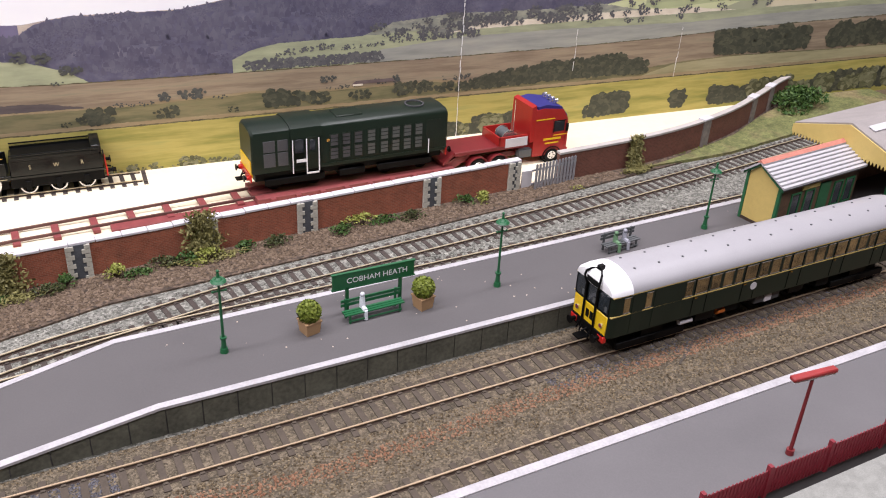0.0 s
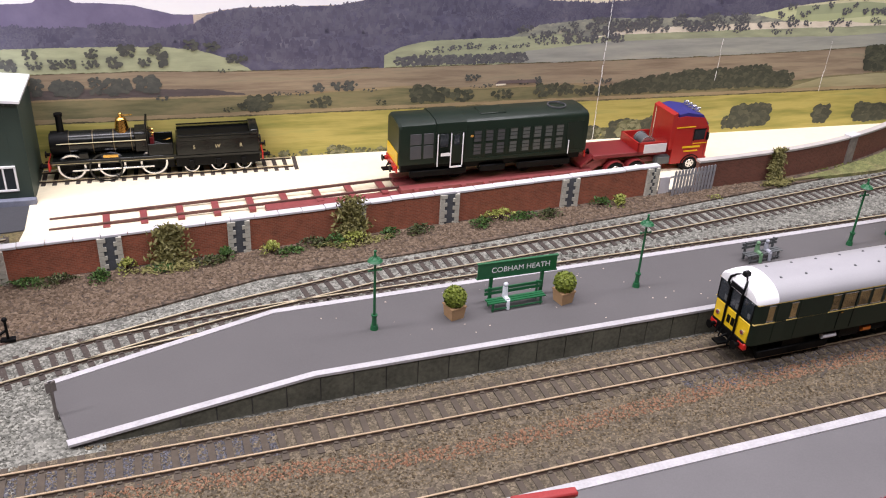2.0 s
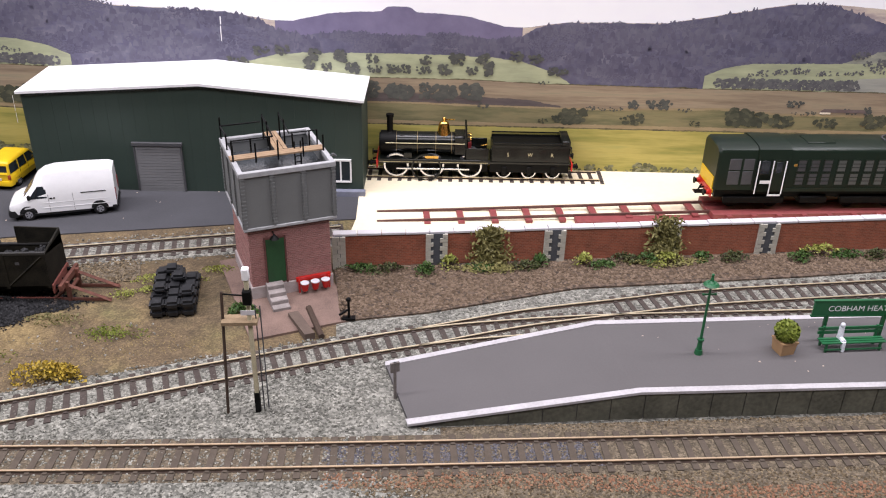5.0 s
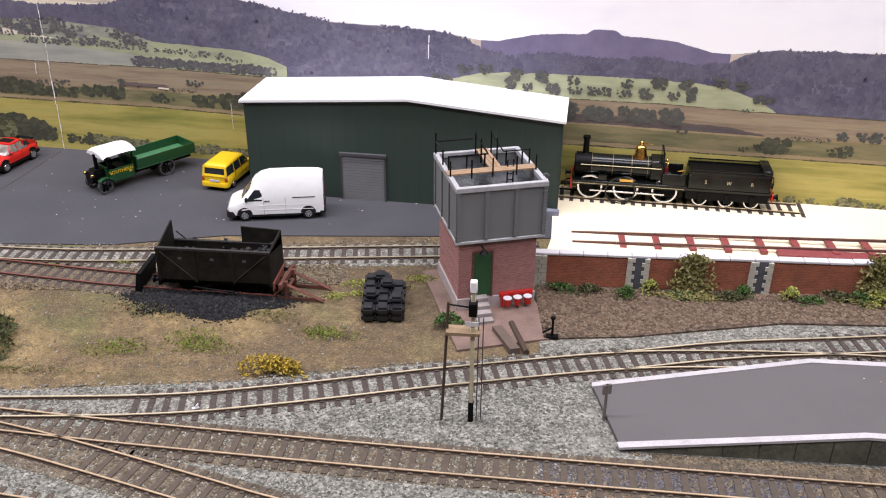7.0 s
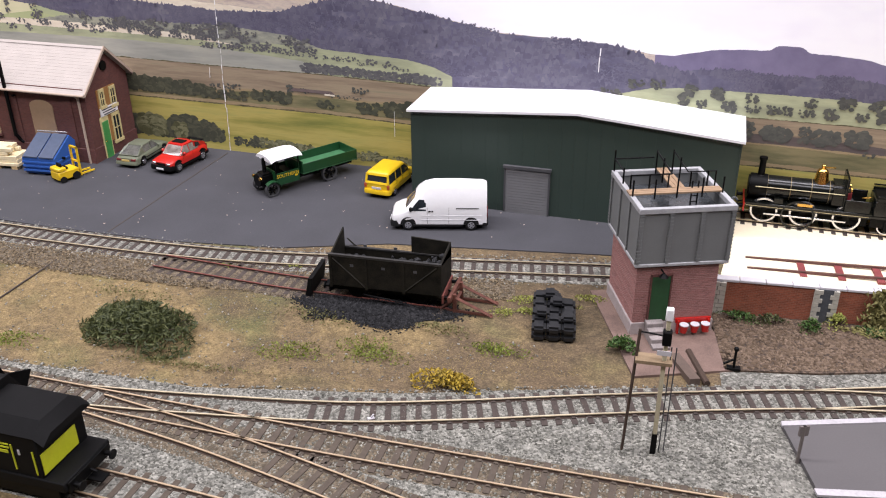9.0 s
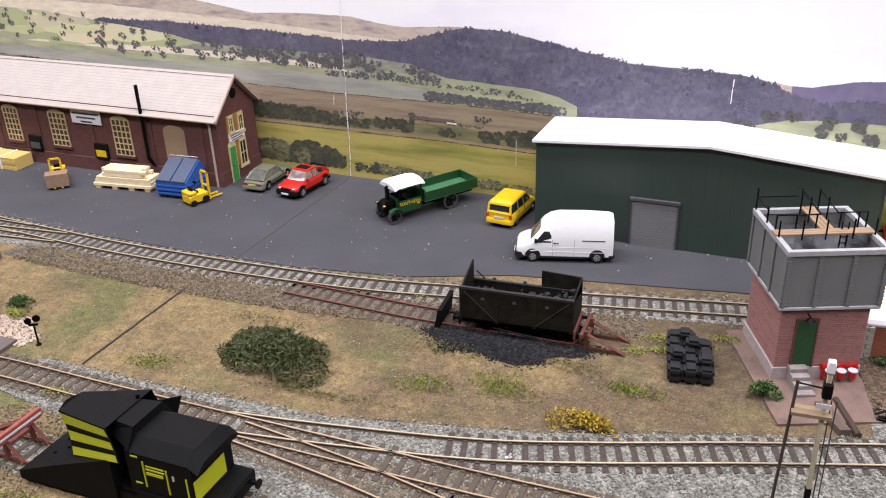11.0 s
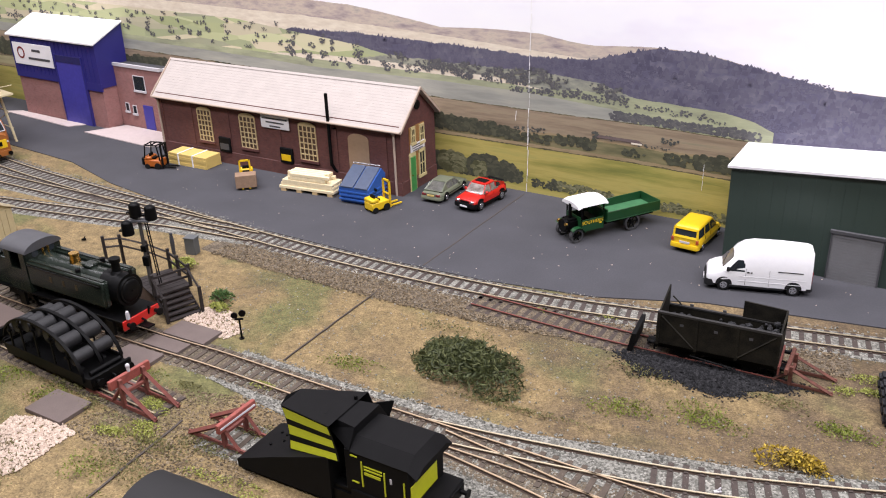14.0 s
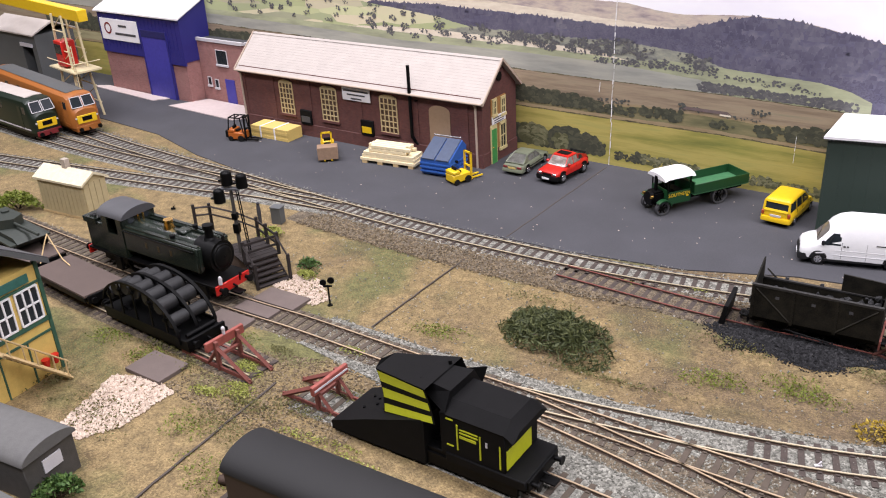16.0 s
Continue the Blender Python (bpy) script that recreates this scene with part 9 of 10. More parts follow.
f2 = thing("platform_fence", "dark red picket fence along the back of the platform", "fence")
FR2 = mat("fence_red", (0.20, 0.015, 0.025), 0.55, var=0.1)
picket_run(f2, 200, 640, 188, ZP, ZP + 15.5, 2.3, FR2, w=0.75)
for z in (ZP + 3, ZP + 12):
    part("fence_rail", S().box(198, 642, 188.3, 189.2, z, z + 1), FR2, f2)
for x in range(200, 660, 40):
    part("fence_post", S().box(x - 1, x + 1, 187, 189.4, ZP - 1, ZP + 17.5), FR2, f2)
solo("platform_back_wall", Shape().box(150, 700, 158, 178, -1, ZP + 2).box(150, 700, 156, 180, ZP + 2, ZP + 4), mat("block_grey", (0.24, 0.24, 0.22), 0.85, var=0.2), "grey concrete block wall behind the fence", "wall", kind="structure", smooth=0)
f3 = thing("picket_gate", "grey steel palisade gate between two lengths of wall", "gate")
picket_run(f3, 386, 428, 540, 0, 24, 3.4, mat("galvanised", (0.34, 0.34, 0.37), 0.45, metal=0.4), 0.1, w=1.1)
for z in (5, 17):
    part("gate_rail", S().loft([[(383, 541.4, z), (383, 542.4, z), (383, 542.4, z + 1.4), (383, 541.4, z + 1.4)], [(430, 546, z), (430, 547, z), (430, 547, z + 1.4), (430, 546, z + 1.4)]]), bpy.data.materials["galvanised"], f3)
part("white_panel", S().box(376, 386, 546, 547, 0, 16), OFFWHITE, f3)

# piers of the brick wall
def pier(x, parent, base_y, rz=0, w=15.0, h=26.0):
    q = S()
    core = part("pier", S().prism([(x - w / 2 + 2, base_y - 1.6), (x + w / 2 - 2, base_y - 1.6), (x + w / 2 - 2, base_y + 3), (x - w / 2 + 2, base_y + 3)], "z", -0.5, h), SLATE, parent, "dark slate pier", 0)
    for k in range(8):
        z = 0.5 + k * (h - 0.5) / 8
        for sd in (-1, 1):
            ln = 5.2 if (k + (sd > 0)) % 2 else 3.4
            xa = x + sd * w / 2
            xb = xa - sd * ln
            part("quoin", S().box(min(xa, xb), max(xa, xb), base_y - 2.6, base_y + 0.5, z, z + (h - 0.5) / 8 - 0.35), STONE, core, smooth=0)


wb = bpy.data.objects["wall_brick"]
for x in (-51, 32, 115, 188, 291):
    pier(x, wb, wall_line(x))
pier(368, wb, wall_line(368), w=11)
pier(-118, wb, wall_line(-118), w=9)
STONE_GREY = mat("weathered_stone", (0.22, 0.19, 0.17), 0.85, var=0.3, scale=200)
cw = bpy.data.objects["wall_curved"]
for px in (591, 688, 734):
    q, h = min(cp, key=lambda c: abs(c[0].x - px))
    m = Matrix.Translation(q) @ Matrix.Rotation(math.atan2(h.y, h.x), 4, "Z")
    p = part("pier", S().box(-5.5, 5.5, -1.4, 5.2, -0.5, 27, m=m), STONE_GREY, cw, "weathered grey pier", 0)
    part("cap", S().box(-7, 7, -2.2, 6, 27, 29, m=m).bevel(0.3), OFFWHITE, p, "pale coping cap")

# ---- lineside things ----
def buffer_stop(x, y, rz, label):
    t = thing("buffer_stop", label, "buffer stop", x, y, 0, rz)
    for sd in (-1, 1):
        yy = sd * 8.7
        part("upright", S().box(-1.2, 1.2, yy - 1.2, yy + 1.2, 0.6, 17).bevel(0.2), RUSTRED, t, "rust-red upright")
        part("front_strut", S().tube([(-10, yy, 2), (-0.5, yy, 12)], 1.2, 4), RUSTRED, t)
        part("back_strut", S().tube([(26, yy, 1), (0.5, yy, 14)], 1.4, 4), RUSTRED, t, "rust-red raking strut")
        part("rail", S().box(-34, 26, yy - 0.6, yy + 0.6, 1, 3), RUSTRED, t)
    part("beam", S().box(-3.4, -1, -15, 15, 12.6, 17.6).bevel(0.3), mat("buffer_red", (0.26, 0.065, 0.05), 0.6, var=0.25) if "buffer_red" not in bpy.data.materials else bpy.data.materials["buffer_red"], t, "faded red beam")
    part("beam_line", S().box(-3.8, -3.3, -14, 14, 14.6, 15.6), OFFWHITE, t)
    part("tie", S().box(-1, 1, -9, 9, 8, 9.4), RUSTRED, t)
    return t


b1 = buffer_stop(-664, 304, -6, "rust-red rail-built buffer stop with a faded beam")
b1.scale = (1.15, 1.05, 1.3)
part("lamp", S().cyl((-2, 0, 17.6), (-2, 0, 20), 1.0, n=10).ball((-2, 0, 20.6), 1.3), OFFWHITE, b1, "white lamp")
b2 = buffer_stop(-578, 299, 176, "rust-red buffer stop with red and white beam")
b2.scale = (1.15, 1.05, 1.2)
b3 = buffer_stop(-288, 503, -3, "rusty buffer stop behind the derelict wagon")
solo("stop_block", S().loft([[(-2, -15, 0), (2, -15, 0), (2, 15, 0), (-2, 15, 0)], [(1, -15, 15), (4, -15, 15), (4, 15, 15), (1, 15, 15)]]).bevel(0.5), MATT_BLACK, "sooty timber block across the end of the siding", "stop block", -393, 507, 0.5, 2)
b3.scale = (1.0, 1.0, 0.85)
DEEP_RUST = mat("deep_rust", (0.12, 0.042, 0.028), 0.8, var=0.4)
for piece in b3.children:
    piece.data.materials[0] = DEEP_RUST


def sleeper_stack():
    t = thing("coal_sacks", "pile of black filled coal sacks", "sack pile", -222, 496, 0, 6)
    SK = mat("sack_black", (0.009, 0.0095, 0.011), 0.5, var=0.3)
    for z in range(2):
        for i in range(3):
            for j in range(5):
                if z == 1 and (i + j) % 7 == 6:
                    continue
                x, y = -9.5 + 9.5 * i, -20 + 10 * j
                part("sack", S().box(x - 4.5, x + 4.5, y - 5, y + 5, 0.3 + 5.4 * z, 5.6 + 5.4 * z).bevel(1.6, 2), SK, t, smooth=60)
    for x, y in ((-8, -8), (2, 6), (9, -14), (-3, 16)):
        part("sack", S().box(x - 4.5, x + 4.5, y - 5, y + 5, 11, 15.4).bevel(1.6, 2), SK, t, smooth=60)
    return t


sleeper_stack()

def bracket_post():
    t = thing("signal_post", "cream signal post with lamp and timber landing on a second post", "signal", -156, 377, 0, 0)
    t.scale = (1.0, 1.0, 1.32)
    part("post", S().box(-1.1, 1.1, -1.1, 1.1, 9, 62).bevel(0.2), mat("post_cream", (0.45, 0.40, 0.27), 0.7, var=0.2), t, "cream square post")
    part("post_foot", S().box(-1.4, 1.4, -1.4, 1.4, -0.5, 10), BLACK, t, "black foot")
    part("stay_post", S().tube([(-16, -1, -0.5), (-13, 2, 56)], 0.8, 8), RUST, t, "thin brown stay post")
    part("landing", S().box(-14, 4, -3, 5, 43, 44.4), mat("grey_landing_wood", (0.24, 0.17, 0.10), 0.8, var=0.2), t, "timber landing")
    part("landing_rail", S().tube([(-13, 2, 55), (-1, 0, 55)], 0.4), BLACK, t)
    part("lamp", S().box(-2.2, 2.2, -3.4, 1, 52, 58).bevel(0.4), BLACK, t)
    part("lamp_cap", S().box(-1.8, 1.8, -1.8, 1.8, 62, 67).bevel(0.4), WHITE, t, "white cap")
    part("ladder", S().tube([(3, 1, 1), (3, 1, 50)], 0.35).tube([(5.4, 1, 1), (5.4, 1, 50)], 0.35), DARKGREY, t)
    part("arm", S().box(-4, 3, -1.6, -1.2, 47, 49), OFFWHITE, t)
    return t


bracket_post()
solo("ramp_post", S().cyl((0, 0, -0.5), (0, 0, 24), 0.9, n=8).box(-2.5, 2.5, -0.6, 0.6, 18, 24), mat("post_greybrown", (0.14, 0.12, 0.11), 0.7), "thin grey post at the foot of the platform ramp", "post", -83, 385, 0, 20)
solo("point_lever", S().cyl((0, 0, 0), (0, 0, 13), 0.8, n=8).ball((0, 0, 14), 1.6).tube([(0, 0, 7), (-6, 0, 3)], 0.8).box(-4, 4, -2, 2, -0.3, 1.2), BLACK, "small black ground lever beside the paved pad", "lever", -110, 464, 1.6)
for i, (x, y) in enumerate(((-309, 371), (-905, 480))):
    solo("point_motor", S().box(-2, 2, -1, 1, 0, 1.6).cyl((0, 0, 1.4), (1.6, 0, 3.6), 0.6, n=6).bevel(0.2), OFFWHITE if i == 0 else BLACK, "small point lever box beside the rails", "lever", x, y, 0.4, 30)


def light_signal():
    t = thing("colour_light_signal", "black colour-light signal with three hooded heads and a ladder", "signal", -752, 412, 0, 20)
    part("mast", S().cyl((0, 0, 0), (0, 0, 74), 1.6, 1.3, n=12), mat("mast_grey", (0.06, 0.055, 0.05), 0.6), t, "dark mast")
    part("platform", S().box(-8, 8, -3, 3, 71, 72.2), DARKGREY, t)
    for x, y, z in ((-9, -3, 66), (-3, 2, 79), (9, 2, 77)):
        h = part("signal_head", S().cyl((x, y, z - 5), (x, y, z + 4), 4.6, 4.2, n=18).ball((x, y, z + 4), 4.2, 1, 1, 0.6), BLACK, t, "black round signal head")
        part("hood", S().box(x - 6.4, x - 3.6, y - 2, y + 2, z - 2, z - 1), BLACK, h)
    lad = S()
    for y in (-1.6, 1.6):
        lad.tube([(9, y, 0), (5, y, 72)], 0.5, 5)
    for k in range(16):
        x = 9 - 4 * k / 16
        lad.cyl((x, -1.6, 4 + 4.2 * k), (x, 1.6, 4 + 4.2 * k), 0.35, n=5)
    part("ladder", lad, BLACK, t)
    part("control_box", S().box(-2.4, 2.4, -2.4, 2.4, 34, 42).box(-2.2, 2.2, -2.2, 2.2, 46, 51).bevel(0.3), BLACK, t)
    return t


light_signal()


def boarding_steps():
    t = thing("wooden_landing", "dark wooden landing with fence and steps on a brick base", "landing", -748, 420, 0, -24)
    DW2 = mat("creosoted_wood", (0.016, 0.011, 0.010), 0.75, var=0.3)
    part("brick_base", S().box(-18, 18, -14, 14, 0, 15), mat("old_brick", (0.12, 0.08, 0.065), 0.85, var=0.3), t, "dark brick base", 0)
    for k in range(7):
        part("deck_plank", S().box(-20 + 5.8 * k, -14.7 + 5.8 * k, -15, 15, 15.2, 16.6), DW2, t)
    for x, y in ((-82, -16), (-76, -4), (-48, 8), (-20, 15), (-2, 15), (19, 15), (19, -14), (38, -14), (38, 14)):
        z0 = 0 if (x > 30 or x < -21) else 15
        part("fence_post", S().box(x - 1.1, x + 1.1, y - 1.1, y + 1.1, z0, (34 if x < 30 else 22)), DW2, t)
    for z in (23, 30):
        part("fence_rail", S().box(-20, 19, 14.4, 15.4, z, z + 1.8), DW2, t)
        part("fence_rail", S().box(18.4, 19.4, -14, 15, z, z + 1.8), DW2, t)
        part("fence_rail", S().tube([(-20, 15, z + 0.9), (-48, 8, z + 0.9), (-76, -4, z + 0.9), (-82, -16, z + 0.9)], 0.9, 4), DW2, t)
    for y in (-14, 14):
        part("stair_rail", S().tube([(19, y, 31), (38, y, 20)], 0.9, 4), DW2, t)
    for k in range(5):
        part("stair_tread", S().box(19 + 3.6 * k, 24 + 3.6 * k, -12, 12, 12.4 - 3 * k, 13.6 - 3 * k), DW2, t)
    for y in (-12.6, 12.6):
        part("stringer", S().tube([(18, y, 13), (37, y, 0.6)], 1.0, 4), DW2, t)
    return t


boarding_steps()
solo("relay_cabinet", S().box(-5, 5, -4, 4, 0, 15).box(-5.6, 5.6, -4.6, 4.6, 15, 16.2).bevel(0.3), GREY, "grey lineside relay cabinet", "cabinet", -790, 499, 0, 10)
solo("ground_signal", S().cyl((0, 0, 0), (0, 0, 16), 0.7, n=8).cyl((-3.4, 0, 19), (-3.4, 1.2, 19), 2.4, n=14).cyl((2.4, 0, 20.5), (2.4, 1.2, 20.5), 2.6, n=14).box(-3.5, 3, -0.4, 0.4, 15.5, 17).cyl((0, 0, 0), (0, 0, 0.8), 2, n=10), BLACK, "small black shunting signal with round discs", "signal", -653, 397, 0, 30)
BOARD = mat("crossing_board", (0.115, 0.088, 0.078), 0.85, var=0.12, scale=90)
for x, y, w, d, rz in ((-696, 365.5, 34, 13.5, -2), (-690, 386, 40, 20, -2), (-704, 344, 34, 20, -2), (-705, 277, 34, 25, -3), (-690, 313, 26, 14, -4)):
    solo("crossing_panel", S().box(-w / 2, w / 2, -d / 2, d / 2, 0, 2.9).bevel(0.2), BOARD, "brown boarded track crossing panel", "crossing panel", x, y, 0, rz, group="crossing panels")
solo("cable_duct", S().prism([(-148, 468), (-142, 470), (-130, 445), (-136, 443)], "z", 0, 4.5), mat("duct_brown", (0.10, 0.07, 0.055), 0.8), "brown timber duct at the foot of the steps", "duct", smooth=0)
solo("cable_duct", S().tube([(-136, 478, 1.5), (-126, 444, 2)], 2.0, 8), RUST, "rusty pipe across the paved pad", "pipe")


def van_body():
    t = thing("grounded_van", "dark grey van body with curved roof behind a low wall", "van body", -700, 168, 0, 4)
    part("body", S().box(-60, 34, -17, 16, 0, 25).bevel(0.4), mat("van_grey", (0.06, 0.055, 0.05), 0.75, var=0.2), t, "dark grey body")
    part("roof", S().loft([[(x, -0.5 + 18 * math.cos(g), 25 + 7.5 * math.sin(g)) for g in [math.pi * k / 12 for k in range(13)]] for x in (-62, 36)]), mat("van_roof", (0.10, 0.098, 0.095), 0.8, var=0.12), t, "grey curved roof")
    part("end_panel", S().box(33.8, 34.8, -6, 6, 12, 20), OFFWHITE, t)
    solo("low_wall", Shape().box(-740, -640, 136, 142, -1, 12).box(-742, -638, 135, 143, 12, 14), mat("wall_dark_grey", (0.09, 0.09, 0.085), 0.85, var=0.2), "dark grey low wall", "wall", kind="structure", smooth=0)


van_body()
solo("timber_log", S().cyl((-586, 213, 2.6), (-575, 216, 2.6), 2.6, n=10).cyl((-588, 218, 2), (-578, 221, 2), 2.0, n=10), RUST, "short brown log beside the coach", "log")
for a, b, w in (((-588, 556), (-573, 744), 0.7), ((-606, 384), (-600, 505), 0.7), ((-622, 300), (-617, 160), 0.9), ((332, 300), (362, 318), 0.9)):
    d = Vector((b[0] - a[0], b[1] - a[1], 0)).normalized()
    n = Vector((-d.y, d.x, 0)) * w * 0.75
    q = []
    for k in range(13):
        p = Vector((*a, 0)).lerp(Vector((*b, 0)), k / 12) + n * frng.uniform(-0.7, 0.7)
        q.append([tuple(p - n + Vector((0, 0, 0.4))), tuple(p + n + Vector((0, 0, 0.4))), tuple(p + n + Vector((0, 0, 1.15))), tuple(p - n + Vector((0, 0, 1.15)))])
    solo("board_joint", S().loft(q), mat("joint_dark", (0.06, 0.048, 0.04), 0.9) if "joint_dark" not in bpy.data.materials else bpy.data.materials["joint_dark"], "dark joint between two layout boards", "joint", kind="structure", smooth=0)

# ---- loose stones, moss and grass ----
nrng = np.random.default_rng(3)
TETRA = np.array([(1, 0.1, -0.5), (-0.6, 0.9, -0.5), (-0.6, -0.9, -0.5), (0.1, 0, 0.8), (0.5, 0.7, 0.3), (-0.7, 0, 0.4)])
TFACE = [(0, 4, 3), (4, 1, 3), (1, 5, 3), (5, 2, 3), (2, 0, 3), (0, 1, 4), (1, 2, 5), (0, 2, 1)]


def inside(p, poly):
    x, y = p[:, 0], p[:, 1]
    r = np.zeros(len(p), bool)
    for (ax, ay), (bx, by) in zip(poly, poly[1:] + poly[:1]):
        c = ((ay > y) != (by > y)) & (x < (bx - ax) * (y - ay) / ((by - ay) or 1e-9) + ax)
        r ^= c
    return r


def stones(name, poly, count, size, z, material, label, flat=0.7):
    """Single stones strewn over an outline, one joined mesh."""
    poly = [tuple(q) for q in poly]
    lo, hi = np.min(poly, 0), np.max(poly, 0)
    p = nrng.uniform(lo, hi, (count * 3, 2))
    p = p[inside(p, poly)][:count]
    n = len(p)
    s = size * nrng.uniform(0.55, 1.35, (n, 1, 1))
    g = nrng.uniform(0, 6.28, n)
    rot = np.zeros((n, 3, 3))
    rot[:, 0, 0], rot[:, 0, 1], rot[:, 1, 0], rot[:, 1, 1], rot[:, 2, 2] = np.cos(g), -np.sin(g), np.sin(g), np.cos(g), flat
    v = (TETRA[None] * (1 + 0.25 * nrng.uniform(-1, 1, (n, 6, 3)))) @ rot.transpose(0, 2, 1) * s / 2
    v[:, :, :2] += p[:, None]
    v[:, :, 2] += z + s[:, 0] * 0.18
    f = (np.arange(n)[:, None, None] * 6 + np.array(TFACE)[None]).reshape(-1, 3)
    me = bpy.data.meshes.new(name)
    me.from_pydata((v.reshape(-1, 3) * U).tolist(), [], f.tolist())
    me.materials.append(material)
    return tagged(new(name, me), label, "stones", kind="stuff")


def stone_ink(name, cols):
    m = ink(name, cols, 700, 2, island=True)
    m.node_tree.nodes["Principled BSDF"].inputs["Roughness"].default_value = 0.9
    return m


ST_GREY = stone_ink("grey_stones", [(0.03, 0.029, 0.024), (0.11, 0.108, 0.092), (0.20, 0.197, 0.17), (0.32, 0.31, 0.27), (0.52, 0.50, 0.45)])
ST_BROWN = stone_ink("brown_stones", [(0.018, 0.013, 0.008), (0.065, 0.048, 0.029), (0.13, 0.098, 0.06), (0.23, 0.18, 0.115), (0.36, 0.29, 0.20)])
ST_ORANGE = stone_ink("orange_stones", [(0.12, 0.06, 0.036), (0.22, 0.11, 0.065), (0.30, 0.175, 0.11), (0.13, 0.095, 0.07)])
ST_PALE = stone_ink("pale_stones", [(0.34, 0.26, 0.20), (0.52, 0.42, 0.34), (0.66, 0.55, 0.46)])
ST_BARK = stone_ink("bark_chips", [(0.045, 0.03, 0.02), (0.10, 0.07, 0.046), (0.16, 0.115, 0.08), (0.24, 0.18, 0.135)])
TUFT = stone_ink("grass_tufts", [(0.10, 0.085, 0.034), (0.17, 0.125, 0.058), (0.28, 0.21, 0.10), (0.16, 0.15, 0.055)])


def strip_poly(pts, half):
    line = curve_points(pts, 20)
    a = [tuple((q + Vector((-h.y, h.x, 0)) * half)[:2]) for q, h in line]
    b = [tuple((q - Vector((-h.y, h.x, 0)) * half)[:2]) for q, h in line]
    return a + b[::-1]


FAN = [(-640, 345), (-560, 326), (-500, 305), (-420, 286), (-300, 246), (-100, 235), (-60, 300), (-100, 340), (-100, 385), (-60, 430), (-70, 458), (-200, 428), (-300, 401), (-420, 381), (-540, 381), (-640, 386)]
stones("loose_ballast", FAN, 15000, 1.5, 0.6, ST_GREY, "loose grey ballast stones between the lines")
stones("loose_ballast", strip_poly(P_T3B, 20), 5200, 1.5, 0.7, ST_GREY, "loose grey ballast stones along the line")
stones("loose_ballast", strip_poly(P_T3A, 18), 5200, 1.5, 0.7, ST_GREY, "loose grey ballast stones along the line")
stones("loose_ballast", strip_poly(P_SIDE, 23), 8200, 1.5, 0.5, ST_GREY, "loose grey ballast stones along the siding")
stones("loose_ballast", strip_poly(shoulder, 22), 9500, 1.8, 0.5, ST_BROWN, "brown stones on the shoulder of the siding")
stones("loose_ballast", strip_poly(P_SIDE2, 18), 2200, 1.5, 0.5, ST_GREY, "loose grey ballast stones along the siding")
stones("loose_ballast", strip_poly(P_SIDE3, 18), 2600, 1.5, 0.5, ST_GREY, "loose grey ballast stones along the line")
stones("loose_ballast", strip_poly(P_RUST, 18), 1600, 1.5, 0.5, ST_BROWN, "brown stones along the disused siding")
stones("loose_ballast", strip_poly(P_T2[:3], 19), 7500, 1.3, 0.12, ST_BROWN, "brown ballast stones along the main line")
stones("loose_ballast", strip_poly(P_T2[2:], 19), 6500, 1.4, 0.25, ST_GREY, "grey ballast stones along the main line")
stones("loose_ballast", strip_poly(P_T1[:3], 19), 5200, 1.3, 0.12, ST_BROWN, "brown ballast stones along the front line")
stones("loose_ballast", strip_poly(P_T1[2:], 17), 4000, 1.4, 0.3, ST_GREY, "grey ballast stones along the front line")
stones("loose_ballast", [(-90, 286), (640, 286), (640, 314), (-110, 322)], 9500, 1.4, 0.5, ST_BROWN, "brown ballast stones between the lines")
stones("orange_ballast", strip_poly([(-120, 322), (0, 316), (110, 303), (260, 308), (420, 311), (560, 312)], 5.5), 3600, 1.4, 0.7, ST_ORANGE, "drift of orange ballast stones")
ST_OIL_SHADE = stone_ink("oily_and_shade_stones", [(0.03, 0.03, 0.034), (0.07, 0.068, 0.078), (0.12, 0.115, 0.13), (0.20, 0.19, 0.21)])
stones("oily_ballast", strip_poly([(-120, 338), (-40, 336), (30, 334.5)], 9), 2600, 1.4, 0.55, ST_OIL_SHADE, "dark oil-stained ballast between the rails")
# dark stones laid as the shadow along the railcar's near side
stones("railcar_shade_ballast", strip_poly([(250, 318), (330, 319), (420, 320), (520, 321)], 9), 1800, 1.4, 0.5, ST_OIL_SHADE, "dark ballast that stands for the railcar's shadow")
stones("loose_ballast", [(-70, 356), (640, 350), (640, 358), (-76, 359)], 1500, 1.4, 0.4, ST_BROWN, "brown stones along the foot of the platform")
stones("bark_chips", [(-115, 464), (-60, 472), (40, 500), (200, 510), (380, 526), (470, 532), (470, 548), (372, 545), (100, 536), (-120, 528)], 8500, 2.5, 1.4, ST_BARK, "brown bark chips below the wall", 0.5)
stones("pale_gravel", [(-712, 204), (-726, 258), (-700, 268), (-674, 262), (-676, 222), (-690, 200)], 2200, 2.2, 0.4, ST_PALE, "heap of pale gravel chippings")
stones("pale_gravel", [(-715, 402), (-708, 426), (-686, 426), (-658, 404), (-664, 390), (-690, 396)], 800, 2.0, 0.4, ST_PALE, "pale gravel chippings beside the landing")
LAWN = [(-900, 400), (-760, 470), (-660, 520), (-540, 515), (-420, 500), (-400, 460), (-290, 455), (-235, 470), (-190, 440), (-330, 402), (-420, 386), (-560, 386), (-700, 400)]
stones("grass_tufts", LAWN, 16000, 0.8, 0.0, TUFT, "dry and green tufts of scatter grass", 0.5)
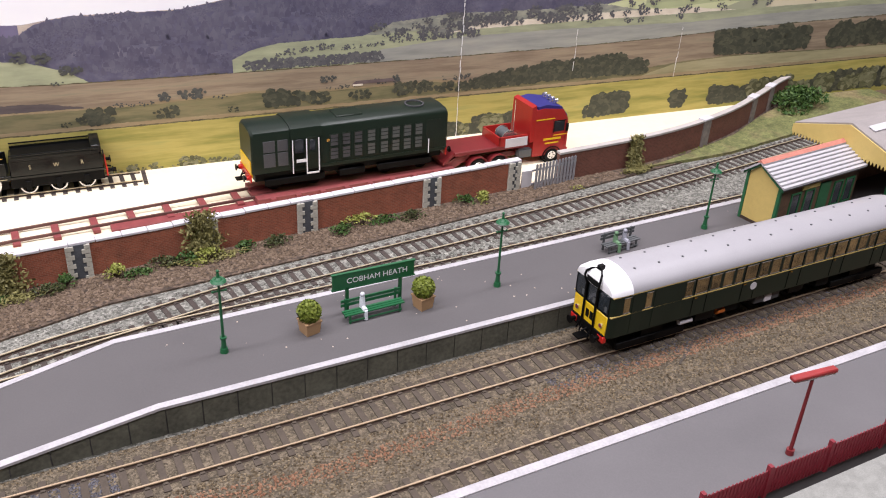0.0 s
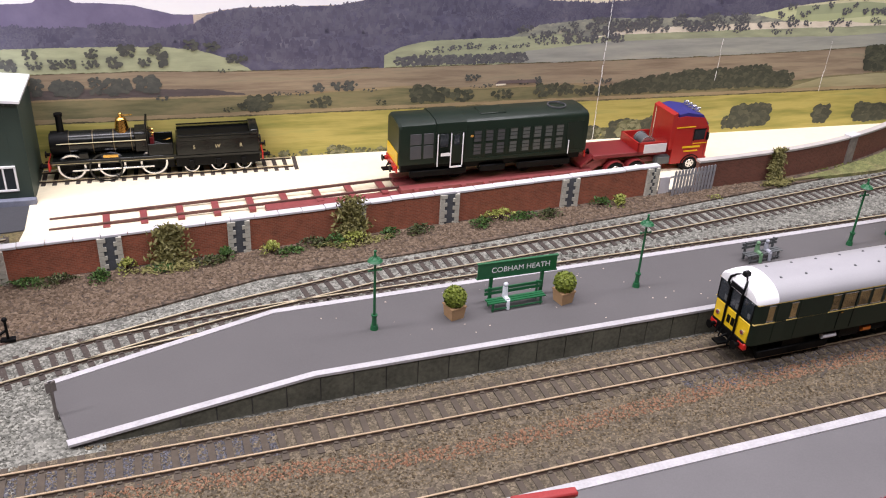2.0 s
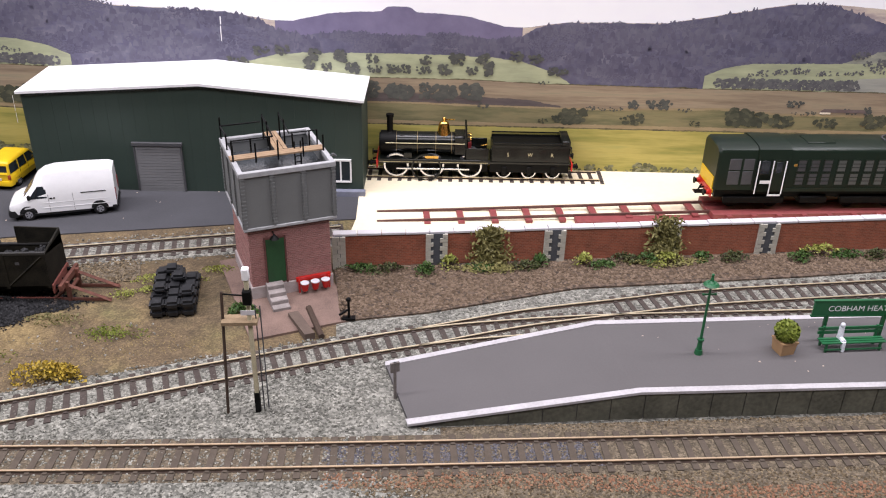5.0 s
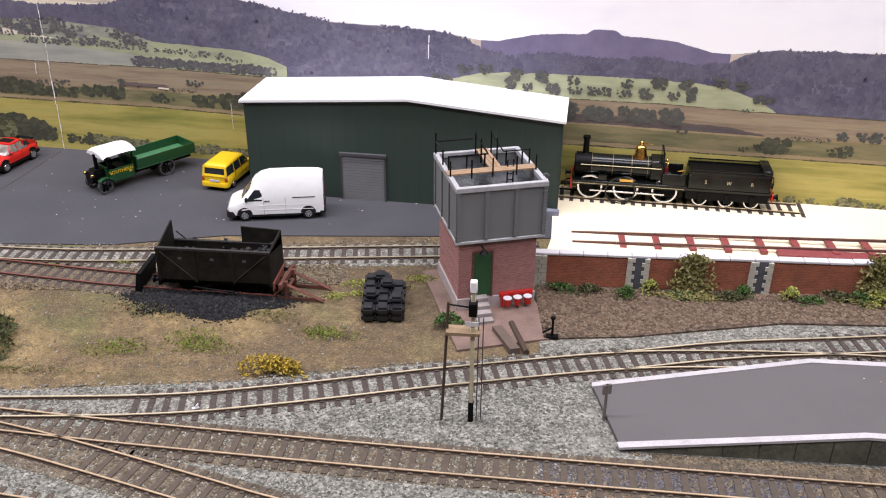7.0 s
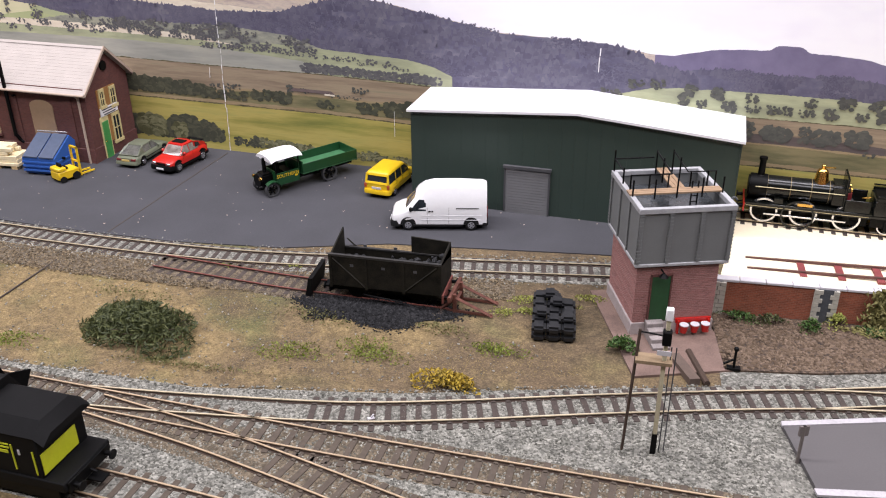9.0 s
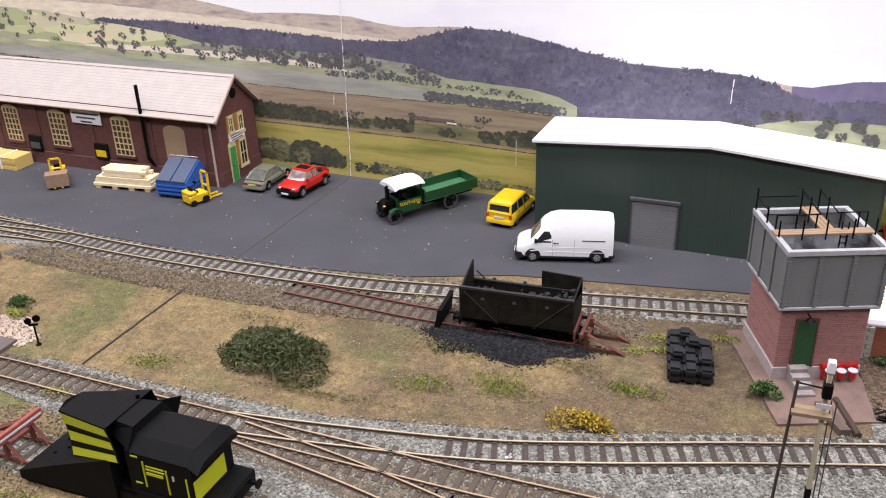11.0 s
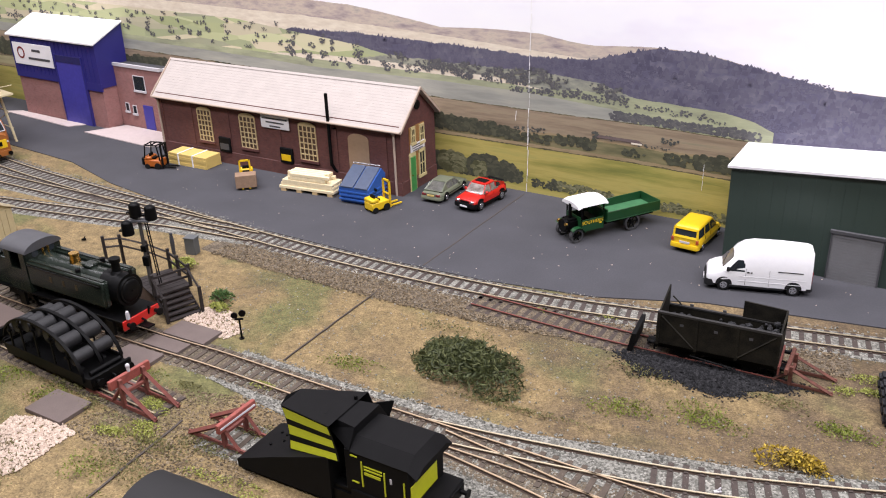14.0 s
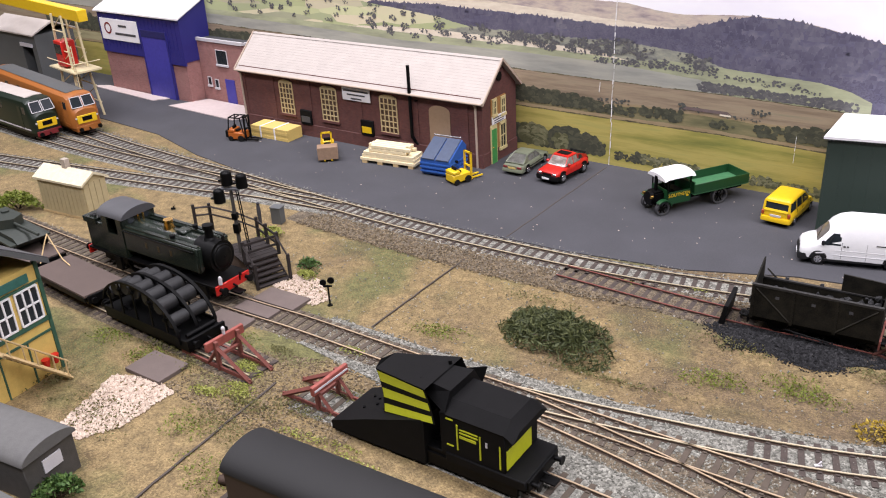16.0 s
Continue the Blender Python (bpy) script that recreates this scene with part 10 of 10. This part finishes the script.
stones("grass_tufts", [(-800, 250), (-560, 240), (-520, 275), (-620, 320), (-700, 345), (-800, 300)], 9000, 0.8, 0.0, TUFT, "dry and green tufts of scatter grass", 0.5)
FRONT = [(-690, 262), (-660, 325), (-600, 338), (-545, 322), (-545, 268), (-600, 255)]
stones("trodden_ground", FRONT, 4200, 1.6, 0.1, ST_BROWN, "trodden brown stony ground round the buffer stops", 0.5)
stones("lawn_stones", LAWN, 900, 1.4, 0.2, ST_GREY, "scattered grey stones on the grass")


def moss(name, label, spots, material):
    v, f = [], []
    for x, y, rx, ry, n in spots:
        a, b = leafy(n, rx, ry, 3.2, 1.6, frng)
        k = len(v)
        v += [p + Vector((x, y, 0.3)) for p in a]
        f += [tuple(i + k for i in q) for q in b]
    ob = new(name, leaf_mesh(name, v, f, material))
    return tagged(ob, label, "moss", kind="stuff")


moss("moss_patches", "bright lime green clumps of moss and weeds", [(-648, 306, 15, 10, 500), (-640, 282, 18, 9, 500), (-655, 272, 14, 7, 300), (-230, 520, 26, 7, 600), (-200, 530, 14, 6, 300), (-240, 505, 12, 7, 250), (-258, 500, 10, 8, 200), (-470, 522, 9, 3, 90), (-420, 532, 10, 3, 90), (-600, 352, 14, 5, 160), (420, 530, 9, 5, 140), (-560, 265, 30, 6, 300), (-530, 258, 30, 6, 300)], F_LIME)
moss("moss_patches", "dull green patches of scatter weeds", [(-690, 330, 22, 10, 400), (-720, 285, 20, 14, 400), (-770, 290, 26, 10, 300), (-330, 440, 30, 16, 700), (-380, 425, 30, 12, 500), (-250, 455, 24, 12, 500), (-560, 400, 30, 10, 400), (-600, 215, 26, 20, 400), (-640, 240, 20, 18, 300), (560, 560, 60, 12, 500), (820, 610, 80, 40, 900)], F_BOX)


def coal_spill():
    """Low uneven spread of small coal round the wagon, deeper near it."""
    ring = [(-343 + 58 * math.cos(a) * (1 + 0.18 * math.sin(3 * a)), 487 + 22 * math.sin(a) * (1 + 0.3 * math.cos(5 * a) + 0.2 * math.sin(2 * a))) for a in [2 * math.pi * i / 24 for i in range(24)]]
    ST_COAL = stone_ink("coal_lumps", [(0.004, 0.004, 0.0045), (0.010, 0.010, 0.011), (0.022, 0.022, 0.024), (0.06, 0.058, 0.06)])
    for k, n, z, sz in ((1.15, 1500, 0.2, 1.4), (1.0, 3600, 0.5, 1.8), (0.85, 2600, 0.9, 2.0), (0.7, 2000, 1.5, 2.2), (0.5, 1000, 2.2, 2.4)):
        stones("coal_spill", [(-345 + (x + 345) * k, 487 + (y - 487) * k) for x, y in ring], n, sz, z, ST_COAL, "spilled small coal round the derelict wagon")
    m = S().ball((-345, 488, 0), 1, 46, 17, 2.4, 28, 12)
    tagged(solo("coal_heap", m, COAL, "low heap of black coal beside the wagon", "coal"), kind="stuff")


coal_spill()
moss("moss_patches", "olive and brown weeds on the front of the board", [(-700, 225, 34, 24, 500), (-760, 235, 26, 20, 400), (-620, 250, 34, 14, 500), (-720, 300, 24, 12, 400), (-590, 285, 30, 8, 350), (-640, 330, 16, 6, 160), (-615, 275, 30, 10, 420), (-570, 310, 20, 8, 260), (-690, 290, 18, 14, 420), (-380, 470, 40, 10, 350), (-290, 470, 22, 9, 260), (-520, 470, 40, 10, 260), (-430, 395, 60, 7, 500)], foliage("dry_weeds", [(0.08, 0.07, 0.028), (0.12, 0.115, 0.04), (0.18, 0.16, 0.065)]))

stones("dust_flecks", [(-1000, 606), (-800, 575), (-560, 560), (-380, 590), (-210, 606), (-120, 650), (-400, 735), (-560, 740), (-1000, 700)], 150, 1.3, 0.75, ST_PALE, "pale flecks of dust on the asphalt", 0.25)
stones("dust_flecks", [(60, 370), (560, 366), (560, 424), (60, 424)], 55, 1.1, ZP - 0.15, ST_PALE, "pale flecks of dust on the platform", 0.25)
